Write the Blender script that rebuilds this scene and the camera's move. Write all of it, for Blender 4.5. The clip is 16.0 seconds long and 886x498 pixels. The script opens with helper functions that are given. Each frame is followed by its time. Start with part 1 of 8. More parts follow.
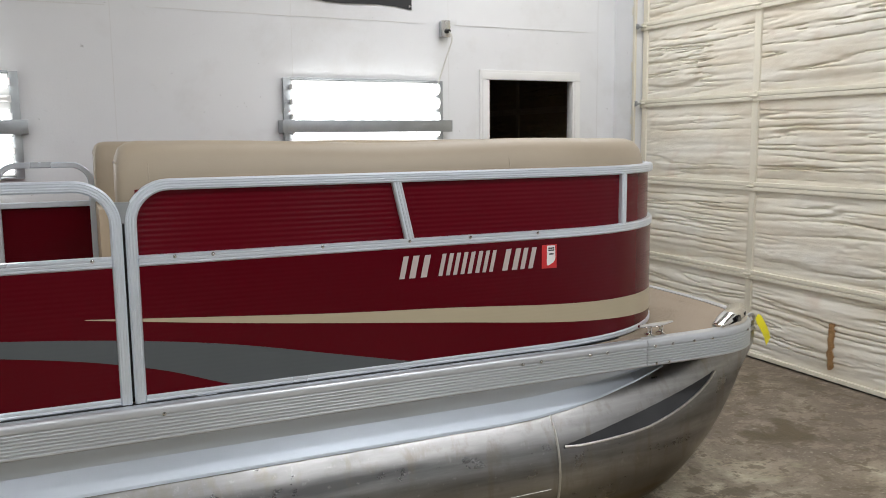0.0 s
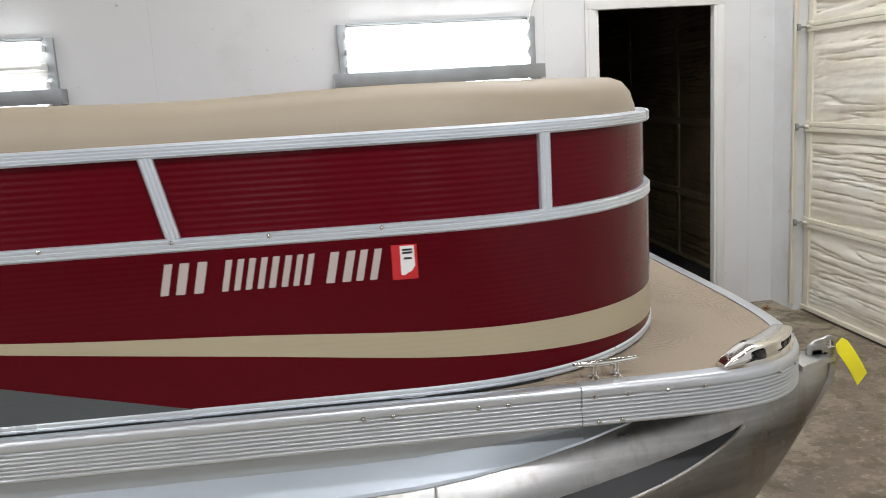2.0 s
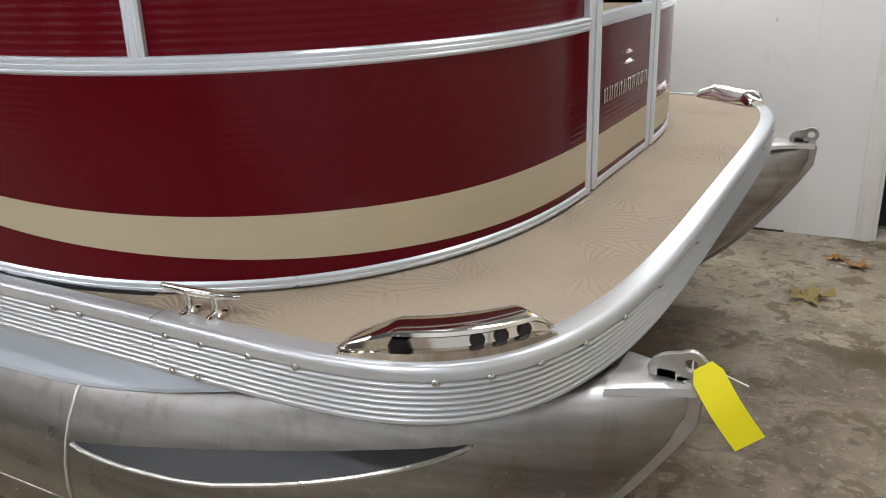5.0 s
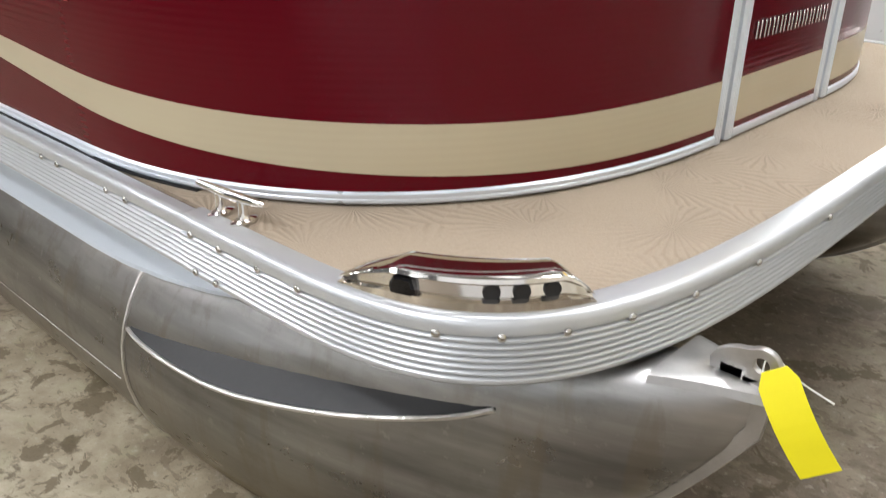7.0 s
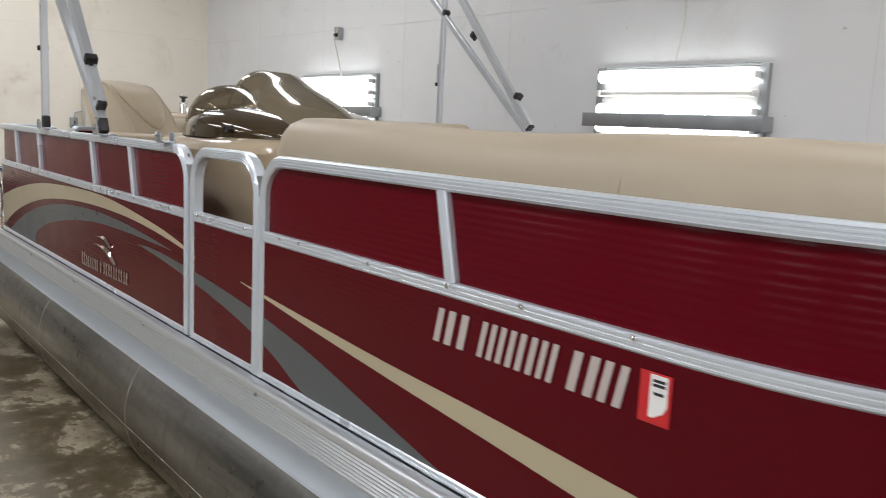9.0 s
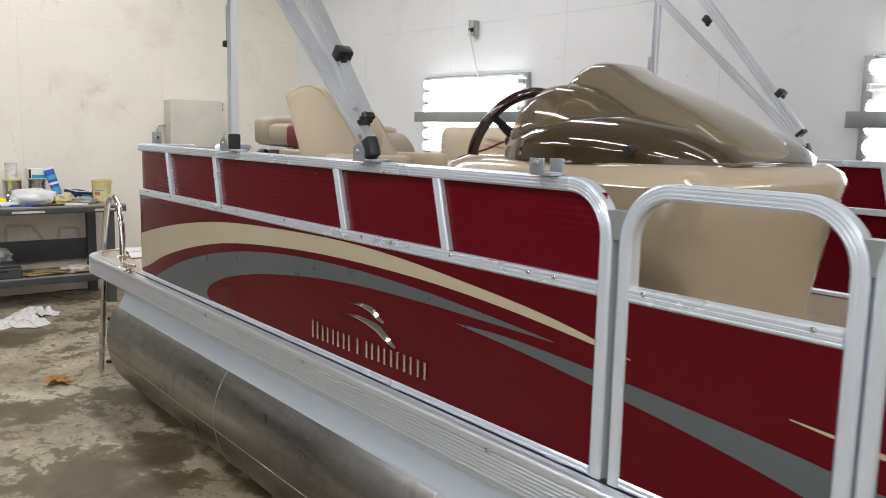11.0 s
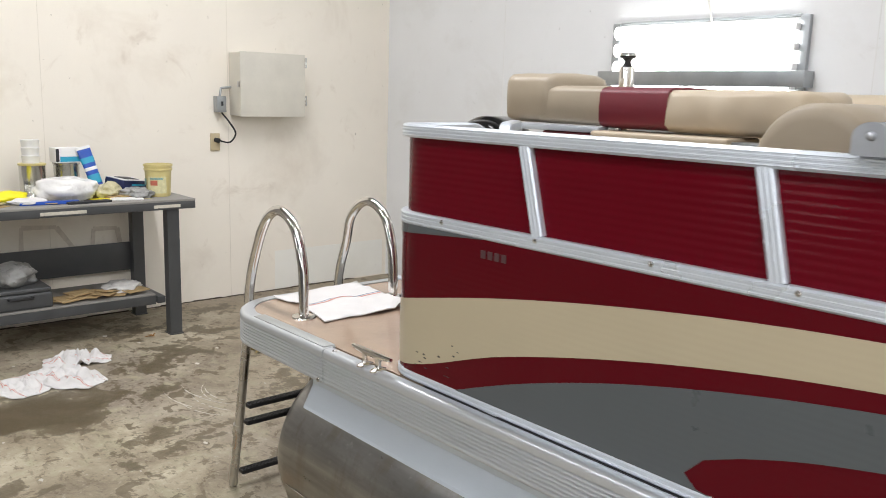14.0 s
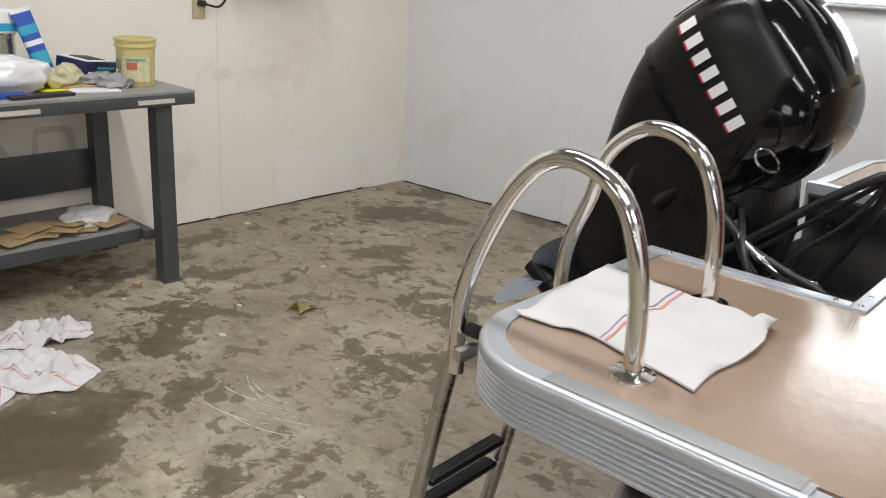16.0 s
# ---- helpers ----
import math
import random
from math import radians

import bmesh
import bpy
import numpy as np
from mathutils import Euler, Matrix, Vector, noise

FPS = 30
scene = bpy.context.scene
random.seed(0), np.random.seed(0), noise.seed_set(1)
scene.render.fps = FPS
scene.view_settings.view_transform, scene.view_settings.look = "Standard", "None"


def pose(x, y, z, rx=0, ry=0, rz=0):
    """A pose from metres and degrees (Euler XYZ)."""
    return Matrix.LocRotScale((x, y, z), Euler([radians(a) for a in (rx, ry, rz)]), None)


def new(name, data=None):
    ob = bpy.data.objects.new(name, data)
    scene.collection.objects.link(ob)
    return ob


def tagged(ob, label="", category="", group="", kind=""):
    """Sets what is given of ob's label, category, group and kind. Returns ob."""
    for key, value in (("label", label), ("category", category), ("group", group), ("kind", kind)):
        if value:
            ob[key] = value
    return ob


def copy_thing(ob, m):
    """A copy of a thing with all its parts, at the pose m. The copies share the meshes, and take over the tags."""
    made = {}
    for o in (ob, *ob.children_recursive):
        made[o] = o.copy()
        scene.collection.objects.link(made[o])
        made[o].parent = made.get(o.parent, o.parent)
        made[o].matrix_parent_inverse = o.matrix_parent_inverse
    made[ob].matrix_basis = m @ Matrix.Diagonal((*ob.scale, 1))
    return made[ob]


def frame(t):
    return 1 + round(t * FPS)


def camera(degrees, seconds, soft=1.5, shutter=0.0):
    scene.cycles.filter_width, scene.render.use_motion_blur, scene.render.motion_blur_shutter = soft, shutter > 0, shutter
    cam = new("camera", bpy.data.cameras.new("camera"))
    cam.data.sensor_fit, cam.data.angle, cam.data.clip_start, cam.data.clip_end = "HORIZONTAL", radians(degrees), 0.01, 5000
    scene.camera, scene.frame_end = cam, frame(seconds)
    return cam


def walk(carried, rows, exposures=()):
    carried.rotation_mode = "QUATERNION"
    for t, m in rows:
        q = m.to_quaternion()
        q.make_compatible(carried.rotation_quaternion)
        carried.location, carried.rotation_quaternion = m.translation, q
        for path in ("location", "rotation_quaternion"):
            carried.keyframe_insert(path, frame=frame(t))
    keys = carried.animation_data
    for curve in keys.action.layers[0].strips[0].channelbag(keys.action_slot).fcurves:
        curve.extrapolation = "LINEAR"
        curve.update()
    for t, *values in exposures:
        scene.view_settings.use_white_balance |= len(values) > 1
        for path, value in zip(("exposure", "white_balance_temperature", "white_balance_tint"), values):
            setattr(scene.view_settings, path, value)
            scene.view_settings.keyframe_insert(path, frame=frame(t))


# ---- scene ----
cam = camera(56.4, 16.0, 0.9, 0.22)
METRES, EYE, TILT, LEAN, TURN = 10.4, 1.51, 0.0, 0.0, -24.2
ROWS = [
    (0.0, 0.0, 0.0, 0.0, -0.08, -7.61, 0.58),
    (0.5, 0.024, 0.0276, -0.0017, 5.03, -8.43, 2.54),
    (1.0, 0.0477, 0.0521, -0.0015, 8.36, -8.78, 3.04),
    (1.5, 0.076, 0.0732, -0.0015, 14.75, -9.52, 2.49),
    (2.0, 0.0987, 0.1011, -0.0036, 17.64, -10.38, 3.24),
    (2.5, 0.1267, 0.126, -0.0047, 22.71, -10.53, 2.35),
    (3.0, 0.151, 0.1507, -0.0058, 27.54, -11.72, -0.35),
    (3.5, 0.1689, 0.176, -0.0075, 31.89, -13.17, -0.61),
    (4.0, 0.1895, 0.1974, -0.0091, 41.61, -15.21, 0.39),
    (4.5, 0.1967, 0.2221, -0.0118, 47.28, -18.40, 1.11),
    (4.7, 0.1980, 0.2322, -0.0134, 49.29, -18.89, 1.47),
    (6.8, 0.1940, 0.2734, -0.0235, 66.55, -26.08, -0.50),
    (7.0, 0.1952, 0.2716, -0.0217, 67.34, -24.46, -1.0),
    (7.5, 0.1925, 0.2608, -0.0126, 68.57, -17.10, -2.25),
    (8.0, 0.1821, 0.2418, -0.0036, 69.74, -11.27, -2.55),
    (8.5, 0.1658, 0.225, -0.0022, 72.79, -9.37, -2.97),
    (9.0, 0.1395, 0.2075, -0.0010, 75.79, -8.30, -2.68),
    (9.2, 0.1286, 0.1992, -0.0017, 76.60, -7.91, -2.34),
    (11.3, -0.0034, 0.1155, -0.0014, 76.25, -8.13, -1.18),
    (11.5, -0.0176, 0.1103, -0.0023, 76.17, -8.26, -1.41),
    (12.0, -0.0548, 0.0980, -0.0017, 76.69, -8.40, -1.77),
    (12.5, -0.0896, 0.0789, -0.0021, 74.71, -8.6, -1.84),
    (13.0, -0.1276, 0.0651, -0.0035, 73.41, -9.06, -1.91),
    (13.5, -0.1625, 0.0494, -0.0038, 74.36, -9.18, -1.94),
    (14.0, -0.1981, 0.0327, -0.0036, 73.14, -10.42, -1.64),
    (14.5, -0.2372, 0.0214, -0.0059, 72.8, -12.8, -2.38),
    (15.0, -0.2749, 0.0049, -0.0084, 71.27, -14.26, -2.76),
    (15.5, -0.3136, -0.0057, -0.0103, 67.78, -16.02, -2.39),
    (16.0, -0.3509, -0.0108, -0.0132, 66.27, -18.83, -3.39),
]
EXPOSURES = [(0.0, -0.60), (1.5, -0.40), (2.5, -0.40), (3.5, -0.36), (4.5, -0.38), (7.0, 0.15), (8.0, -0.16), (8.5, -0.38), (9.0, -0.45), (10.5, -0.32), (11.5, -0.2), (13.0, 0.02), (14.0, 0.02), (16.0, -0.22)]
walk(cam, [(t, pose(0, 0, EYE, TILT, LEAN, TURN) @ pose(METRES * x, METRES * y, METRES * z, 90 + pitch, roll, yaw)) for t, x, y, z, yaw, pitch, roll in ROWS], EXPOSURES)

# ---- world and light ----
world = bpy.data.worlds.new("world")
scene.world = world
world.use_nodes = True
world.node_tree.nodes["Background"].inputs[0].default_value = (0.6, 0.65, 0.7, 1)
world.node_tree.nodes["Background"].inputs[1].default_value = 0.03

CEIL = 4.0
SOUTH = -4.6


def unseen_ceiling_lamp(x, y, lx, ly, watts, colour):
    d = bpy.data.lights.new("unseen_strip_light", "AREA")
    d.shape, d.size, d.size_y, d.energy, d.color = "RECTANGLE", lx, ly, watts, colour
    ob = new("unseen_strip_light", d)
    ob.matrix_world = pose(x, y, CEIL - 0.16)
    return ob


# unseen overhead strips: some match the highlights, others only brighten walls and the door
STRIPS = [(-4.9, 2.8, 90), (-5.2, -1.6, 82), (-1.6, 0.6, 72), (-1.6, -2.6, 84), (2.1, 0.0, 106), (2.4, -2.4, 88), (-3.4, 4.2, 24), (0.4, 4.2, 4), (1.8, 2.9, 40), (3.1, 4.4, 76)]
for sx, sy, watts in STRIPS:
    unseen_ceiling_lamp(sx, sy, 2.4, 0.25, watts, (0.972, 0.972, 1.0))

# ---- materials ----
STAIN = (5.63, -2.27)      # minus the middle of the largest damp stain


def nodes_of(name):
    m = bpy.data.materials.new(name)
    m.use_nodes = True
    nt = m.node_tree
    return m, nt, nt.nodes["Principled BSDF"]


def put(nt, kind, **values):
    n = nt.nodes.new(kind)
    for k, v in values.items():
        n.inputs[k.replace("_", " ")].default_value = v
    return n


def coords(nt, scale=(1, 1, 1)):
    tc = nt.nodes.new("ShaderNodeTexCoord")
    mp = nt.nodes.new("ShaderNodeMapping")
    mp.inputs["Scale"].default_value = scale
    nt.links.new(tc.outputs["Object"], mp.inputs["Vector"])
    return mp.outputs["Vector"]


def noise_of(nt, vec, scale, detail=4.0, rough=0.55, distortion=0.0):
    n = put(nt, "ShaderNodeTexNoise", Scale=scale, Detail=detail, Roughness=rough, Distortion=distortion)
    nt.links.new(vec, n.inputs["Vector"])
    return n.outputs["Fac"]


def ramp(nt, fac, stops):
    r = nt.nodes.new("ShaderNodeValToRGB")
    els = r.color_ramp.elements
    while len(els) < len(stops):
        els.new(0.5)
    for e, (p, c) in zip(els, stops):
        e.position, e.color = p, (*c, 1) if len(c) == 3 else c
    nt.links.new(fac, r.inputs["Fac"])
    return r.outputs["Color"]


def grey(v):
    return (v, v, v)


def mixed(nt, fac, a, b, blend="MIX"):
    n = nt.nodes.new("ShaderNodeMix")
    n.data_type, n.blend_type = "RGBA", blend
    for sock, v in ((n.inputs[0], fac), (n.inputs[6], a), (n.inputs[7], b)):
        if isinstance(v, (int, float)):
            sock.default_value = v
        elif isinstance(v, tuple):
            sock.default_value = (*v, 1)
        else:
            nt.links.new(v, sock)
    return n.outputs[2]


def bumped(nt, b, height, strength, distance):
    n = put(nt, "ShaderNodeBump", Strength=strength, Distance=distance)
    nt.links.new(height, n.inputs["Height"])
    nt.links.new(n.outputs["Normal"], b.inputs["Normal"])
    return n


def plain(name, colour, rough=0.5, metal=0.0, var=0.12, scale=6.0, bump=0.0, bscale=150.0, coat=0.0, rvar=0.1, stretch=(1, 1, 1), dist=0.002):
    """A surface with two scales of variation in colour, gloss and relief."""
    m, nt, b = nodes_of(name)
    v = coords(nt, stretch)
    big, fine = noise_of(nt, v, scale, 5), noise_of(nt, v, bscale, 3)
    tone = ramp(nt, big, [(0.3, tuple(c * (1 - var) for c in colour)), (0.7, tuple(min(1, c * (1 + var)) for c in colour))])
    tone = mixed(nt, 0.5, tone, mixed(nt, fine, tuple(c * (1 - var * 0.6) for c in colour), tuple(min(1, c * (1 + var * 0.6)) for c in colour)))
    nt.links.new(tone, b.inputs["Base Color"])
    r = ramp(nt, big, [(0.25, grey(max(0.02, rough - rvar))), (0.75, grey(min(1, rough + rvar)))])
    nt.links.new(r, b.inputs["Roughness"])
    b.inputs["Metallic"].default_value = metal
    b.inputs["Coat Weight"].default_value = coat
    b.inputs["Coat Roughness"].default_value = 0.04
    if bump:
        bumped(nt, b, fine, bump, dist)
    return m


def wall_paint(name, colour, dirt, stain):
    m, nt, b = nodes_of(name)
    v = coords(nt)
    fine = noise_of(nt, v, 90, 4)
    big = noise_of(nt, v, 0.9, 6, 0.6)
    mid = noise_of(nt, v, 3.2, 7, 0.65, 0.6)
    c = mixed(nt, ramp(nt, big, [(0.35, grey(0)), (0.7, grey(1))]), colour, tuple(x * 0.93 for x in colour))
    c = mixed(nt, ramp(nt, mid, [(stain, grey(0)), (stain + 0.16, grey(0.55))]), c, dirt)
    c = mixed(nt, ramp(nt, noise_of(nt, v, 1.7, 9, 0.62, 0.3), [(0.54, grey(0)), (0.72, grey(0.30))]), c, dirt)
    c = mixed(nt, ramp(nt, noise_of(nt, v, 21, 5, 0.6), [(0.70, grey(0)), (0.735, grey(0.6))]), c, tuple(x * 0.5 for x in dirt))
    nt.links.new(c, b.inputs["Base Color"])
    nt.links.new(ramp(nt, mid, [(0.3, grey(0.42)), (0.7, grey(0.62))]), b.inputs["Roughness"])
    bumped(nt, b, mixed(nt, 0.35, fine, mid), 0.25, 0.004)
    return m


def concrete():
    m, nt, b = nodes_of("concrete")
    v = coords(nt)

    def math_of(op, p, q):
        n = nt.nodes.new("ShaderNodeMath")
        n.operation = op
        for sock, val in ((n.inputs[0], p), (n.inputs[1], q)):
            if isinstance(val, (int, float)):
                sock.default_value = val
            else:
                nt.links.new(val, sock)
        return n.outputs[0]

    def slope(val, a0, a1, b0, b1):
        n = nt.nodes.new("ShaderNodeMapRange")
        for k, q in (("From Min", a0), ("From Max", a1), ("To Min", b0), ("To Max", b1)):
            n.inputs[k].default_value = q
        nt.links.new(val, n.inputs["Value"])
        return n.outputs["Result"]

    big = noise_of(nt, v, 0.55, 5, 0.55, 0.3)
    mid = noise_of(nt, v, 2.1, 9, 0.68, 0.4)
    fine = noise_of(nt, v, 150, 4, 0.7)
    grit = noise_of(nt, v, 34, 7, 0.72)
    spot = noise_of(nt, v, 8.5, 7, 0.62, 0.5)
    sep = nt.nodes.new("ShaderNodeSeparateXYZ")
    nt.links.new(v, sep.inputs[0])
    px, py = sep.outputs["X"], sep.outputs["Y"]
    # olive and buff slab with purplish grey patches
    c = ramp(nt, mid, [(0.34, (0.150, 0.115, 0.072)), (0.44, (0.275, 0.225, 0.148)), (0.53, (0.395, 0.338, 0.235)), (0.63, (0.56, 0.505, 0.375))])
    c = mixed(nt, ramp(nt, big, [(0.48, grey(0)), (0.60, grey(0.55))]), c, (0.255, 0.212, 0.178))
    c = mixed(nt, ramp(nt, spot, [(0.36, grey(0.6)), (0.46, grey(0))]), c, (0.40, 0.375, 0.24))
    c = mixed(nt, ramp(nt, noise_of(nt, v, 4.5, 6, 0.6), [(0.55, grey(0)), (0.68, grey(0.45))]), c, (0.20, 0.155, 0.105))
    # a broad dirty stretch towards the overhead door, shade beside the bow painted in, thinning out at the better lit
    # doorway
    dirt_shade_n = noise_of(nt, v, 1.7, 9, 0.66, 0.5)
    reach = math_of("SUBTRACT", math_of("ADD", math_of("MULTIPLY", px, 0.14), math_of("MULTIPLY", dirt_shade_n, 1.5)), slope(py, 4.3, 5.2, 0.25, 0.62))
    c = mixed(nt, ramp(nt, reach, [(0.74, grey(0)), (0.84, grey(0.62)), (1.02, grey(0.88))]), c, (0.105, 0.072, 0.048))
    c = mixed(nt, math_of("MULTIPLY", slope(px, 1.6, 2.6, 0.0, 1.0), ramp(nt, noise_of(nt, v, 6.5, 8, 0.66, 0.4), [(0.50, grey(0)), (0.58, grey(0.55))])), c, (0.31, 0.245, 0.185))
    c = mixed(nt, ramp(nt, grit, [(0.57, grey(0)), (0.64, grey(0.5))]), c, (0.52, 0.48, 0.39))
    c = mixed(nt, 0.18, c, mixed(nt, fine, (0.10, 0.082, 0.06), (0.46, 0.42, 0.34)))
    # more evenly brown towards the far wall
    c = mixed(nt, math_of("MULTIPLY", slope(py, 2.6, 3.7, 0.0, 0.55), slope(px, -3.0, -4.2, 0.0, 1.0)), c, (0.255, 0.205, 0.150))
    # damp patches with ragged rims, more of them along the boat's side
    wet_n = math_of("ADD", mixed(nt, 0.30, noise_of(nt, v, 2.2, 8, 0.58, 0.5), noise_of(nt, v, 11.0, 8, 0.68, 0.5)), math_of("MULTIPLY", math_of("MULTIPLY", slope(py, 1.25, 2.1, 0.0, 0.085), slope(px, -4.2, -2.9, 0.0, 1.0)), slope(px, -0.9, 0.1, 1.0, -0.2)))
    dx, dy = math_of("ADD", px, STAIN[0]), math_of("ADD", py, STAIN[1])
    pool = math_of("SQRT", math_of("ADD", math_of("MULTIPLY", dx, dx), math_of("MULTIPLY", dy, dy)), 0.0)
    wet_n = math_of("ADD", wet_n, slope(pool, 0.04, 0.44, 0.155, 0.0))
    damp = ramp(nt, wet_n, [(0.540, grey(0)), (0.556, grey(0.70)), (0.64, grey(0.94))])
    c = mixed(nt, damp, c, (0.070, 0.050, 0.020))
    c = mixed(nt, ramp(nt, spot, [(0.570, grey(0)), (0.592, grey(0.72))]), c, (0.105, 0.077, 0.040))
    # tread marks
    tread = noise_of(nt, coords(nt, (1.0, 2.2, 1)), 12, 6, 0.6, 0.5)
    c = mixed(nt, ramp(nt, tread, [(0.575, grey(0)), (0.615, grey(0.45))]), c, (0.115, 0.086, 0.052))
    c = mixed(nt, ramp(nt, grit, [(0.36, grey(0.6)), (0.43, grey(0))]), c, (0.105, 0.082, 0.052))
    c = mixed(nt, 0.06, c, mixed(nt, fine, (0.05, 0.04, 0.03), (0.46, 0.42, 0.34)))
    nt.links.new(c, b.inputs["Base Color"])
    nt.links.new(mixed(nt, damp, grey(0.60), grey(0.44)), b.inputs["Roughness"])
    bumped(nt, b, mixed(nt, 0.4, grit, fine), 0.4, 0.004)
    return m


def ribbed(name, colour, rough, coat, spec=0.5, swell=14.0, pitch=0.0135, depth=0.00013):
    """Gel-coated fence skin, rolled with fine level ribs."""
    m, nt, b = nodes_of(name)
    v = coords(nt)
    sep = nt.nodes.new("ShaderNodeSeparateXYZ")
    nt.links.new(v, sep.inputs[0])
    w = nt.nodes.new("ShaderNodeMath")
    w.operation = "MULTIPLY"
    w.inputs[1].default_value = 2 * math.pi / pitch
    nt.links.new(sep.outputs["Z"], w.inputs[0])
    s = nt.nodes.new("ShaderNodeMath")
    s.operation = "SINE"
    nt.links.new(w.outputs[0], s.inputs[0])
    wave = noise_of(nt, coords(nt, (1, 1, 2.5)), 2.6, 2, 0.4)
    h = nt.nodes.new("ShaderNodeMath")
    h.operation = "MULTIPLY_ADD"
    h.inputs[1].default_value = swell
    nt.links.new(wave, h.inputs[0])
    nt.links.new(s.outputs[0], h.inputs[2])
    big = noise_of(nt, v, 1.4, 5)
    nt.links.new(ramp(nt, big, [(0.3, tuple(c * 0.95 for c in colour)), (0.7, tuple(c * 1.05 for c in colour))]), b.inputs["Base Color"])
    b.inputs["Specular IOR Level"].default_value = spec
    nt.links.new(ramp(nt, noise_of(nt, v, 7, 6), [(0.3, grey(rough)), (0.75, grey(rough + 0.09))]), b.inputs["Roughness"])
    b.inputs["Coat Weight"].default_value = coat
    b.inputs["Coat Roughness"].default_value = 0.05
    n = bumped(nt, b, h.outputs[0], 0.5, depth)
    nt.links.new(n.outputs["Normal"], b.inputs["Coat Normal"])
    return m


def hull_metal():
    m, nt, b = nodes_of("mill_aluminium")
    v = coords(nt)
    run = noise_of(nt, coords(nt, (0.5, 1, 5.0)), 1.6, 6, 0.56, 0.2)
    spot = noise_of(nt, v, 11, 7, 0.65)
    fine = noise_of(nt, coords(nt, (0.5, 6, 6)), 60, 4)
    c = ramp(nt, run, [(0.33, (0.155, 0.155, 0.154)), (0.46, (0.27, 0.269, 0.266)), (0.56, (0.36, 0.358, 0.354)), (0.68, (0.50, 0.497, 0.49))])
    c = mixed(nt, ramp(nt, spot, [(0.55, grey(0)), (0.68, grey(0.26))]), c, (0.17, 0.156, 0.13))
    drip = noise_of(nt, coords(nt, (7.0, 7.0, 0.9)), 2.2, 6, 0.6, 0.3)
    c = mixed(nt, ramp(nt, drip, [(0.54, grey(0)), (0.66, grey(0.34))]), c, (0.22, 0.185, 0.13))
    c = mixed(nt, ramp(nt, noise_of(nt, v, 38, 4, 0.6), [(0.62, grey(0)), (0.72, grey(0.3))]), c, (0.50, 0.49, 0.47))
    sep = nt.nodes.new("ShaderNodeSeparateXYZ")
    nt.links.new(v, sep.inputs[0])
    low = nt.nodes.new("ShaderNodeMath")
    low.operation = "MULTIPLY_ADD"
    low.inputs[1].default_value, low.inputs[2].default_value = -5.0, 1.75
    nt.links.new(sep.outputs["Z"], low.inputs[0])
    scum = nt.nodes.new("ShaderNodeMath")
    scum.operation = "MULTIPLY"
    nt.links.new(low.outputs[0], scum.inputs[0])
    nt.links.new(ramp(nt, run, [(0.32, grey(0.35)), (0.6, grey(1.0))]), scum.inputs[1])
    scum.use_clamp = True
    c = mixed(nt, scum.outputs[0], c, (0.17, 0.128, 0.065))
    nt.links.new(c, b.inputs["Base Color"])
    b.inputs["Metallic"].default_value = 1.0
    nt.links.new(mixed(nt, ramp(nt, spot, [(0.38, grey(0)), (0.72, grey(1))]), ramp(nt, run, [(0.30, grey(0.24)), (0.70, grey(0.33))]), grey(0.40)), b.inputs["Roughness"])
    bumped(nt, b, fine, 0.04, 0.0008)
    return m


def carpet():
    m, nt, b = nodes_of("carpet")
    v = coords(nt)
    pile = noise_of(nt, v, 260, 3, 0.7)
    # combed fans in the nap, spreading from scattered points
    vor = put(nt, "ShaderNodeTexVoronoi", Scale=6.5, Randomness=1.0)
    vor.voronoi_dimensions = "2D"
    nt.links.new(v, vor.inputs["Vector"])
    away = nt.nodes.new("ShaderNodeVectorMath")
    away.operation = "SUBTRACT"
    nt.links.new(v, away.inputs[0])
    nt.links.new(vor.outputs["Position"], away.inputs[1])
    xy = nt.nodes.new("ShaderNodeSeparateXYZ")
    nt.links.new(away.outputs[0], xy.inputs[0])
    turn = nt.nodes.new("ShaderNodeMath")
    turn.operation = "ARCTAN2"
    nt.links.new(xy.outputs[1], turn.inputs[0])
    nt.links.new(xy.outputs[0], turn.inputs[1])
    comb = nt.nodes.new("ShaderNodeMath")
    comb.operation = "MULTIPLY_ADD"
    comb.inputs[1].default_value = 34.0
    nt.links.new(turn.outputs[0], comb.inputs[0])
    bend = nt.nodes.new("ShaderNodeMath")
    bend.operation = "MULTIPLY"
    bend.inputs[1].default_value = 9.0
    nt.links.new(noise_of(nt, v, 14, 3), bend.inputs[0])
    nt.links.new(bend.outputs[0], comb.inputs[2])
    swirl = nt.nodes.new("ShaderNodeMath")
    swirl.operation = "SINE"
    nt.links.new(comb.outputs[0], swirl.inputs[0])
    where = ramp(nt, noise_of(nt, v, 2.4, 2), [(0.42, grey(0)), (0.55, grey(1))])
    sw = mixed(nt, where, grey(0.0), swirl.outputs[0])
    c = mixed(nt, pile, (0.225, 0.18, 0.132), (0.45, 0.368, 0.28))
    c = mixed(nt, ramp(nt, noise_of(nt, v, 1.1, 5), [(0.3, grey(0)), (0.7, grey(0.5))]), c, (0.36, 0.295, 0.22))
    c = mixed(nt, ramp(nt, sw, [(0.25, grey(0)), (0.85, grey(0.34))]), c, (0.19, 0.14, 0.10))
    nt.links.new(c, b.inputs["Base Color"])
    b.inputs["Roughness"].default_value = 0.92
    bumped(nt, b, mixed(nt, 0.3, pile, sw), 0.6, 0.004)
    return m


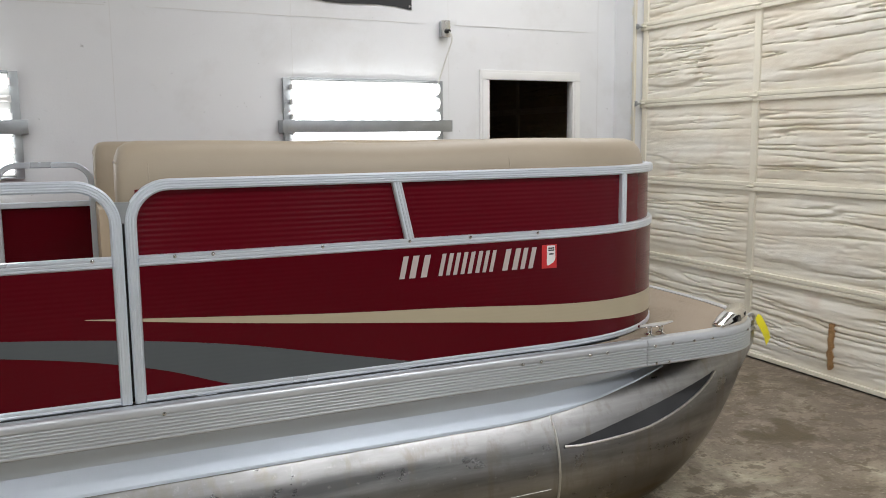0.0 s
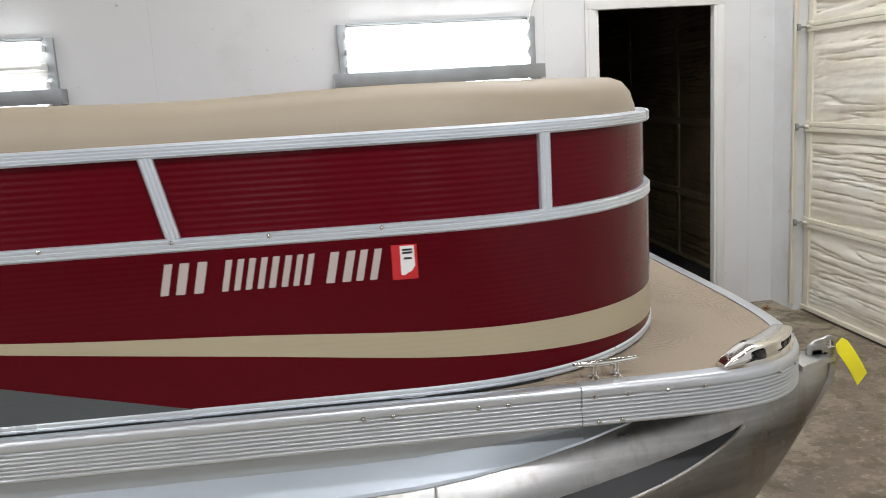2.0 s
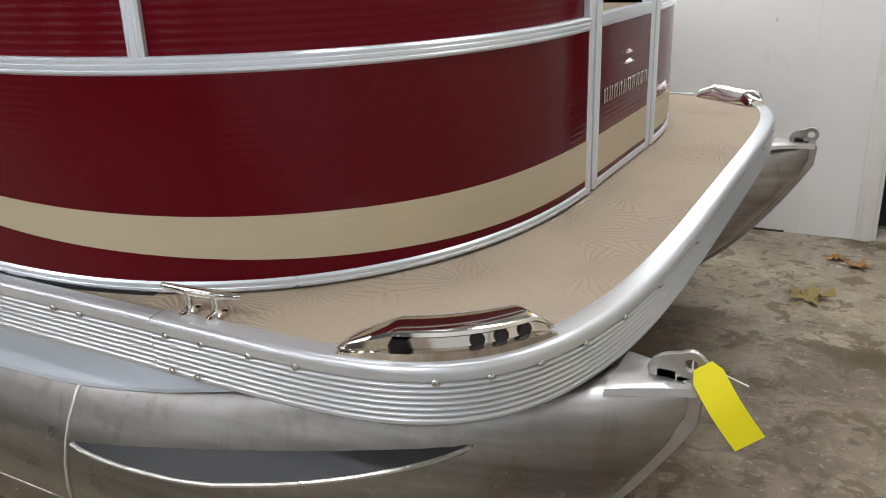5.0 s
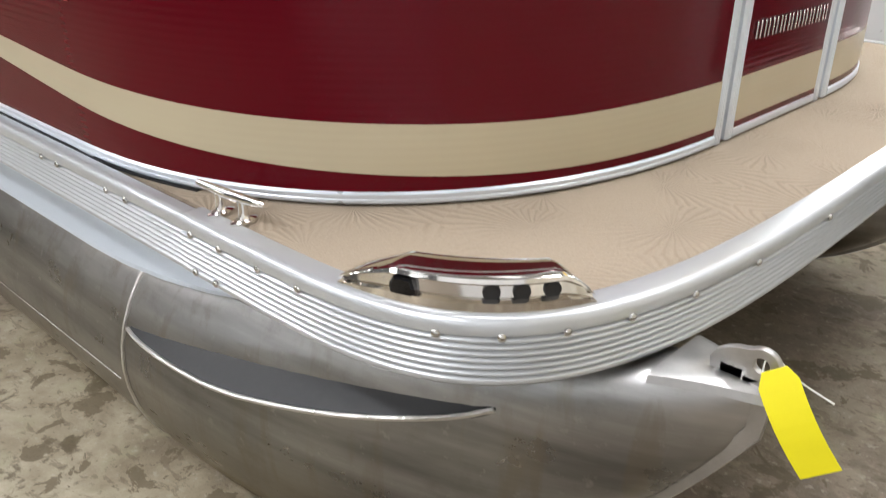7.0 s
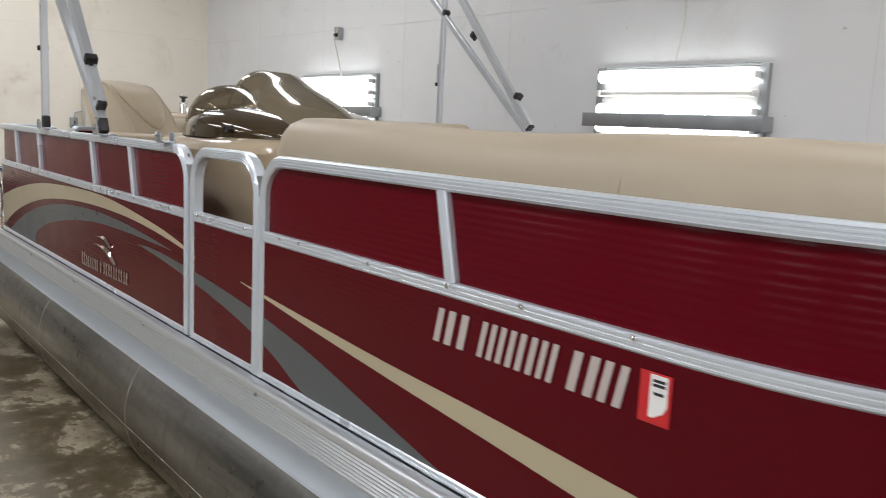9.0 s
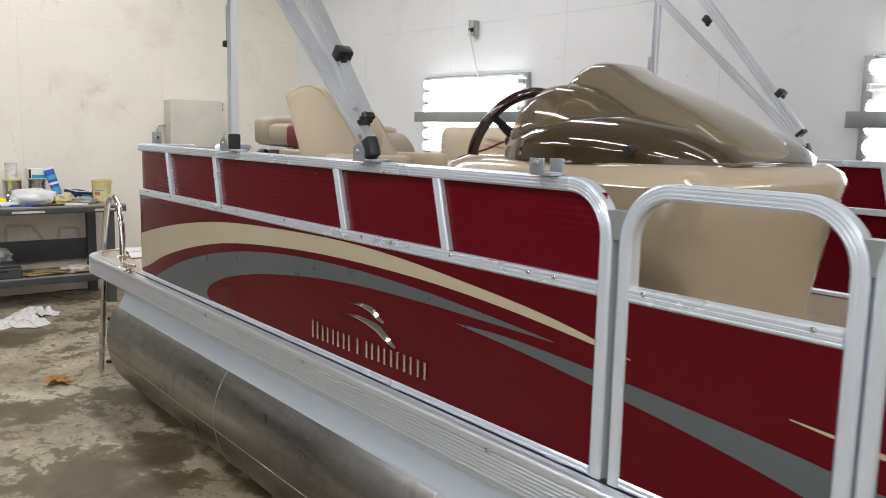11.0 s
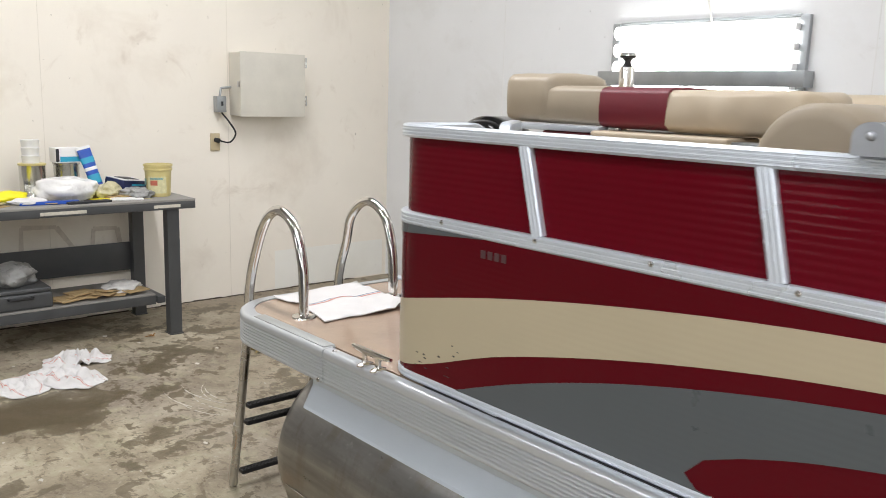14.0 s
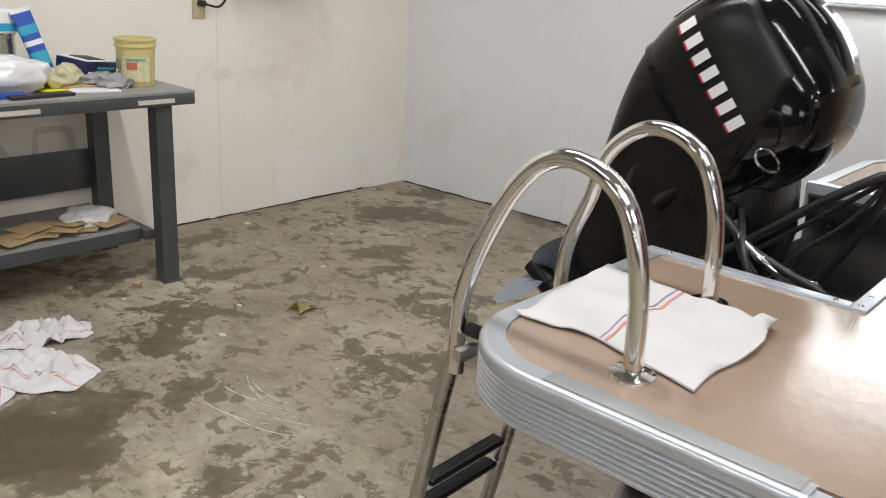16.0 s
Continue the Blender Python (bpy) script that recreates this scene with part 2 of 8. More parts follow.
def foam_paint():
    m, nt, b = nodes_of("painted_foam")
    v = coords(nt)
    big = noise_of(nt, coords(nt, (1, 0.6, 2.2)), 2.2, 6, 0.6)
    fine = noise_of(nt, v, 70, 5, 0.7)
    c = ramp(nt, big, [(0.30, (0.68, 0.61, 0.49)), (0.5, (0.80, 0.76, 0.655)), (0.72, (0.85, 0.83, 0.76))])
    c = mixed(nt, ramp(nt, noise_of(nt, v, 4.5, 5), [(0.58, grey(0)), (0.72, grey(0.45))]), c, (0.66, 0.54, 0.44))
    nt.links.new(c, b.inputs["Base Color"])
    b.inputs["Roughness"].default_value = 0.75
    bumped(nt, b, mixed(nt, 0.5, fine, big), 0.5, 0.006)
    return m


def leather(name, colour):
    m, nt, b = nodes_of(name)
    v = coords(nt)
    big, fine = noise_of(nt, v, 2.5, 5), noise_of(nt, v, 380, 3, 0.6)
    c = ramp(nt, big, [(0.3, tuple(x * 0.93 for x in colour)), (0.7, tuple(x * 1.06 for x in colour))])
    nt.links.new(c, b.inputs["Base Color"])
    nt.links.new(ramp(nt, big, [(0.3, grey(0.40)), (0.7, grey(0.52))]), b.inputs["Roughness"])
    wrinkle = noise_of(nt, coords(nt, (1, 1, 2)), 9, 3, 0.5, 0.4)
    bumped(nt, b, mixed(nt, 0.55, fine, wrinkle), 0.22, 0.003)
    return m


def glow(name, colour, strength):
    m, nt, b = nodes_of(name)
    b.inputs["Base Color"].default_value = (0.9, 0.9, 0.9, 1)
    b.inputs["Emission Color"].default_value = (*colour, 1)
    b.inputs["Emission Strength"].default_value = strength
    return m


def wet_vinyl():
    m, nt, b = nodes_of("deck_vinyl")
    v = coords(nt)
    big, fine = noise_of(nt, v, 1.6, 5), noise_of(nt, coords(nt, (1, 1, 1)), 220, 3)
    c = ramp(nt, big, [(0.3, (0.33, 0.235, 0.165)), (0.7, (0.40, 0.29, 0.21))])
    c = mixed(nt, ramp(nt, noise_of(nt, v, 9, 6), [(0.55, grey(0)), (0.7, grey(0.35))]), c, (0.27, 0.19, 0.135))
    nt.links.new(c, b.inputs["Base Color"])
    wet = noise_of(nt, v, 2.1, 4, 0.5, 0.7)
    nt.links.new(ramp(nt, wet, [(0.30, grey(0.24)), (0.70, grey(0.13))]), b.inputs["Roughness"])
    b.inputs["Coat Weight"].default_value = 0.5
    b.inputs["Coat Roughness"].default_value = 0.08
    n = bumped(nt, b, mixed(nt, 0.75, fine, noise_of(nt, v, 16, 3, 0.5, 0.5)), 0.35, 0.003)
    nt.links.new(n.outputs["Normal"], b.inputs["Coat Normal"])
    return m


WALL_N = wall_paint("north_paint", (0.76, 0.77, 0.775), (0.52, 0.50, 0.46), 0.66)
WALL_W = wall_paint("west_paint", (0.85, 0.80, 0.705), (0.50, 0.42, 0.32), 0.60)
CONCRETE = concrete()
# ceiling out of view, greyed so that it bounces less light
CEILING = plain("greyed_ceiling", (0.32, 0.32, 0.32), 0.8, var=0.05)
# unseen walls: dark tones chosen to cut fill and keep panel reflections dark
WALL_S = plain("unseen_wall_dark", (0.06, 0.06, 0.063), 0.7, var=0.2, scale=2)
WALL_SW = plain("unseen_wall_dim", (0.24, 0.22, 0.19), 0.7, var=0.2, scale=2)
FOAM = foam_paint()
FOAM_RAW = plain("raw_foam", (0.33, 0.19, 0.08), 0.9, var=0.35, scale=18, bump=0.8, bscale=60, dist=0.01)
REFLECTOR = plain("lamp_reflector", (0.42, 0.42, 0.41), 0.4, var=0.05)
TRIM_WHITE = plain("trim_paint", (0.76, 0.76, 0.74), 0.4, var=0.05, scale=4, bump=0.15, bscale=80)
RAIL = plain("anodised_rail", (0.68, 0.735, 0.80), 0.30, 0.5, var=0.02, scale=2, bscale=60, rvar=0.05)
SKIRT = plain("skirt_aluminium", (0.56, 0.585, 0.61), 0.34, 0.6, var=0.03, scale=2.5, bscale=60, rvar=0.06, stretch=(0.3, 1, 1))
RISER = plain("bright_riser", (0.65, 0.72, 0.80), 0.40, 0.4, var=0.07, scale=3, bump=0.02, bscale=120, rvar=0.06, stretch=(0.25, 1, 3))
HULL = hull_metal()
BRIGHT_HULL = plain("scuffed_aluminium", (0.46, 0.455, 0.445), 0.36, 0.9, var=0.18, scale=22, bump=0.1, bscale=140, rvar=0.1)
WELD = plain("weld_bead", (0.62, 0.61, 0.58), 0.35, 0.95, var=0.2, scale=40, bump=0.5, bscale=160)
# near black: the strake's dark reflection is put into its base colour
STRAKE = plain("dark_reflecting_strake", (0.045, 0.046, 0.048), 0.5, 0.35, var=0.3, scale=7, bump=0.1, bscale=90, rvar=0.12)
CHROME = plain("polished_steel", (0.78, 0.76, 0.73), 0.08, 1.0, var=0.03, scale=5, rvar=0.04)
STEEL = plain("brushed_steel", (0.55, 0.54, 0.52), 0.28, 1.0, var=0.08, scale=8, bump=0.06)
MAROON = ribbed("maroon_skin", (0.084, 0.0016, 0.0060), 0.13, 0.05, 0.14, 11.0)
MAROON_RIB = ribbed("maroon_ribbed_skin", (0.100, 0.0016, 0.0070), 0.19, 0.02, 0.12, 5.0, 0.0150, 0.00042)
TAN_FILM = ribbed("tan_film", (0.43, 0.372, 0.258), 0.30, 0.1, 0.35, 3.0)
GREY_FILM = ribbed("grey_film", (0.080, 0.091, 0.097), 0.26, 0.2, 0.4, 6.0)
CARPET = carpet()
VINYL = wet_vinyl()
SEAT = leather("tan_upholstery", (0.36, 0.30, 0.22))
SEAT_PALE = leather("pale_upholstery", (0.50, 0.415, 0.30))
SEAT_RED = leather("maroon_upholstery", (0.15, 0.012, 0.022))
BROWN = plain("brown_gelcoat", (0.055, 0.037, 0.018), 0.09, 0.15, var=0.06, scale=2, coat=1.0, rvar=0.03)
SMOKE = plain("bronze_gelcoat", (0.20, 0.162, 0.108), 0.10, 0.25, var=0.08, scale=2, coat=1.0, rvar=0.03)


def see_through(src, share):
    """A tinted acrylic copy that lets a share of what is behind show."""
    m = src.copy()
    m.name = "smoked_acrylic"
    nt = m.node_tree
    out = next(n for n in nt.nodes if n.type == "OUTPUT_MATERIAL")
    solid = out.inputs["Surface"].links[0].from_socket
    clear = nt.nodes.new("ShaderNodeBsdfTransparent")
    clear.inputs["Color"].default_value = (0.62, 0.54, 0.42, 1)
    mix = nt.nodes.new("ShaderNodeMixShader")
    mix.inputs[0].default_value = share
    nt.links.new(solid, mix.inputs[1])
    nt.links.new(clear.outputs[0], mix.inputs[2])
    nt.links.new(mix.outputs[0], out.inputs["Surface"])
    return m


SMOKE_CLEAR = see_through(SMOKE, 0.45)
GEL_TAN = plain("tan_gelcoat", (0.40, 0.325, 0.230), 0.14, 0.0, var=0.05, scale=2, coat=0.8, rvar=0.04)
BLACK = plain("black_gloss", (0.004, 0.004, 0.0045), 0.10, 0.0, var=0.2, scale=3, coat=0.45, rvar=0.04)
BLACK.node_tree.nodes["Principled BSDF"].inputs["Specular IOR Level"].default_value = 0.2
COWL_SATIN = plain("satin_cowl_black", (0.009, 0.009, 0.0085), 0.30, 0.0, var=0.15, scale=6, rvar=0.05)
COWL_SATIN.node_tree.nodes["Principled BSDF"].inputs["Specular IOR Level"].default_value = 0.30
BLACK_SATIN = plain("black_satin", (0.007, 0.007, 0.0075), 0.33, 0.0, var=0.3, scale=14, bump=0.1, rvar=0.12)
BLACK_SATIN.node_tree.nodes["Principled BSDF"].inputs["Specular IOR Level"].default_value = 0.28
RUBBER = plain("black_plastic", (0.012, 0.012, 0.013), 0.45, 0.0, var=0.25, scale=20, bump=0.15)
WOOD_DARK = plain("dark_wood", (0.022, 0.009, 0.007), 0.16, 0.0, var=0.5, scale=6, coat=0.7, stretch=(8, 1, 1))
WHITE = plain("white_plastic", (0.78, 0.78, 0.77), 0.4, var=0.04)
LETTER = plain("pale_letter", (0.50, 0.43, 0.41), 0.4, var=0.05)
RED = plain("red_film", (0.55, 0.02, 0.025), 0.35, var=0.06)
YELLOW = plain("yellow_tag_stock", (0.85, 0.76, 0.012), 0.45, var=0.05)
INK = plain("ink", (0.02, 0.02, 0.025), 0.6, var=0.1)
CLOTH = plain("white_cloth", (0.68, 0.665, 0.65), 0.95, var=0.06, scale=9, bump=0.5, bscale=420, dist=0.003)
CLOTH_RED = plain("red_weave", (0.62, 0.27, 0.21), 0.95, var=0.1, bscale=400, bump=0.4)
CLOTH_BLUE = plain("blue_weave", (0.22, 0.26, 0.36), 0.95, var=0.1, bscale=400, bump=0.4)
BENCH = plain("grey_bench_paint", (0.075, 0.078, 0.08), 0.42, 0.2, var=0.2, scale=7, bump=0.15, bscale=90, rvar=0.12)
BENCHTOP = plain("dusty_bench_top", (0.26, 0.25, 0.23), 0.6, 0.0, var=0.25, scale=9, bump=0.2, bscale=120)
GALV = plain("galvanised_steel", (0.36, 0.38, 0.39), 0.36, 0.75, var=0.16, scale=9, bump=0.05, bscale=60)
BOX_STEEL = plain("weathered_box_paint", (0.62, 0.595, 0.52), 0.5, 0.1, var=0.16, scale=4, bump=0.1)
TUBE_ON = glow("lit_tube", (0.97, 0.99, 1.0), 7.0)
TUBE_OFF = plain("dead_tube", (0.75, 0.74, 0.70), 0.25, var=0.05)
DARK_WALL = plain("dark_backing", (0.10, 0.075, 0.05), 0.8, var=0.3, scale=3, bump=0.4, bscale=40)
CARDBOARD = plain("cardboard", (0.42, 0.30, 0.15), 0.8, var=0.12, scale=12, bump=0.1)
LEAF = plain("dry_leaf", (0.36, 0.18, 0.06), 0.7, var=0.35, scale=20, bump=0.3)
LEAF_OLIVE = plain("faded_leaf", (0.30, 0.23, 0.09), 0.7, var=0.35, scale=20, bump=0.3)
PAIL = plain("yellow_pail_plastic", (0.62, 0.53, 0.23), 0.4, var=0.14, scale=10)
BLUE = plain("blue_print", (0.02, 0.08, 0.40), 0.35, var=0.15, scale=20)
TEAL = plain("teal_print", (0.03, 0.33, 0.50), 0.4, var=0.15)
BAG = plain("clear_bag", (0.72, 0.71, 0.69), 0.22, var=0.08, scale=14, bump=0.5, bscale=40, dist=0.006)
BAG_GREY = plain("grey_bag", (0.30, 0.30, 0.29), 0.3, var=0.2, scale=14, bump=0.5, bscale=40, dist=0.006)
IVORY = plain("ivory_plate", (0.52, 0.43, 0.27), 0.4, var=0.05)
BANNER_Y = plain("yellow_banner", (0.75, 0.50, 0.02), 0.45, var=0.05)
BANNER_K = plain("black_banner", (0.02, 0.02, 0.022), 0.4, var=0.1)

# ---- mesh helpers ----


def thing(name, label, category, at=(0, 0, 0), group="", kind=""):
    ob = new(name)
    ob.empty_display_size = 0.1
    ob.matrix_basis = Matrix.Translation(at)
    return tagged(ob, label, category, group, kind)


def mesh_from(name, bm, material, smooth=38):
    bmesh.ops.recalc_face_normals(bm, faces=bm.faces[:])
    me = bpy.data.meshes.new(name)
    bm.to_mesh(me)
    bm.free()
    me.materials.append(material)
    if smooth:
        me.polygons.foreach_set("use_smooth", [True] * len(me.polygons))
        me.set_sharp_from_angle(angle=radians(smooth))
    return me


def part(name, bm, material, parent=None, label="", smooth=38):
    """One mesh object, drawn in the world's own coordinates, under a thing or under a part."""
    ob = new(name, mesh_from(name, bm, material, smooth))
    if parent is not None:
        ob.parent = parent
        if parent.type == "EMPTY":
            ob.matrix_parent_inverse = parent.matrix_basis.inverted()
    return tagged(ob, label)


def solo(name, bm, material, label, category, group="", kind="", smooth=38):
    return tagged(part(name, bm, material, None, "", smooth), label, category, group, kind)


def box(bm, x0, x1, y0, y1, z0, z1, bevel=0.0, segs=2, turn=None):
    m = Matrix.Translation(((x0 + x1) / 2, (y0 + y1) / 2, (z0 + z1) / 2)) @ Matrix.Diagonal((x1 - x0, y1 - y0, z1 - z0, 1))
    vs = bmesh.ops.create_cube(bm, size=1, matrix=m)["verts"]
    if bevel:
        es = list({e for v in vs for e in v.link_edges})
        vs = bmesh.ops.bevel(bm, geom=es, offset=bevel, segments=segs, profile=0.6, affect="EDGES")["verts"]
    if turn is not None:
        bmesh.ops.transform(bm, matrix=turn, verts=list(vs))
    return bm


def boxed(*a, **k):
    return box(bmesh.new(), *a, **k)


def cyl(bm, a, b, r, r2=None, n=16):
    a, b = Vector(a), Vector(b)
    d = b - a
    m = Matrix.Translation((a + b) / 2) @ d.to_track_quat("Z", "Y").to_matrix().to_4x4()
    bmesh.ops.create_cone(bm, cap_ends=True, segments=n, radius1=r, radius2=r if r2 is None else r2, depth=d.length, matrix=m)
    return bm


def ball(bm, at, r, sx=1, sy=1, sz=1, n=12):
    bmesh.ops.create_uvsphere(bm, u_segments=n, v_segments=max(6, n // 2 + 2), radius=r, matrix=Matrix.Translation(at) @ Matrix.Diagonal((sx, sy, sz, 1)))
    return bm


def rings(bm, loops, closed=True, caps=True, loop_path=False):
    """Skin a run of vertex loops."""
    rows = [[bm.verts.new(p) for p in lp] for lp in loops]
    k = len(rows[0])
    pairs = list(zip(rows, rows[1:])) + ([(rows[-1], rows[0])] if loop_path else [])
    for a, b in pairs:
        for i in range(k if closed else k - 1):
            j = (i + 1) % k
            bm.faces.new((a[i], a[j], b[j], b[i]))
    if caps and closed and not loop_path:
        bm.faces.new(rows[0])
        bm.faces.new(rows[-1][::-1])
    return bm


def pipe(bm, pts, r, n=12, caps=True):
    """A round bar along points, with no twist."""
    pts = [Vector(p) for p in pts]
    tang = [(pts[min(i + 1, len(pts) - 1)] - pts[max(i - 1, 0)]).normalized() for i in range(len(pts))]
    side = tang[0].orthogonal().normalized()
    loops = []
    for i, (p, t) in enumerate(zip(pts, tang)):
        side = (side - t * side.dot(t)).normalized()
        up = t.cross(side)
        rr = r[i] if isinstance(r, (list, tuple)) else r
        loops.append([p + (side * math.cos(a) + up * math.sin(a)) * rr for a in [2 * math.pi * k / n for k in range(n)]])
    return rings(bm, loops, True, caps)


def smooth_path(ctrl, per=8):
    """Catmull-Rom through a few control points."""
    c = [Vector(p) for p in ctrl]
    c = [c[0] * 2 - c[1]] + c + [c[-1] * 2 - c[-2]]
    out = []
    for i in range(1, len(c) - 2):
        p0, p1, p2, p3 = c[i - 1:i + 3]
        for k in range(per):
            t = k / per
            out.append(0.5 * (2 * p1 + (p2 - p0) * t + (2 * p0 - 5 * p1 + 4 * p2 - p3) * t * t + (3 * p1 - p0 - 3 * p2 + p3) * t ** 3))
    return out + [c[-2]]


def curve_of(*knots):
    """A smooth height along the side, from a few knots."""
    xs, zs = np.array([k[0] for k in knots]), np.array([k[1] for k in knots])
    d = np.gradient(zs, xs)

    def at(x):
        i = int(np.clip(np.searchsorted(xs, x) - 1, 0, len(xs) - 2))
        h = xs[i + 1] - xs[i]
        t = min(1.0, max(0.0, (x - xs[i]) / h))
        return float((2 * t ** 3 - 3 * t * t + 1) * zs[i] + (t ** 3 - 2 * t * t + t) * h * d[i] + (3 * t * t - 2 * t ** 3) * zs[i + 1] + (t ** 3 - t * t) * h * d[i + 1])
    return at


def sweep(bm, pts, normals, profile, caps=True, closed_path=False):
    """A profile of (outward, across) carried along pts; normals point outward."""
    pts = [Vector(p) for p in pts]
    loops = []
    k = len(pts)
    for i, (p, n) in enumerate(zip(pts, normals)):
        t = (pts[(i + 1) % k] - pts[i - 1]) if closed_path else (pts[min(i + 1, k - 1)] - pts[max(i - 1, 0)])
        t.normalize()
        n = Vector(n)
        n = (n - t * n.dot(t)).normalized()
        b = n.cross(t)
        loops.append([p + n * o + b * a for o, a in profile])
    return rings(bm, loops, True, caps, closed_path)


def rail_profile(depth, width, c=0.004, grooves=2):
    """A hollow-looking extrusion: outer face with shallow grooves. Outer face at 0, going inward."""
    h = width / 2
    pts = [(-c, -h), (0, -h + c)]
    for g in range(grooves):
        a = -h + width * (g + 1) / (grooves + 1)
        pts += [(0, a - 0.0024), (-0.0011, a - 0.0012), (-0.0011, a + 0.0012), (0, a + 0.0024)]
    pts += [(0, h - c), (-c, h), (-depth + c, h), (-depth, h - c), (-depth, -h + c), (-depth + c, -h)]
    return pts


def arc(cx, cz, r, a0, a1, n=8):
    return [(cx + r * math.cos(radians(a0 + (a1 - a0) * i / n)), cz + r * math.sin(radians(a0 + (a1 - a0) * i / n))) for i in range(n + 1)]

# ---- the room ----
NW, NE = Vector((-7.15, 5.28, 0)), Vector((4.12, 5.71, 0))
NDIR = (NE - NW).normalized()
NLEN = (NE - NW).length
N_TURN = math.degrees(math.atan2(NDIR.y, NDIR.x))
NM = Matrix.Translation(NW) @ Matrix.Rotation(radians(N_TURN), 4, "Z")


def nu(x):
    """How far along the north wall a place with that x lies."""
    return (x - NW.x) / NDIR.x


def structure(name, bm, material, label, smooth=38):
    return solo(name, bm, material, label, name.split("_")[0], kind="structure", smooth=smooth)


def on_north(bm):
    bmesh.ops.transform(bm, matrix=NM, verts=bm.verts[:])
    return bm


bm = bmesh.new()
bmesh.ops.create_grid(bm, x_segments=2, y_segments=2, size=0.5, matrix=Matrix.Translation((-1.5, 2.6, 0)) @ Matrix.Diagonal((12.4, 16.2, 1, 1)))
ret = bmesh.ops.extrude_face_region(bm, geom=bm.faces[:])
bmesh.ops.translate(bm, vec=(0, 0, -0.15), verts=[e for e in ret["geom"] if isinstance(e, bmesh.types.BMVert)])
floor = structure("floor", bm, CONCRETE, "stained and damp bare concrete workshop floor")
structure("ceiling", boxed(-7.5, 4.6, SOUTH - 0.2, 10.4, CEIL, CEIL + 0.2), CEILING, "plain unseen ceiling, coloured grey to cut bounced light")

# north wall with its doorway: three pieces in one mesh, in wall coordinates
D0, D1, DTOP = nu(2.930), nu(3.700), 1.950
bm = bmesh.new()
for a, b, z0, z1 in ((-0.2, D0 - 0.05, 0, CEIL), (D1 + 0.055, NLEN + 0.25, 0, CEIL), (D0 - 0.05, D1 + 0.055, DTOP + 0.05, CEIL)):
    box(bm, a, b, 0, 0.14, z0, z1)
bmesh.ops.remove_doubles(bm, verts=bm.verts[:], dist=0.0005)
wall_north = structure("wall_north", on_north(bm), WALL_N, "white painted plywood wall with faint board seams", 0)
# board seams, caulked and painted over
bm = bmesh.new()
for sx in (-5.9, -4.68, -3.46, -2.24, -1.02, 0.285, 1.42, 2.6, 3.95):
    box(bm, nu(sx) - 0.002, nu(sx) + 0.002, -0.0012, 0.002, 0.01 if not 2.8 < sx < 3.8 else DTOP, CEIL - 0.01)
for k in range(46):
    u0 = 0.02 + k * (NLEN - 0.3) / 46
    z0 = 2.335 + 0.006 * noise.noise((k * 0.7, 2.0, 0.0))
    if k % 9 != 4:
        box(bm, u0, u0 + (NLEN - 0.3) / 46 - 0.004, -0.0035, 0.002, z0, z0 + 0.006 + 0.004 * noise.noise((k * 1.3, 6.0, 0.0)))
part("board_seam", on_north(bm), plain("seam_line", (0.69, 0.69, 0.68), 0.7, var=0.1), wall_north)
structure("wall_west", boxed(-7.32, -7.15, 1.0, 5.29, 0, CEIL), WALL_W, "cream painted plywood wall with scuffs and stains", 0)
structure("wall_southwest", boxed(-7.32, -7.15, SOUTH, 0.998, 0, CEIL), WALL_SW, "unseen wall stretch, coloured dim to keep panel reflections low", 0)
bm = bmesh.new()
for sy in (1.44, 2.66, 3.875):
    box(bm, -7.152, -7.1488, sy - 0.002, sy + 0.002, 0.01, 2.36)
box(bm, -7.152, -7.1488, 1.01, 5.27, 2.36, 2.363)
part("board_seam", bm, plain("seam_line_west", (0.72, 0.675, 0.585), 0.7, var=0.2), bpy.data.objects["wall_west"])
part("paint_patch", boxed(-7.152, -7.1485, 4.235, 5.24, 0.01, 0.30), wall_paint("patch_paint", (0.84, 0.83, 0.77), (0.6, 0.58, 0.52), 0.7), bpy.data.objects["wall_west"], "cleaner patch of pale paint near the floor")
structure("wall_south", boxed(-7.5, 4.6, SOUTH - 0.2, SOUTH, 0, CEIL), WALL_S, "unseen closing wall, coloured dark to cut fill light", 0)
# east wall: jamb strips, header and the wall beyond the big door
GD0, GD1, GTOP = 1.75, 5.43, 3.05
bm = bmesh.new()
for a, b, z0, z1 in ((GD1, 5.72, 0, CEIL), (SOUTH, GD0, 0, CEIL), (GD0, GD1, GTOP, CEIL)):
    box(bm, 4.12, 4.42, a, b, z0, z1)
wall_east = structure("wall_east", bm, WALL_N, "white painted wall around the overhead door", 0)

# dirt packed in the gap along the foot of the walls
bm = bmesh.new()
rng = random.Random(12)
u = 0.03
while u < NLEN - 0.4:
    w = rng.uniform(0.04, 0.14)
    if not D0 - 0.4 < u < D1 + 0.1:
        box(bm, u, u + w, -0.006 - 0.004 * rng.random(), 0.003, 0.0005, 0.004 + 0.007 * rng.random() ** 2)
    u += w + 0.001
part("dirt_line", on_north(bm), plain("packed_dirt", (0.055, 0.042, 0.028), 0.9, var=0.4, scale=30), wall_north, "dark dirt along the foot of the wall", 0)
bm = bmesh.new()
y = 1.03
while y < 4.95:
    w = rng.uniform(0.03, 0.12)
    box(bm, -7.152, -7.146 + 0.003 * rng.random(), y, y + w, 0.0005, 0.003 + 0.007 * rng.random() ** 2)
    y += w + 0.001
part("dirt_line", bm, bpy.data.materials["packed_dirt"], bpy.data.objects["wall_west"], "dark dirt along the foot of the wall", 0)

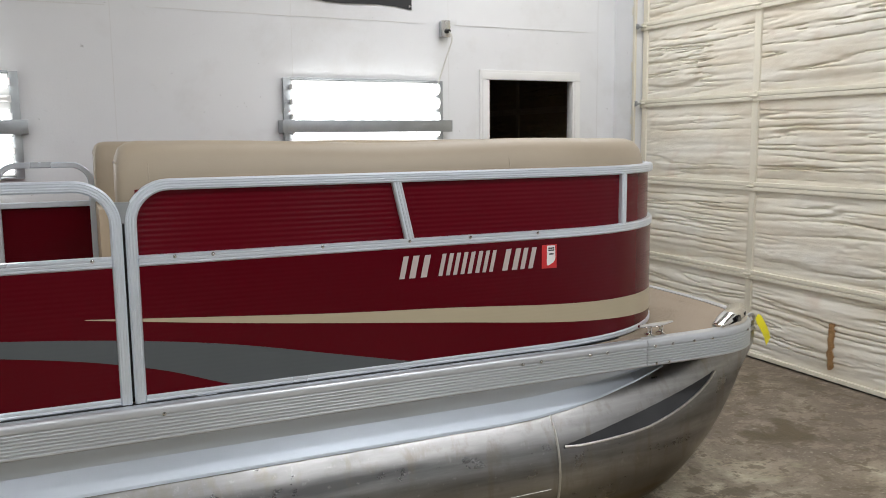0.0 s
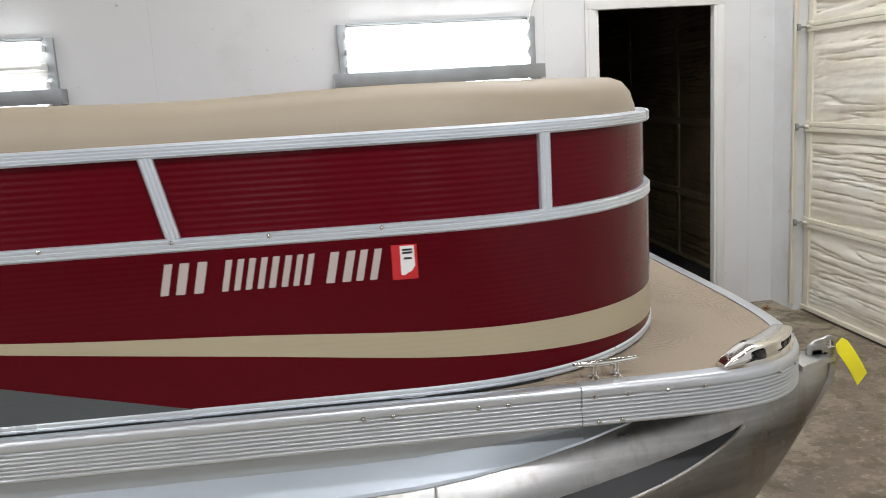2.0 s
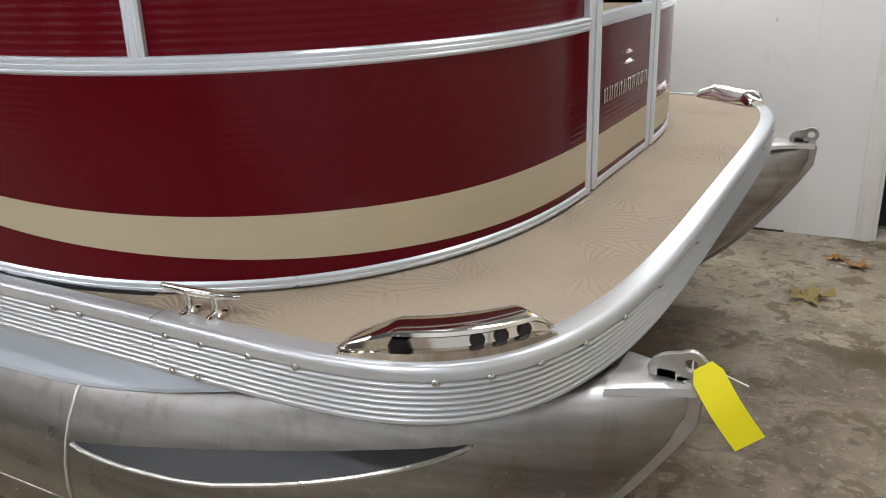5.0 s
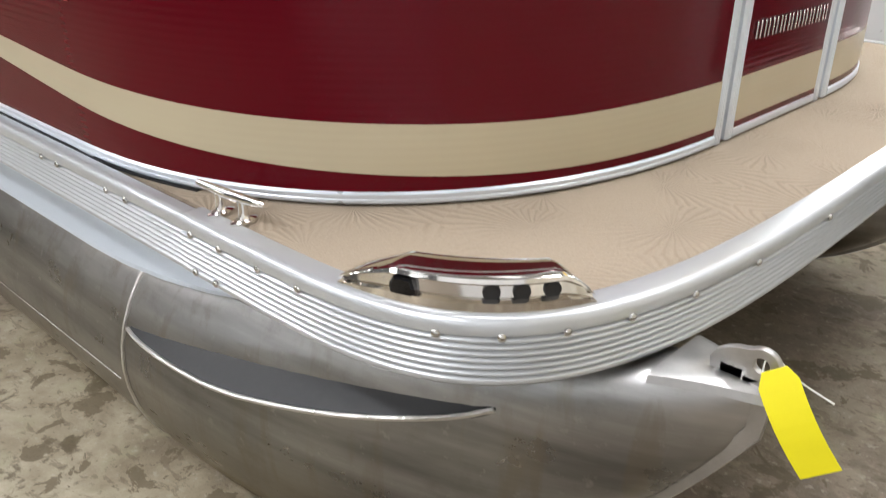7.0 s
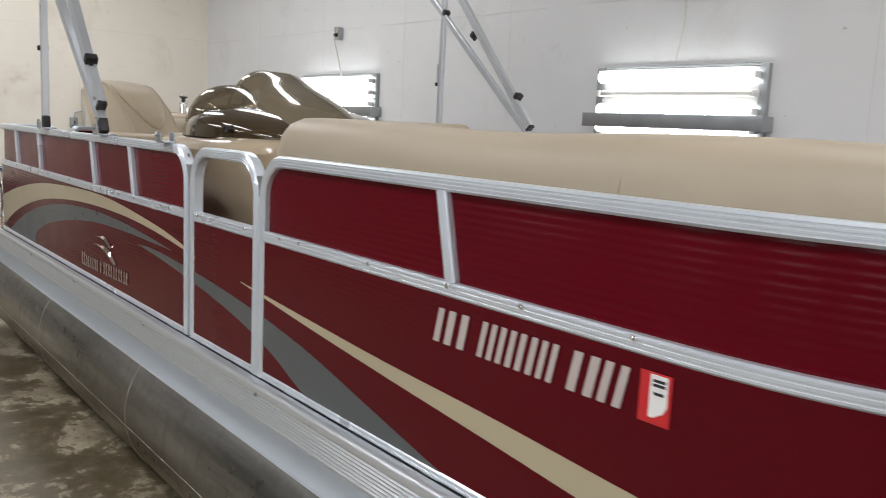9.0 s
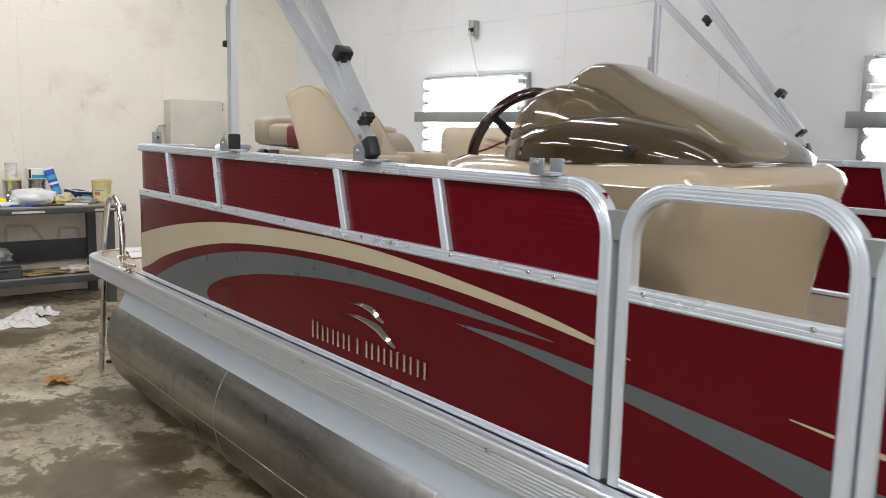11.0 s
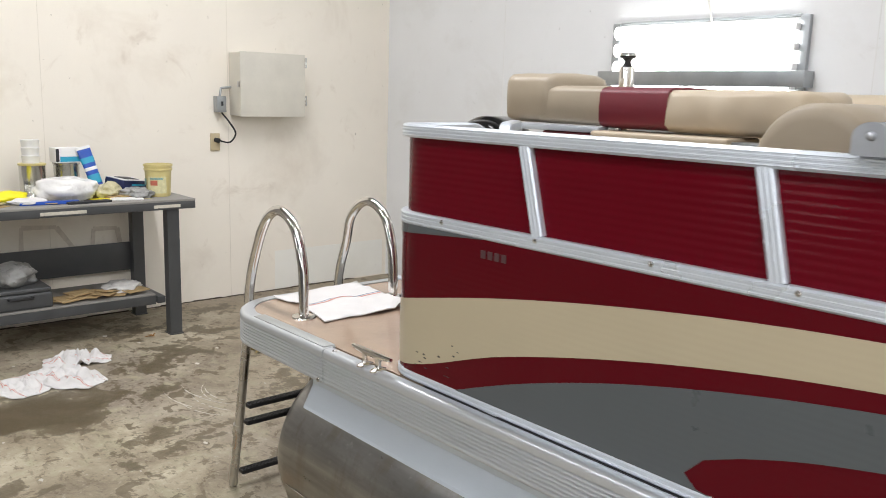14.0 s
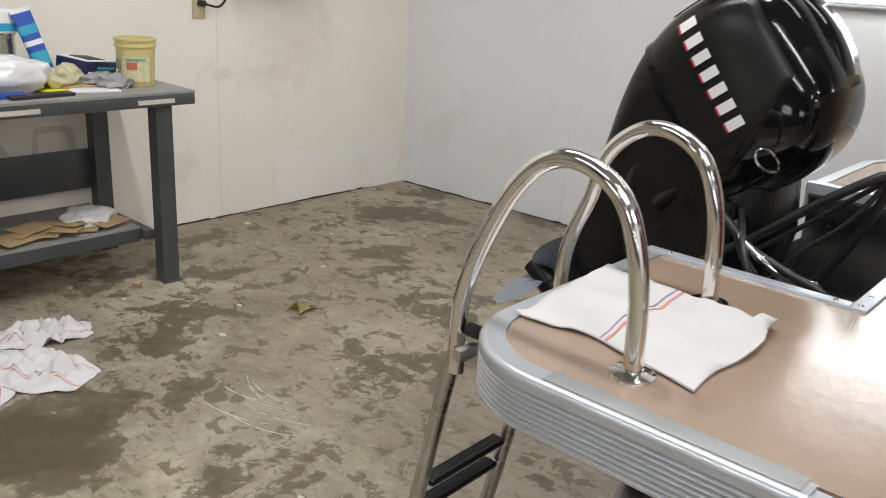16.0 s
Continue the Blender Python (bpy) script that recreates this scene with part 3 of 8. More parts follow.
# doorway casing
door_1 = thing("door_1", "white painted open doorway casing with a pale worn threshold", "doorway", NM @ Vector(((D0 + D1) / 2, 0, 0)), kind="structure")
W = 0.072
for nm, a, b, z0, z1 in (("side_casing", D0 - W, D0, 0, DTOP), ("side_casing", D1, D1 + W, 0, DTOP), ("head_casing", D0 - W, D1 + W, DTOP, DTOP + W)):
    bm = boxed(a, b, -0.016, 0.002, z0, z1, 0.004)
    o = 0.018 if b - a < 0.1 else 0.012
    box(bm, a + o, b - o, -0.022, -0.014, z0, z1 if b - a < 0.1 else z1 - 0.02, 0.003)
    part(nm, on_north(bm), TRIM_WHITE, door_1)
for a, b, z0, z1 in ((D0, D0 + 0.02, 0, DTOP), (D1, D1 + 0.02, 0, DTOP), (D0, D1, DTOP, DTOP + 0.02)):
    part("jamb", on_north(boxed(a, b, 0.003, 0.035, z0, z1, 0.002)), TRIM_WHITE, door_1)
part("threshold", on_north(boxed(D0 + 0.021, D1 - 0.021, -0.02, 0.17, 0.001, 0.014, 0.004)), plain("worn_threshold", (0.38, 0.35, 0.27), 0.7, var=0.2, scale=12), door_1, "worn pale threshold strip")

# the dark bay behind the doorway, its walls and floor coloured dark
structure("floor_bay", boxed(0.8, 4.22, 5.92, 10.0, 0.0008, 0.006), plain("dark_bay_floor", (0.030, 0.031, 0.032), 0.55, var=0.25, scale=3, bump=0.2, bscale=60), "dark floor of the next bay", 0)
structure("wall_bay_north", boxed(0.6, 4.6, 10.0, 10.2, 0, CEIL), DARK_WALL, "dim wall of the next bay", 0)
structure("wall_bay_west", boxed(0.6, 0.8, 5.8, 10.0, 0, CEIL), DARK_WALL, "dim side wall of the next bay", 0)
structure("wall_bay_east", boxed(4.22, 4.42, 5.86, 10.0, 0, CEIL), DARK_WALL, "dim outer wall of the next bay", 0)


def foam_panel(bm, x, y0, y1, z0, z1, seed, ny=60, nz=80):
    """Sprayed foam, drawn out in level ridges with sharp creases, swelling from the frame."""
    rows = []
    for k in range(nz + 1):
        z = z0 + (z1 - z0) * k / nz
        row = []
        for j in range(ny + 1):
            y = y0 + (y1 - y0) * j / ny
            e = min(1, 6 * min(j, ny - j) / ny, 5 * min(k, nz - k) / nz)
            wob = noise.noise((y * 1.3, z * 1.5, seed)) * 0.022 + noise.noise((y * 5, z * 3, seed + 2)) * 0.006
            ridge = noise.noise((y * 0.9 + seed * 3, (z + wob) * 22, seed * 1.7))
            crack = noise.noise((y * 1.3 + seed, (z + wob) * 30, seed * 0.7 + 9))
            rough_here = max(0.0, noise.noise((y * 2.4, z * 3.0, seed + 21)))
            lump = noise.noise((y * 16, z * 22, seed + 4)) * 0.5 + noise.noise((y * 34, z * 46, seed + 6)) * 0.35
            keep = 0.25 + 0.75 * max(0.0, min(1.0, 0.5 + 2.2 * noise.noise((y * 1.1, z * 2.6, seed + 31))))
            d = -max(0.0, 1 - 12 * abs(ridge)) * 0.024 * keep - max(0.0, 1 - 12 * abs(crack)) * 0.012 * (0.2 + rough_here) + abs(ridge) * 0.008 + lump * (0.004 + 0.022 * rough_here) + 0.014 * e
            row.append(bm.verts.new((x - 0.012 - d * (0.25 + 0.75 * e), y, z)))
        rows.append(row)
    for a, b in zip(rows, rows[1:]):
        for j in range(ny):
            bm.faces.new((a[j], a[j + 1], b[j + 1], b[j]))
    return bm


def overhead_door(name, label, x, y0, y1, top, ys, frame_mat, foam_mat, seed):
    d = thing(name, label, "overhead door", (x, (y0 + y1) / 2, 0), kind="structure")
    zs = [0.012, 0.575, 1.172, 1.768, 2.36, top]
    part("door_skin", boxed(x + 0.02, x + 0.06, y0, y1, 0.012, top), frame_mat, d)
    for i, (za, zb) in enumerate(zip(zs, zs[1:])):
        for j, (ya, yb) in enumerate(zip(ys, ys[1:])):
            part("foam_panel", foam_panel(bmesh.new(), x, ya + 0.028, yb - 0.028, za + 0.020, zb - 0.024, seed + i * 7.3 + j * 3.1), foam_mat, d, smooth=60)
        for zr in (za + 0.014, zb - 0.016):
            bm = boxed(x - 0.034, x + 0.02, y0, y1, zr - 0.014, zr + 0.014, 0.004)
            part("section_rail", bm, frame_mat, d)
    for y in ys:
        bm = boxed(x - 0.026, x + 0.02, y - 0.028, y + 0.028, 0.014, top - 0.01, 0.006)
        part("stile", bm, frame_mat, d)
        for z in zs[1:-1]:
            bm = boxed(x - 0.036, x - 0.026, y - 0.022, y + 0.022, z - 0.035, z + 0.035, 0.004)
            cyl(bm, (x - 0.040, y - 0.03, z), (x - 0.040, y + 0.03, z), 0.008, n=8)
            for dz in (-0.022, 0.022):
                ball(bm, (x - 0.037, y, z + dz), 0.006, n=8)
            part("hinge", bm, frame_mat, d, "cream painted door hinge")
    return d


FRAME_CREAM = plain("cream_frame_paint", (0.76, 0.72, 0.60), 0.5, var=0.12, scale=6, bump=0.3, bscale=60)
garage = overhead_door("door_2", "closed overhead door sprayed with cream painted ridged foam", 4.2, GD0, GD1, GTOP - 0.01, [5.385, 4.215, 3.04, 1.80], FRAME_CREAM, FOAM, 1.0)
# a strip where the foam has broken away
bm = bmesh.new()
loops = []
for k in range(15):
    z = 0.085 + 0.285 * k / 14
    w = 0.026 * (0.7 + 0.6 * noise.noise((k * 0.9, 3.1, 0))) * (1.0 if 0 < k < 14 else 0.4)
    c = 3.515 + 0.008 * noise.noise((k * 0.5, 8.2, 0))
    loops.append([(4.160, c - w, z), (4.148 + 0.012 * noise.noise((k * 1.7, 5, 0)), c - w * 0.3, z), (4.150 + 0.012 * noise.noise((k * 1.3, 7, 0)), c + w * 0.4, z), (4.160, c + w, z), (4.20, c + w * 0.8, z), (4.20, c - w * 0.8, z)])
part("broken_foam", rings(bm, loops), FOAM_RAW, garage, "strip of raw brown foam showing")
# rubber foot and side track of the door
part("bottom_seal", boxed(4.185, 4.235, GD0 + 0.01, GD1 - 0.01, 0.001, 0.013, 0.004), RUBBER, garage)
bm = boxed(4.085, 4.118, 5.418, 5.424, 0.05, 3.0)
box(bm, 4.085, 4.091, 5.395, 5.424, 0.05, 3.0)
for k in range(7):
    box(bm, 4.088, 4.118, 5.424, 5.445, 0.35 + k * 0.42, 0.41 + k * 0.42, 0.002)
part("track", bm, FRAME_CREAM, garage, "cream painted vertical door track")
for z in (0.575, 1.172, 1.768, 2.36):
    bm = cyl(bmesh.new(), (4.10, 5.40, z), (4.17, 5.40, z), 0.008, n=8)
    cyl(bm, (4.094, 5.405, z), (4.115, 5.405, z), 0.022, n=14)
    part("roller", bm, GALV, garage)

# bay foam and frame tones are lifted in place of a lamp in here
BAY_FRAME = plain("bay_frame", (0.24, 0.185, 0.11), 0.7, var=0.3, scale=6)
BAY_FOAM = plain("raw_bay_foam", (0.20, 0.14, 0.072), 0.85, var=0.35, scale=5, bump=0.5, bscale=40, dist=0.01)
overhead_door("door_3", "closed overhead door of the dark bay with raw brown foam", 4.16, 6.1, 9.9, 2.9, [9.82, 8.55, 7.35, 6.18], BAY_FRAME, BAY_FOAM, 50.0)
part_wall = structure("wall_partition", boxed(2.4, 4.0, 9.86, 9.99, 0.0, 3.0, 0.004), TRIM_WHITE, "pale back wall panel in the dark bay")
hull = thing("stored_boat", "white and dark blue boat hull stored in the unlit bay", "boat", (2.92, 8.3, 0))
DRUM_BLUE = plain("blue_gelcoat", (0.016, 0.026, 0.05), 0.25, var=0.2, coat=0.5)


def bow(levels):
    """A blunt rounded bow from (height, scale) levels."""
    return rings(bmesh.new(), [[(2.92 + 0.73 * k * math.cos(2 * math.pi * i / 40), 8.3 + 0.60 * k * math.sin(2 * math.pi * i / 40), z) for i in range(40)] for z, k in levels])


part("lower_hull", bow([(0.36, 0.60), (0.40, 0.74), (0.50, 0.84), (0.70, 0.92), (0.95, 0.97), (1.24, 0.985)]), DRUM_BLUE, hull, "dark blue lower hull")
top_h = part("upper_hull", bow([(1.242, 0.99), (1.252, 1.0), (1.60, 1.005), (1.95, 1.0), (2.25, 0.96), (2.30, 0.90)]), TRIM_WHITE, hull, "white upper hull", 40)
part("blank_plate", boxed(3.225, 3.285, 7.745, 7.762, 1.33, 1.45, 0.003, 2, Matrix.Translation((3.255, 7.75, 0)) @ Matrix.Rotation(radians(22), 4, "Z") @ Matrix.Translation((-3.255, -7.75, 0))), WHITE, top_h)
part("stand", boxed(2.67, 3.17, 8.1, 8.5, 0.0, 0.365, 0.02), RUBBER, hull)

# ---- wall lamps ----


def wall_lamp(x0, x1, dead=()):
    """A flush six-tube fluorescent lamp, with a guard strap across it, drawn in wall coordinates at 0."""
    w = x1 - x0
    d = thing("fluorescent_wall_lamp", "lit six-tube fluorescent lamp in a galvanised frame on the wall", "wall lamp", group="fluorescent wall lamps")
    z0, z1 = -0.30, 0.30
    part("reflector", boxed(0.02, w - 0.02, -0.022, -0.001, z0, z1, 0.004), REFLECTOR, d)
    for a in (-0.02, w - 0.03):
        bm = boxed(a, a + 0.05, -0.035, -0.001, z0 - 0.015, z1 + 0.012, 0.003)
        part("end_frame", bm, GALV, d)
    for z in (z0 - 0.018, z1 + 0.002):
        part("frame_bar", boxed(0.032, w - 0.032, -0.030, -0.001, z, z + 0.015, 0.003), GALV, d)
    for k in range(6):
        z = z0 + 0.05 + k * 0.10
        tube = part("tube", cyl(bmesh.new(), (0.038, -0.062, z), (w - 0.038, -0.062, z), 0.038 if k not in dead else 0.019, n=16), TUBE_OFF if k in dead else TUBE_ON, d, "dead fluorescent tube" if k in dead else "")
        for e in (0.022, w - 0.045):
            part("lamp_holder", boxed(e, e + 0.022, -0.088, -0.022, z - 0.019, z + 0.019, 0.006), WHITE, tube)
    bm = boxed(-0.055, w + 0.055, -0.118, -0.108, -0.055, 0.028, 0.002)
    for a in (-0.055, w + 0.035):
        box(bm, a, a + 0.02, -0.110, -0.001, -0.055, 0.028, 0.002)
    part("guard_strap", bm, GALV, d, "plain galvanised steel strap")
    return d


LZ = 1.615
lamp = wall_lamp(1.36, 2.515)
lamp.matrix_basis = NM @ pose(nu(1.36), 0, LZ)
lamp_b = wall_lamp(-1.375, -0.26, dead=(4,))
lamp_b.matrix_basis = NM @ pose(nu(-1.375), 0, LZ)
copy_thing(lamp, NM @ pose(nu(-4.955), 0, LZ + 0.012))
for sx in (-5.0, -1.9, 1.0, 3.4):
    copy_thing(lamp, pose(sx, SOUTH, LZ, 0, 0, 180))


def outlet_box(x, z, tail):
    d = thing("outlet_box", "small grey metal outlet box with a hanging lamp cord", "outlet box", NM @ Vector((nu(x), 0, z)), group="outlet boxes")
    u = nu(x)
    bm = boxed(u - 0.032, u + 0.032, -0.05, -0.001, z - 0.055, z + 0.055, 0.005)
    body = part("box_body", on_north(bm), GALV, d)
    part("face_plate", on_north(boxed(u - 0.036, u + 0.036, -0.054, -0.05, z - 0.06, z + 0.06, 0.003)), STEEL, body)
    bm = cyl(bmesh.new(), (u + 0.01, -0.05, z - 0.015), (u + 0.01, -0.085, z - 0.02), 0.018, 0.014, 12)
    part("plug", on_north(bm), RUBBER, d)
    pts = smooth_path([(u + 0.01, -0.085, z - 0.022), (u + 0.03, -0.09, z - 0.08), (u + 0.015 + tail * 0.3, -0.05, z - 0.22), (u + tail, -0.03, z - 0.40)], 6)
    part("cord", on_north(pipe(bmesh.new(), pts, 0.005, 8)), plain("cord_" + str(round(x)), (0.60, 0.59, 0.54), 0.5), d, "pale lamp cord")
    # conduit rising from the box
    part("conduit", on_north(cyl(bmesh.new(), (u, -0.02, z + 0.055), (u, -0.02, z + 0.06), 0.011, n=10)), GALV, d)


outlet_box(2.555, 2.30, -0.06)
outlet_box(-0.78, 2.36, -0.05)
outlet_box(-4.39, 2.30, 0.07)

banner = thing("banner", "yellow vinyl banner with a black border hung on the wall", "banner", NM @ Vector((nu(1.6), -0.004, 2.45)))
for nm, a, b, mat in (("border", 0.0, 0.075, BANNER_K), ("field", 0.076, 0.9, BANNER_Y)):
    loops = []
    for k in range(13):
        x = 0.75 + 1.555 * k / 12
        sag = 2.50 - 0.075 * k / 12 - 0.012 * math.sin(k * 1.05)
        loops.append([(nu(x), -0.006 - 0.004 * math.sin(k), sag + a), (nu(x), -0.010 - 0.004 * math.sin(k), sag + a), (nu(x), -0.010 - 0.003 * math.sin(k), sag + b), (nu(x), -0.006 - 0.003 * math.sin(k), sag + b)])
    part(nm, on_north(rings(bmesh.new(), loops)), mat, banner)
for x, z in ((2.285, 2.445), (1.55, 2.48)):
    part("grommet", on_north(cyl(bmesh.new(), (nu(x), -0.010, z), (nu(x), -0.020, z), 0.008, n=10)), STEEL, banner)

# ---- steel box, outlet and stains on the west wall ----
panel = thing("electrical_cabinet", "pale grey weathered steel wall cabinet, closed", "cabinet", (-7.15, 4.16, 1.3))
body = part("cabinet_body", boxed(-7.149, -6.985, 3.885, 4.385, 1.305, 1.735, 0.006), BOX_STEEL, panel)
part("cabinet_door", boxed(-6.984, -6.970, 3.88, 4.39, 1.30, 1.74, 0.005), BOX_STEEL, panel)
for z in (1.38, 1.65):
    part("cabinet_hinge", boxed(-6.99, -6.962, 4.388, 4.402, z, z + 0.07, 0.003), STEEL, panel)
part("latch", boxed(-7.01, -6.985, 3.874, 3.884, 1.50, 1.54, 0.003), STEEL, panel)
sw = thing("switch_box", "small grey metal switch box with a looping cable", "switch box", (-7.15, 3.80, 1.32))
part("box_body", boxed(-7.149, -7.09, 3.765, 3.835, 1.325, 1.435, 0.006), GALV, sw)
part("toggle", boxed(-7.09, -7.075, 3.795, 3.805, 1.37, 1.40, 0.002), RUBBER, sw)
part("cable", pipe(bmesh.new(), smooth_path([(-7.12, 3.81, 1.325), (-7.09, 3.86, 1.25), (-7.09, 3.90, 1.18), (-7.10, 3.86, 1.12), (-7.125, 3.79, 1.13)], 6), 0.006, 8), RUBBER, sw, "black looping cable")
part("feed_pipe", pipe(bmesh.new(), [(-7.12, 3.80, 1.435), (-7.12, 3.81, 1.49), (-7.12, 3.90, 1.50)], 0.009, 8), GALV, sw)
ol = thing("wall_outlet", "ivory plastic wall outlet plate with a black plug", "outlet", (-7.15, 3.77, 1.12))
part("plate", boxed(-7.149, -7.140, 3.735, 3.805, 1.06, 1.18, 0.003), IVORY, ol)
part("plug", cyl(bmesh.new(), (-7.14, 3.77, 1.135), (-7.11, 3.785, 1.13), 0.016, n=10), RUBBER, ol)

# ---- the boat's lines ----
YC = 3.635          # the boat's middle line
FY = 2.39           # outer line of the fence, camera side
DECK = 0.775
TOP, MID0, MID1, LOW0, LOW1 = 1.408, 1.169, 1.199, 0.783, 0.803
BX, BA, BB, BN = 1.45, 0.855, 0.985, 2.42


def bow_points(n=40):
    """Bow corner of the fence, from the straight side to the bow gate."""
    out = []
    for i in range(n + 1):
        a = math.pi / 2 * i / n
        out.append((BX + BA * math.sin(a) ** (2 / BN), FY + BB - BB * math.cos(a) ** (2 / BN)))
    return out


_b = np.array(bow_points(240))
_s = np.concatenate([[0], np.cumsum(np.hypot(*np.diff(_b, axis=0).T))])
BOW_END = BX + float(_s[-1])
AFT = -3.26
RC = 0.12


def side(s):
    """Place and outward normal on the fence's outer line; s is x along the straight run."""
    if s < AFT:
        a = (AFT - s) / RC
        if a < math.pi / 2:
            return Vector((AFT - RC * math.sin(a), FY + RC - RC * math.cos(a), 0)), Vector((-math.sin(a), -math.cos(a), 0))
        return Vector((AFT - RC, FY + RC + (a - math.pi / 2) * RC, 0)), Vector((-1, 0, 0))
    if s <= BX:
        return Vector((s, FY, 0)), Vector((0, -1, 0))
    d = min(s - BX, float(_s[-1]))
    x, y = np.interp(d, _s, _b[:, 0]), np.interp(d, _s, _b[:, 1])
    e = 0.01
    d0, d1 = max(0, d - e), min(float(_s[-1]), d + e)
    tx, ty = np.interp(d1, _s, _b[:, 0]) - np.interp(d0, _s, _b[:, 0]), np.interp(d1, _s, _b[:, 1]) - np.interp(d0, _s, _b[:, 1])
    return Vector((x, y, 0)), Vector((ty, -tx, 0)).normalized()


def span(a, b):
    """Stations from a to b, closer together where the side bends."""
    out, s = [a], a
    while s < b - 1e-6:
        s += 0.03 if (s > BX - 0.05 or s < AFT) else 0.25
        out.append(min(s, b))
    return out


def far(v):
    """Mirror across the boat's middle line."""
    return Vector((v[0], 2 * YC - v[1], v[2]))


def mirror(bm):
    for v in bm.verts:
        v.co.y = 2 * YC - v.co.y
    return bm


def strip(bm, s0, s1, zlow, zhigh, off, thick, nz=1, step=0.04):
    """A skin that follows the side between two heights; off is outward from the fence line."""
    zl = zlow if callable(zlow) else (lambda s: zlow)
    zh = zhigh if callable(zhigh) else (lambda s: zhigh)
    n = max(2, int((s1 - s0) / step))
    loops = []
    for i in range(n + 1):
        s = s0 + (s1 - s0) * i / n
        p, nn = side(s)
        a, b = zl(s), max(zh(s), zl(s) + 0.0006)
        o, q = p + nn * off, p + nn * (off - thick)
        outer = [Vector((o.x, o.y, a + (b - a) * k / nz)) for k in range(nz + 1)]
        inner = [Vector((q.x, q.y, b)), Vector((q.x, q.y, a))]
        loops.append(outer + inner)
    return rings(bm, loops)


def level_rail(bm, s0, s1, z, depth=0.034, width=0.03, off=0.0, grooves=2):
    ss = span(s0, s1)
    pn = [side(s) for s in ss]
    return sweep(bm, [p + n * off + Vector((0, 0, z)) for p, n in pn], [n for _, n in pn], rail_profile(depth, width, 0.004, grooves))


def bent_frame(bm, s0, s1, zlow, r0, r1, width=0.031, depth=0.036):
    """End post, rounded corner, top rail and, where r1 is set, a second rounded end: one bent extrusion."""
    h = width / 2
    zt = TOP - h
    path = []
    if r0:
        path += [(s0 + h, zlow)] + [(s, z) for s, z in arc(s0 + h + r0, zt - r0, r0, 180, 90, 10)]
    else:
        path += [(s0, zt)]
    a, b = (s0 + h + r0 + 0.02 if r0 else s0 + 0.02), (s1 - h - r1 - 0.02 if r1 else s1)
    path += [(s, zt) for s in span(a, b)]
    if r1:
        path += [(s, z) for s, z in arc(s1 - h - r1, zt - r1, r1, 90, 0, 10)] + [(s1 - h, zlow)]
    pts, nn = [], []
    for s, z in path:
        p, n = side(s)
        pts.append(p + Vector((0, 0, z)))
        nn.append(n)
    return sweep(bm, pts, nn, rail_profile(depth, width, 0.005, 3))


def slant_post(bm, s_top, s_bot, z0, z1, width=0.03):
    pts, nn = [], []
    for s, z in ((s_bot, z0), ((s_top + s_bot) / 2, (z0 + z1) / 2), (s_top, z1)):
        p, n = side(s)
        pts.append(p + Vector((0, 0, z)) - n * 0.002)
        nn.append(n)
    return sweep(bm, pts, nn, rail_profile(0.03, width, 0.004, 2))


boat = thing("pontoon_boat", "maroon pontoon boat with tan and grey stripes on bare concrete", "boat", (-0.8, YC, 0))


def screws(parent, places, r=0.0055, mat=STEEL):
    """Alike screw heads share one mesh."""
    me = None
    for p, n in places:
        if me is None:
            bm = ball(bmesh.new(), (0, 0, 0), r, 1, 1, 0.55, 8)
            me = mesh_from("screw", bm, mat)
        ob = new("screw", me)
        ob.parent = parent
        if parent.type == "EMPTY":
            ob.matrix_parent_inverse = parent.matrix_basis.inverted()
        ob.matrix_basis = Matrix.Translation(p) @ Vector(n).to_track_quat("Z", "Y").to_matrix().to_4x4()


# ---- fence, camera side ----
SKIN, UPPER = -0.004, -0.018


def fence_section(name, label, s0, s1, r0, r1, posts, low_end=0.0):
    f = part(name, bent_frame(bmesh.new(), s0, s1, LOW0, r0, r1), RAIL, boat, label)
    h = 0.031
    a, b = (s0 + h if r0 else s0), (s1 - h if r1 else s1)
    part("mid_rail", level_rail(bmesh.new(), a, b, (MID0 + MID1) / 2), RAIL, f)
    part("bottom_rail", level_rail(bmesh.new(), a, b, (LOW0 + LOW1) / 2, 0.034, 0.022, 0, 1), RAIL, f)
    for t, q in posts:
        part("rail_post", slant_post(bmesh.new(), t, q, MID1 - 0.002, TOP - 0.028), RAIL, f)
    return f, a, b


FRONT0, FRONT1 = 0.128, BOW_END - 0.02
POST_S = BX + float(np.interp(1.825, _b[:, 0], _s))
front, a, b = fence_section("front_fence", "maroon bow fence section with rounded aluminium frame", FRONT0, FRONT1, 0.105, 0.05, [(0.922, 0.964), (POST_S, POST_S)])
p_low = part("lower_panel", strip(bmesh.new(), a, b, LOW1 - 0.004, MID0 + 0.004, SKIN, 0.003), MAROON, front)
p_up = part("upper_panel", strip(bmesh.new(), a, b, MID1 - 0.004, TOP - 0.028, UPPER, 0.003), MAROON_RIB, front)
GATE0, GATE1 = -0.368, 0.121
gate, ga, gb = fence_section("side_gate", "maroon side gate with an open upper frame", GATE0, GATE1, 0.105, 0.105, [])
g_low = part("lower_panel", strip(bmesh.new(), ga, gb, LOW1 - 0.004, MID0 + 0.004, SKIN, 0.003), MAROON, gate)
REAR0, REAR1 = AFT - RC * math.pi / 2 - 0.23, -0.388
rear, ra, rb = fence_section("rear_fence", "maroon stern fence section with rounded aluminium frame", REAR0, REAR1, 0.06, 0.105, [(-2.909, -2.861), (-2.390, -2.348), (-1.470, -1.418), (-0.973, -0.926)])
r_low = part("lower_panel", strip(bmesh.new(), ra, rb, LOW1 - 0.004, MID0 + 0.004, SKIN, 0.003), MAROON, rear)
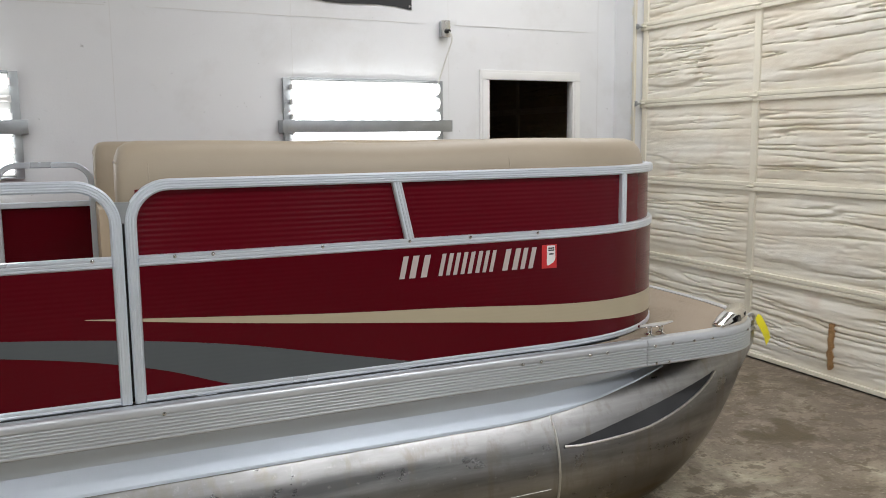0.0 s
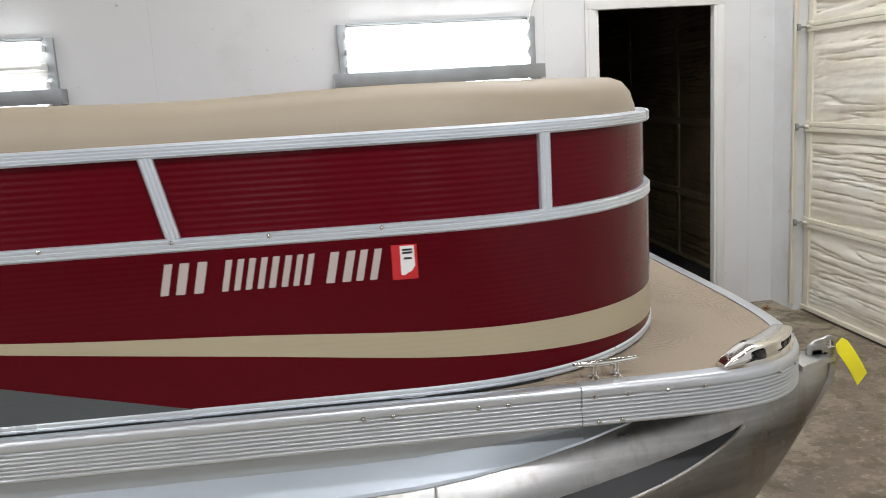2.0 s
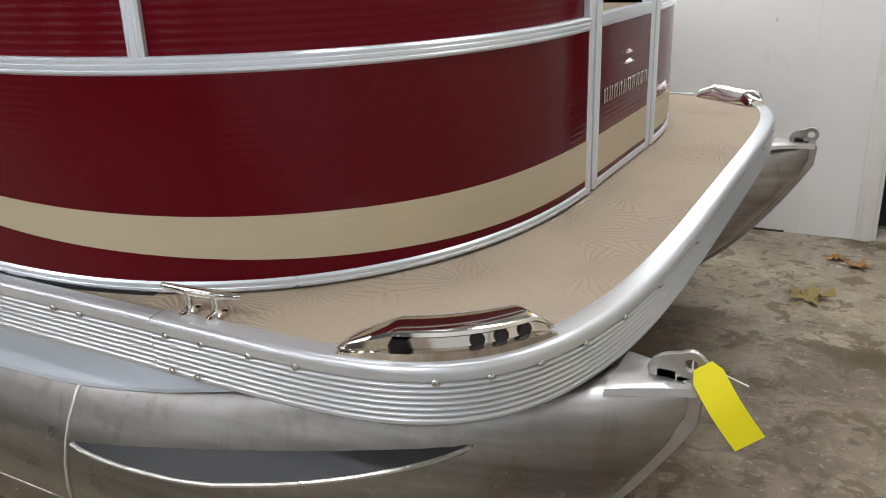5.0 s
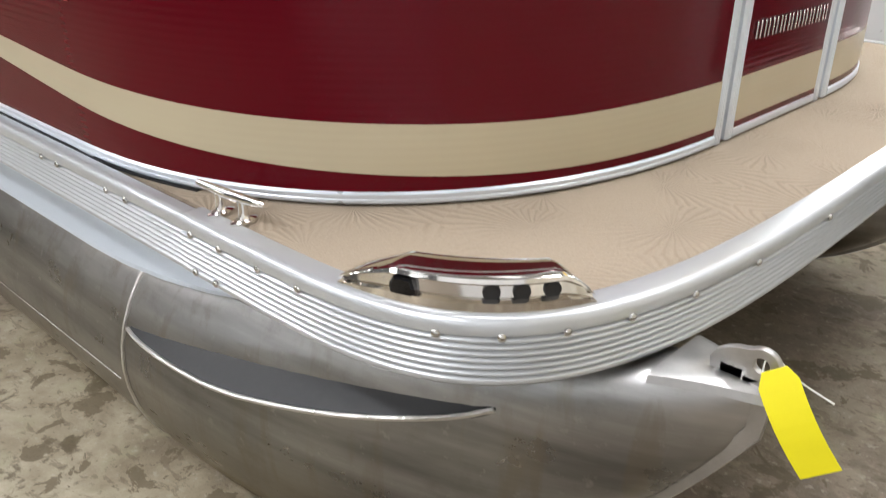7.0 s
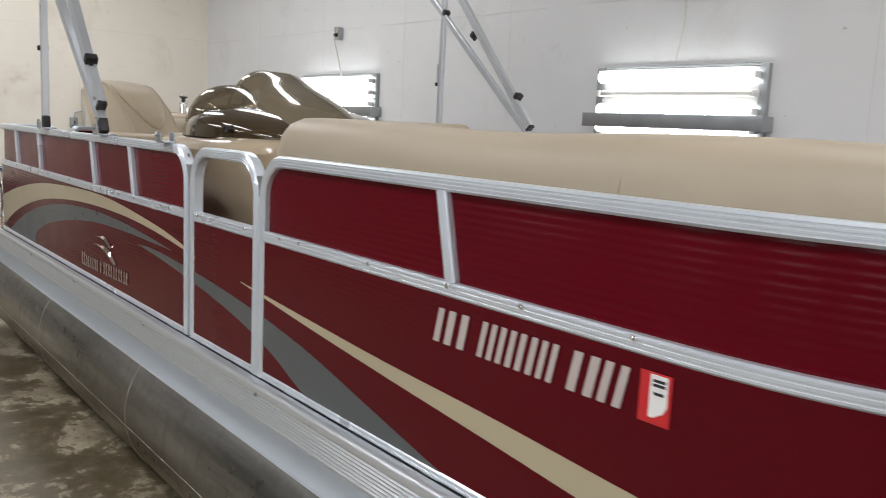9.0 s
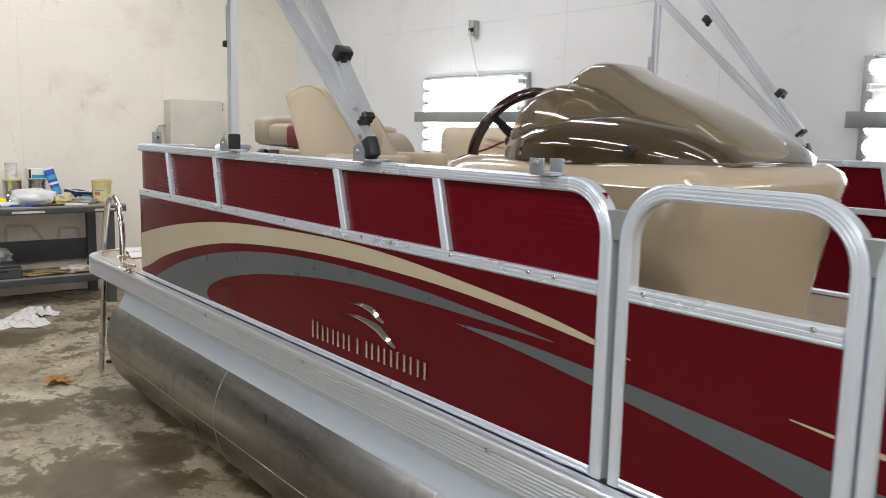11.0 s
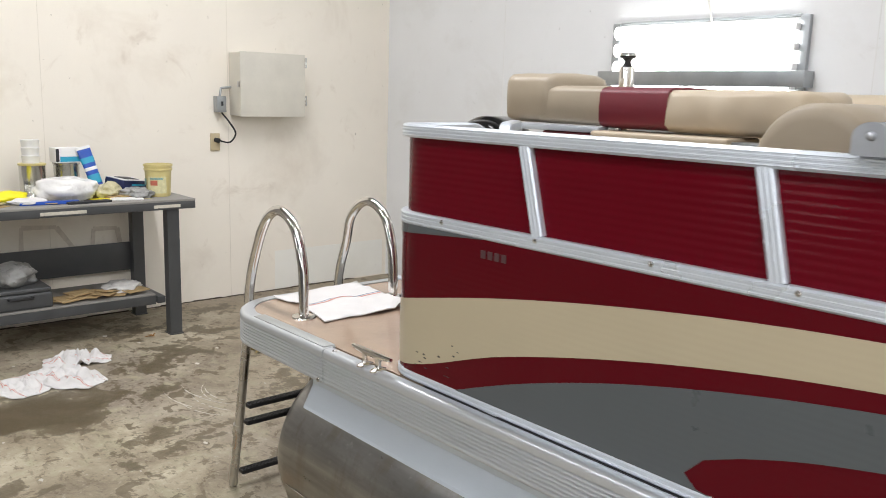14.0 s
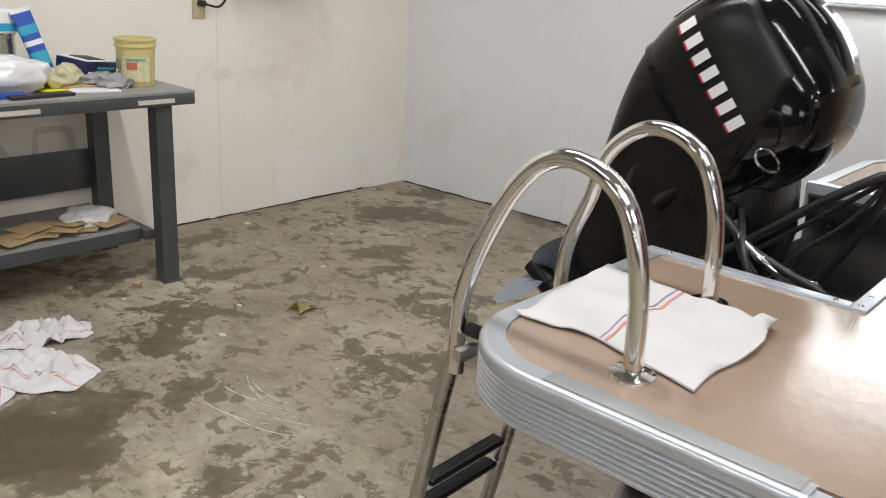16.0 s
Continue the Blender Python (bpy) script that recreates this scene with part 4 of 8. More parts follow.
part("upper_panel", strip(bmesh.new(), ra, rb, MID1 - 0.004, TOP - 0.028, UPPER, 0.003), MAROON_RIB, rear)
# grey caps between the gate posts
for s in ((GATE1 + FRONT0) / 2, (GATE0 + REAR1) / 2):
    bm = bmesh.new()
    rings(bm, [[(s - 0.030, FY + o, 1.347), (s - 0.030, FY + o, 1.337), (s - 0.010, FY + o, 1.290), (s + 0.010, FY + o, 1.290), (s + 0.030, FY + o, 1.337), (s + 0.030, FY + o, 1.347)] for o in (0.004, 0.034)])
    part("gate_latch", bm, GALV, boat, "grey metal gate latch cap")
    part("gap_strip", boxed(s - 0.0045, s + 0.0045, FY + 0.026, FY + 0.034, LOW0, 1.29), RUBBER, boat)

# black strip drawn in as the shade of the gap under the fence
bm = strip(bmesh.new(), -3.2, BX + 0.35, DECK + 0.0035, DECK + 0.0070, 0.003, 0.020)
part("gap_shade_strip", bm, RUBBER, boat, "black strip put in as the shade under the fence")
# feet under the fence
for s in (0.32, 0.93, 1.47, -0.52, -1.15, -1.78, -2.42, -2.98):
    part("fence_foot", boxed(s - 0.03, s + 0.03, FY + 0.002, FY + 0.032, DECK, LOW0 + 0.002, 0.002), RAIL, boat)

# film stripes
FILM = SKIN + 0.0012


def film(name, parent, s0, s1, lo, hi, mat, label=""):
    return part(name, strip(bmesh.new(), s0, s1, lo, hi, FILM, 0.001, 1, 0.035), mat, parent, label)


tan_hi = curve_of((0.013, 1.034), (0.387, 1.007), (0.725, 0.984), (1.107, 0.965), (1.5, 0.940), (1.8, 0.928), (2.09, 0.920), (2.39, 0.914), (2.79, 0.917), (3.0, 0.916))
tan_lo = curve_of((0.013, 1.032), (0.387, 0.988), (0.725, 0.953), (1.107, 0.916), (1.5, 0.877), (1.8, 0.855), (2.09, 0.836), (2.39, 0.823), (2.79, 0.821), (3.0, 0.820))
film("tan_stripe", front, FRONT0 + 0.031, FRONT1 - 0.031, tan_lo, tan_hi, TAN_FILM)
film("tan_stripe", gate, 0.013, GATE1 - 0.031, tan_lo, tan_hi, TAN_FILM)
rng = random.Random(31)
for k in range(13):
    s0 = -3.24 + 0.16 * rng.random()
    z0 = 0.835 + 0.07 * rng.random() if k > 3 else 0.826
    part("film_chip", strip(bmesh.new(), s0, s0 + rng.uniform(0.004, 0.012), z0, z0 + rng.uniform(0.0016, 0.004), FILM + 0.0006, 0.0008), RUBBER, boat, "dark chip in the tan film")
g2_hi = curve_of((-0.873, 1.021), (-0.728, 1.025), (-0.43, 1.012), (-0.2, 0.996), (0.08, 0.969), (0.383, 0.926), (0.722, 0.855), (0.97, 0.802))
g2_lo = curve_of((-0.873, 1.020), (-0.592, 0.997), (-0.43, 0.979), (-0.2, 0.951), (0.076, 0.903), (0.223, 0.865), (0.40, 0.803), (0.97, 0.8005))
film("grey_swoosh", front, FRONT0 + 0.031, 0.965, lambda s: max(0.803, g2_lo(s)) if s < 0.4 else 0.803, g2_hi, GREY_FILM)
film("grey_swoosh", gate, GATE0 + 0.031, GATE1 - 0.031, g2_lo, g2_hi, GREY_FILM)
film("grey_swoosh", rear, -0.873, REAR1 - 0.031, g2_lo, g2_hi, GREY_FILM)
t_hi = curve_of((-3.6, 0.92), (-3.28, 0.985), (-2.95, 1.05), (-2.4, 1.125), (-1.815, 1.157), (-1.27, 1.16), (-0.889, 1.134), (-0.428, 1.078), (-0.325, 1.056))
t_lo = curve_of((-3.6, 0.807), (-3.28, 0.818), (-2.95, 0.92), (-2.4, 1.038), (-1.815, 1.096), (-1.27, 1.112), (-0.889, 1.104), (-0.428, 1.066), (-0.325, 1.054))
film("tan_swoosh", rear, -3.6, REAR1 - 0.031, t_lo, t_hi, TAN_FILM)
film("tan_swoosh", gate, GATE0 + 0.031, -0.325, t_lo, t_hi, TAN_FILM)
g1_hi = curve_of((-3.09, 0.803), (-2.95, 0.855), (-2.747, 0.919), (-2.4, 1.0), (-2.14, 1.041), (-1.517, 1.086), (-1.063, 1.082), (-0.731, 1.062), (-0.535, 1.046))
g1_in = curve_of((-2.482, 0.828), (-2.466, 0.850), (-2.42, 0.875), (-2.319, 0.911), (-2.128, 0.955), (-1.812, 1.003), (-1.4, 1.040), (-1.0, 1.049), (-0.73, 1.047), (-0.535, 1.045))
g1_dn = curve_of((-2.482, 0.828), (-2.47, 0.814), (-2.43, 0.803))
film("grey_swoosh", rear, -3.09, -2.482, 0.803, g1_hi, GREY_FILM)
film("grey_swoosh", rear, -2.482, -0.535, g1_in, g1_hi, GREY_FILM)
film("grey_swoosh", rear, -2.482, -2.43, 0.803, g1_dn, GREY_FILM)
film("grey_swoosh", rear, -3.62, -3.02, lambda s: 1.169 - 0.028 * max(0.02, min(1, (-3.02 - s) / 0.35)), 1.1695, GREY_FILM)

# rail screws
rows = [(s, 1.192) for s in (0.254, 0.358, 0.679, 0.960, 1.173, 1.425)]
screws(front, [(side(s)[0] + Vector((0, -0.001, z)), side(s)[1]) for s, z in rows])
screws(gate, [(side(s)[0] + Vector((0, -0.001, 1.192)), side(s)[1]) for s in (0.041, -0.30)])
screws(rear, [(side(s)[0] + Vector((0, -0.001, 1.190)), side(s)[1]) for s in (-3.15, -2.86, -2.58, -2.31, -2.17, -1.79, -1.31, -1.16, -1.08, -0.90, -0.62, -0.54)])

# registration bars and decal
BAR = FILM + 0.0012
for i, (x, w) in enumerate(((0.918, 0.036), (0.957, 0.068), (1.058, 0.048), (1.110, 0.048), (1.162, 0.050), (1.216, 0.046), (1.290, 0.064), (1.358, 0.056))):
    y = FY - BAR
    lean = 0.016
    w -= 0.008
    fat = w * (0.62 if i == 0 else 0.34)
    for x0 in ((x + w * 0.2,) if i == 0 else (x, x + w - fat)):
        bm = rings(bmesh.new(), [[(x0, yy, 1.073), (x0 + fat, yy, 1.073), (x0 + fat + lean, yy, 1.144), (x0 + lean, yy, 1.144)] for yy in (y, y + 0.001)])
        part("registration_bar", bm, LETTER, front, "pale blank letter bar", 0)
dec = part("decal", boxed(1.442, 1.501, FY - BAR, FY - BAR + 0.001, 1.068, 1.149, 0.0004, 1), RED, front, "red and white registration decal")
bm = bmesh.new()
yy = FY - BAR - 0.0008
out = [(1.462, 1.146), (1.494, 1.146), (1.495, 1.100), (1.488, 1.088), (1.480, 1.084), (1.470, 1.078), (1.462, 1.079)]
rings(bm, [[(x, y, z) for x, z in out] for y in (yy, yy + 0.001)])
field = part("white_field", bm, WHITE, dec, "", 0)
for x0, x1, z in ((1.467, 1.490, 1.137), (1.467, 1.490, 1.130), (1.470, 1.488, 1.117)):
    part("print_bar", boxed(x0, x1, yy - 0.0008, yy, z - 0.0022, z + 0.0022), INK, dec)
MODEL_INK = plain("model_ink", (0.075, 0.035, 0.038), 0.3, var=0.1)
# blank chrome maker's mark on the side: ten bars and a two-winged shape
CH_Y = FY - FILM
for k in range(10):
    x = -1.606 + k * 0.0635
    base = 0.832 + 0.0012 * k
    tall = 0.058 if k == 0 else 0.050
    for dx in ((0.018,) if k == 4 else (0.004, 0.034)):
        part("mark_bar", boxed(x + dx, x + dx + 0.0085, CH_Y - 0.004, CH_Y, base, base + tall, 0.0016), CHROME, rear, "blank slim chrome letter bar")


def wing(bm, x0, z0, x1, z1, drop, fat, y):
    """A chrome wing: thin tail, thick hooked head."""
    loops = []
    for i in range(15):
        t = i / 14
        x = x0 + (x1 - x0) * t
        z = z0 + (z1 - z0) * t + 0.014 * math.sin(math.pi * min(1, t * 1.1)) - drop * max(0, t - 0.72) / 0.28
        w = 0.0015 + fat * (t ** 1.6) * (1 if t < 0.8 else max(0.05, (1 - t) / 0.2))
        loops.append([(x, y, z - w), (x, y - 0.006, z - w * 0.5), (x, y - 0.008, z + w * 0.2), (x, y, z + w)])
    return rings(bm, loops)


part("mark_wing", wing(bmesh.new(), -1.42, 0.975, -1.195, 0.972, 0.015, 0.016, CH_Y), CHROME, rear, "chrome wing shape")
part("mark_wing", wing(bmesh.new(), -1.46, 0.944, -1.135, 0.918, 0.020, 0.021, CH_Y), CHROME, rear, "chrome wing shape")
for k in range(4):
    part("model_bar", boxed(-3.02 + k * 0.021, -3.005 + k * 0.021, FY - FILM - 0.0006, FY - FILM, 1.128, 1.146), MODEL_INK, rear, "faint blank model mark")

# ---- bow gate and the far fence ----
bow_gate = thing("bow_gate", "maroon bow gate with an open upper frame and blank chrome mark", "gate", (2.28, YC, DECK))
GX = 0.024
GY0, GY1 = 3.380, 2 * YC - 3.380


def cross_frame(bm, x, y0, y1, r, zlow, n=(1, 0, 0)):
    h = 0.0155
    zt = TOP - h
    path = [(y0 + h, zlow)] + [(y0 + h + r - r * math.cos(radians(a)), zt - r + r * math.sin(radians(a))) for a in range(0, 91, 10)]
    path += [(y1 - h - r + r * math.sin(radians(a)), zt - r + r * math.cos(radians(a))) for a in range(0, 91, 10)] + [(y1 - h, zlow)]
    return sweep(bm, [Vector((x, y, z)) for y, z in path], [Vector(n)] * len(path), rail_profile(0.034, 0.031, 0.005, 3))


part("gate_frame", cross_frame(bmesh.new(), 2.28 + GX, GY0, GY1, 0.06, LOW0), RAIL, bow_gate)
part("gate_mid_rail", boxed(2.246 + GX, 2.279 + GX, GY0 + 0.031, GY1 - 0.031, MID0, MID1, 0.004), RAIL, bow_gate)
part("gate_bottom_rail", boxed(2.246 + GX, 2.279 + GX, GY0 + 0.031, GY1 - 0.031, LOW0, LOW1, 0.004), RAIL, bow_gate)
gp = part("gate_panel", boxed(2.270 + GX, 2.276 + GX, GY0 + 0.030, GY1 - 0.030, LOW1 - 0.003, MID0 + 0.003), MAROON, bow_gate)
part("gate_stripe", boxed(2.2762 + GX, 2.2772 + GX, GY0 + 0.031, GY1 - 0.031, 0.817, 0.912), TAN_FILM, bow_gate)
for k in range(10):
    y = GY0 + 0.060 + k * 0.040
    for dy in (0.002, 0.020):
        part("mark_bar", boxed(2.2772 + GX, 2.2812 + GX, y + dy, y + dy + 0.006, 0.985, 1.022, 0.001), CHROME, gp, "blank slim chrome letter bar")
for z, w in ((1.062, 0.05), (1.088, 0.035)):
    bm = bmesh.new()
    loops = []
    for i in range(9):
        t = i / 8
        ww = 0.001 + 0.008 * t * (1 if t < 0.8 else (1 - t) / 0.2 + 0.05)
        y = YC - w * 0.9 + t * w * 1.8
        loops.append([(2.2765 + GX, y, z - ww), (2.283 + GX, y, z - ww * 0.4), (2.283 + GX, y, z + ww * 0.4), (2.2765 + GX, y, z + ww)])
    part("mark_wing", rings(bm, loops), CHROME, gp, "chrome wing shape")

for nm, lab, s0, s1, r0, r1, posts, upper in (
        ("front_fence", "far maroon bow fence section", FRONT0, FRONT1, 0.105, 0.05, [(0.922, 0.964), (POST_S, POST_S)], True),
        ("side_gate", "far side gate with an open upper frame", GATE0, GATE1, 0.105, 0.105, [], False),
        ("rear_fence", "far maroon stern fence section", -3.3, REAR1, 0.06, 0.105, [(-2.909, -2.861), (-2.390, -2.348), (-1.470, -1.418), (-0.973, -0.926)], True)):
    f = part(nm, mirror(bent_frame(bmesh.new(), s0, s1, LOW0, r0, r1)), RAIL, boat, lab)
    a, b = s0 + 0.031, s1 - 0.031
    part("mid_rail", mirror(level_rail(bmesh.new(), a, b, (MID0 + MID1) / 2)), RAIL, f)
    part("bottom_rail", mirror(level_rail(bmesh.new(), a, b, (LOW0 + LOW1) / 2, 0.034, 0.022, 0, 1)), RAIL, f)
    part("lower_panel", mirror(strip(bmesh.new(), a, b, LOW1 - 0.004, MID0 + 0.004, SKIN, 0.003)), MAROON, f)
    if nm == "front_fence":
        part("tan_stripe", mirror(strip(bmesh.new(), a, b, tan_lo, tan_hi, FILM, 0.001)), TAN_FILM, f)
    if upper:
        part("upper_panel", mirror(strip(bmesh.new(), a, b, MID1 - 0.004, TOP - 0.028, UPPER, 0.003)), MAROON_RIB, f)
    for t, q in posts:
        part("rail_post", mirror(slant_post(bmesh.new(), t, q, MID1 - 0.002, TOP - 0.028)), RAIL, f)

# ---- deck and skirt ----
SK_Y = 2.355
STERN = -4.22
WELL_X, WELL_Y0 = -3.765, 3.115
WELL_Y1 = 2 * YC - WELL_Y0


def deck_line():
    """Outer line of the deck from the middle of the bow round the camera side to the well at the stern."""
    pts = []
    half = YC - SK_Y
    for i in range(37):
        a = math.pi / 2 * i / 36
        pts.append((1.9 + 0.70 * math.cos(a) ** (2 / 4.8), YC - half * math.sin(a) ** (2 / 4.8)))
    x = 1.6
    while x > STERN + 0.30:
        pts.append((x, SK_Y))
        x -= 0.3
    r = 0.20
    for i in range(13):
        a = math.pi / 2 * i / 12
        pts.append((STERN + r - r * math.sin(a), SK_Y + r - r * math.cos(a)))
    y = SK_Y + r + 0.1
    while y < WELL_Y0 - 0.03:
        pts.append((STERN, y))
        y += 0.12
    pts.append((STERN, WELL_Y0))
    return pts


LINE = deck_line()


def line_normals(line):
    out = []
    for i in range(len(line)):
        a, b = line[max(0, i - 1)], line[min(len(line) - 1, i + 1)]
        t = Vector((b[0] - a[0], b[1] - a[1], 0))
        out.append(Vector((-t.y, t.x, 0)).normalized() * -1)
    return out


NORM = line_normals(LINE)
if NORM[len(NORM) // 2].y > 0:
    NORM = [-n for n in NORM]


def skirt_profile():
    """Fluted rub skirt with a rolled top that lies on the deck's edge: (outward, height)."""
    pts = [(-0.028, 0.006), (-0.014, 0.006), (-0.007, 0.0045), (-0.002, 0.0005), (0.0, -0.006), (0.0, -0.018)]
    z = -0.0185
    for k in range(7):
        pts += [(-0.0052, z - 0.0008), (-0.0052, z - 0.0040), (-0.0006, z - 0.0066), (0.0, z - 0.0074), (0.0, z - 0.0094)]
        z -= 0.0098
    pts += [(0.0, -0.090), (-0.004, -0.094), (-0.012, -0.094), (-0.012, -0.003), (-0.028, -0.001)]
    return pts


def skirt(bm, i0, i1, grow=0.0, lap=0.028):
    prof = [(-lap if o < -0.02 else o, z) for o, z in skirt_profile()]
    loops = []
    for i in range(i0, i1 + 1):
        (x, y), n = LINE[i], NORM[i]
        loops.append([Vector((x, y, DECK)) + n * (o + grow) + Vector((0, 0, z)) for o, z in prof])
    return rings(bm, loops)


def insert_line(x):
    """Put a station exactly at a joint on the straight side."""
    for i in range(len(LINE) - 1):
        if LINE[i][0] > x >= LINE[i + 1][0] and LINE[i][1] < YC - 1:
            LINE.insert(i + 1, (x, LINE[i][1] + (LINE[i + 1][1] - LINE[i][1]) * (LINE[i][0] - x) / (LINE[i][0] - LINE[i + 1][0])))
            return


for jx in (1.868, 1.866, -3.592, -3.594):
    insert_line(jx)
NORM = line_normals(LINE)
if NORM[len(NORM) // 2].y > 0:
    NORM = [-n for n in NORM]
cut = [next(i for i, p in enumerate(LINE) if abs(p[0] - jx) < 1e-6) for jx in (1.868, 1.866, -3.592, -3.594)]
for i0, i1, grow, lab in ((0, cut[0], 0.0015, "bow piece of the fluted aluminium skirt"), (cut[1], cut[2], 0.0, "long fluted aluminium skirt along the side"), (cut[3], len(LINE) - 1, 0.0015, "stern corner piece of the fluted aluminium skirt")):
    part("deck_skirt", skirt(bmesh.new(), i0, i1, grow, 0.032 if grow == 0 else 0.046), SKIRT, boat, lab)
    part("deck_skirt", mirror(skirt(bmesh.new(), i0, i1, grow, 0.032 if grow == 0 else 0.046)), SKIRT, boat, lab)

part("cover_strip", boxed(-4.0, -3.605, SK_Y + 0.012, SK_Y + 0.050, DECK + 0.004, DECK + 0.0085, 0.0015), plain("cover_strip_metal", (0.40, 0.41, 0.40), 0.5, 0.5, var=0.12), boat, "dull aluminium strip along the stern deck edge")
# deck slab and its coverings, in one outline with a cut-out for the motor well
def slab(bm, outline, z0, z1):
    loop0 = [bm.verts.new((x, y, z0)) for x, y in outline]
    loop1 = [bm.verts.new((x, y, z1)) for x, y in outline]
    bm.faces.new(loop1)
    bm.faces.new(loop0[::-1])
    k = len(outline)
    for i in range(k):
        j = (i + 1) % k
        bm.faces.new((loop0[i], loop0[j], loop1[j], loop1[i]))
    return bm


near_in = [(x - n.x * 0.012, y - n.y * 0.012) for (x, y), n in zip(LINE, NORM)]
well = [(WELL_X, WELL_Y0), (WELL_X, WELL_Y1)]
outline = near_in + well + [(x, 2 * YC - y) for x, y in near_in[::-1]][:-1]
part("deck", slab(bmesh.new(), outline, DECK - 0.045, DECK - 0.004), plain("deck_board", (0.10, 0.08, 0.06), 0.8), boat)
SPLIT = -3.30
near_c = [(x - n.x * 0.046, y - n.y * 0.046) for (x, y), n in zip(LINE, NORM)]
fore = [p for p in near_c if p[0] > SPLIT]
part("carpet", slab(bmesh.new(), fore + [(SPLIT, near_c[cut[1]][1]), (SPLIT, 2 * YC - near_c[cut[1]][1])] + [(x, 2 * YC - y) for x, y in fore[::-1]][:-1], DECK - 0.006, DECK + 0.003), CARPET, boat, "tan deck carpet with a swirled nap")
aft = [p for p in near_c if p[0] < SPLIT - 0.004]
aft = [(SPLIT - 0.003, aft[0][1])] + [p for p in aft if p[1] < WELL_Y0 - 0.03] + [(STERN + 0.046, WELL_Y0 - 0.03)]
outline = aft + [(WELL_X + 0.03, WELL_Y0 - 0.03), (WELL_X + 0.03, WELL_Y1 + 0.03)] + [(x, 2 * YC - y) for x, y in aft[::-1]]
part("stern_vinyl", slab(bmesh.new(), outline, DECK - 0.006, DECK + 0.003), VINYL, boat, "glossy damp tan vinyl on the stern deck")
# well rim and pan
bm = bmesh.new()
for x0, x1, y0, y1 in ((WELL_X, WELL_X + 0.034, WELL_Y0 - 0.034, WELL_Y1 + 0.034), (STERN, WELL_X, WELL_Y0 - 0.034, WELL_Y0), (STERN, WELL_X, WELL_Y1, WELL_Y1 + 0.034)):
    box(bm, x0, x1, y0, y1, DECK - 0.03, DECK + 0.010, 0.004)
rim = part("well_rim", bm, RAIL, boat, "aluminium trim round the motor well")
screws(rim, [(Vector((x, y, DECK + 0.010)), (0, 0, 1)) for x, y in ((WELL_X + 0.017, WELL_Y0 - 0.01), (WELL_X + 0.017, WELL_Y0 + 0.06), (WELL_X - 0.03, WELL_Y0 - 0.017), (-4.16, WELL_Y0 - 0.017), (WELL_X + 0.017, YC), (WELL_X + 0.017, WELL_Y1 - 0.06))])
bm = bmesh.new()
box(bm, WELL_X - 0.012, WELL_X - 0.002, WELL_Y0, WELL_Y1, 0.42, DECK - 0.03)
box(bm, STERN + 0.02, WELL_X, WELL_Y0 + 0.002, WELL_Y0 + 0.012, 0.42, DECK - 0.03)
box(bm, STERN + 0.02, WELL_X, WELL_Y1 - 0.012, WELL_Y1 - 0.002, 0.42, DECK - 0.03)
box(bm, STERN + 0.02, WELL_X - 0.012, WELL_Y0 + 0.012, WELL_Y1 - 0.012, 0.42, 0.435)
box(bm, STERN - 0.03, STERN + 0.02, WELL_Y0, WELL_Y1, 0.36, 0.60, 0.005)
part("motor_well", bm, HULL, boat, "aluminium motor well pan")
bm = bmesh.new()
for k in range(7):
    box(bm, -3.5, 2.2, 2.6 + k * 0.34, 2.66 + k * 0.34, 0.66, DECK - 0.046) if k in (0, 6) else box(bm, 2.0 - k * 0.95, 2.06 - k * 0.95, 2.6, 4.67, 0.655, DECK - 0.046)
part("cross_members", bm, SKIRT, boat)

# skirt screws
pl = []
for x in (1.35, 1.42, 1.62, 1.69, 1.90, 1.98, 2.08, 2.17, -0.7, 0.2, -1.6, -2.4):
    pl.append((Vector((x, np.interp(x, [p[0] for p in LINE[:cut[1] + 1]][::-1], [p[1] for p in LINE[:cut[1] + 1]][::-1]) if x > 1.87 else SK_Y, DECK - 0.020)) + Vector((0, -0.001, 0)), (0, -1, 0)))
for x in (1.907, 1.965):
    pl.append((Vector((x, SK_Y - 0.003, DECK - 0.084)), (0, -1, 0)))
for i in range(2, cut[0] - 8, 4):
    (x, y), n = LINE[i], NORM[i]
    pl.append((Vector((x, y, DECK - 0.020)) + n * 0.002, n))
    pl.append((far(Vector((x, y, DECK - 0.020)) + n * 0.002), (n.x, -n.y, 0)))
screws(boat, pl, 0.0065)
screws(boat, [(Vector((-3.56, SK_Y + 0.018, DECK + 0.006)), (0, 0, 1)), (Vector((-3.61, SK_Y - 0.003, DECK - 0.086)), (0, -1, 0))], 0.007)

# ---- pontoons ----
TY, TR, TZ = 2.70, 0.32, 0.322


def stem_z(f):
    """Height of the keel line along the bow, f from 0 at the weld to 1 at the tip."""
    return 0.002 + 0.61 * f ** 3.3


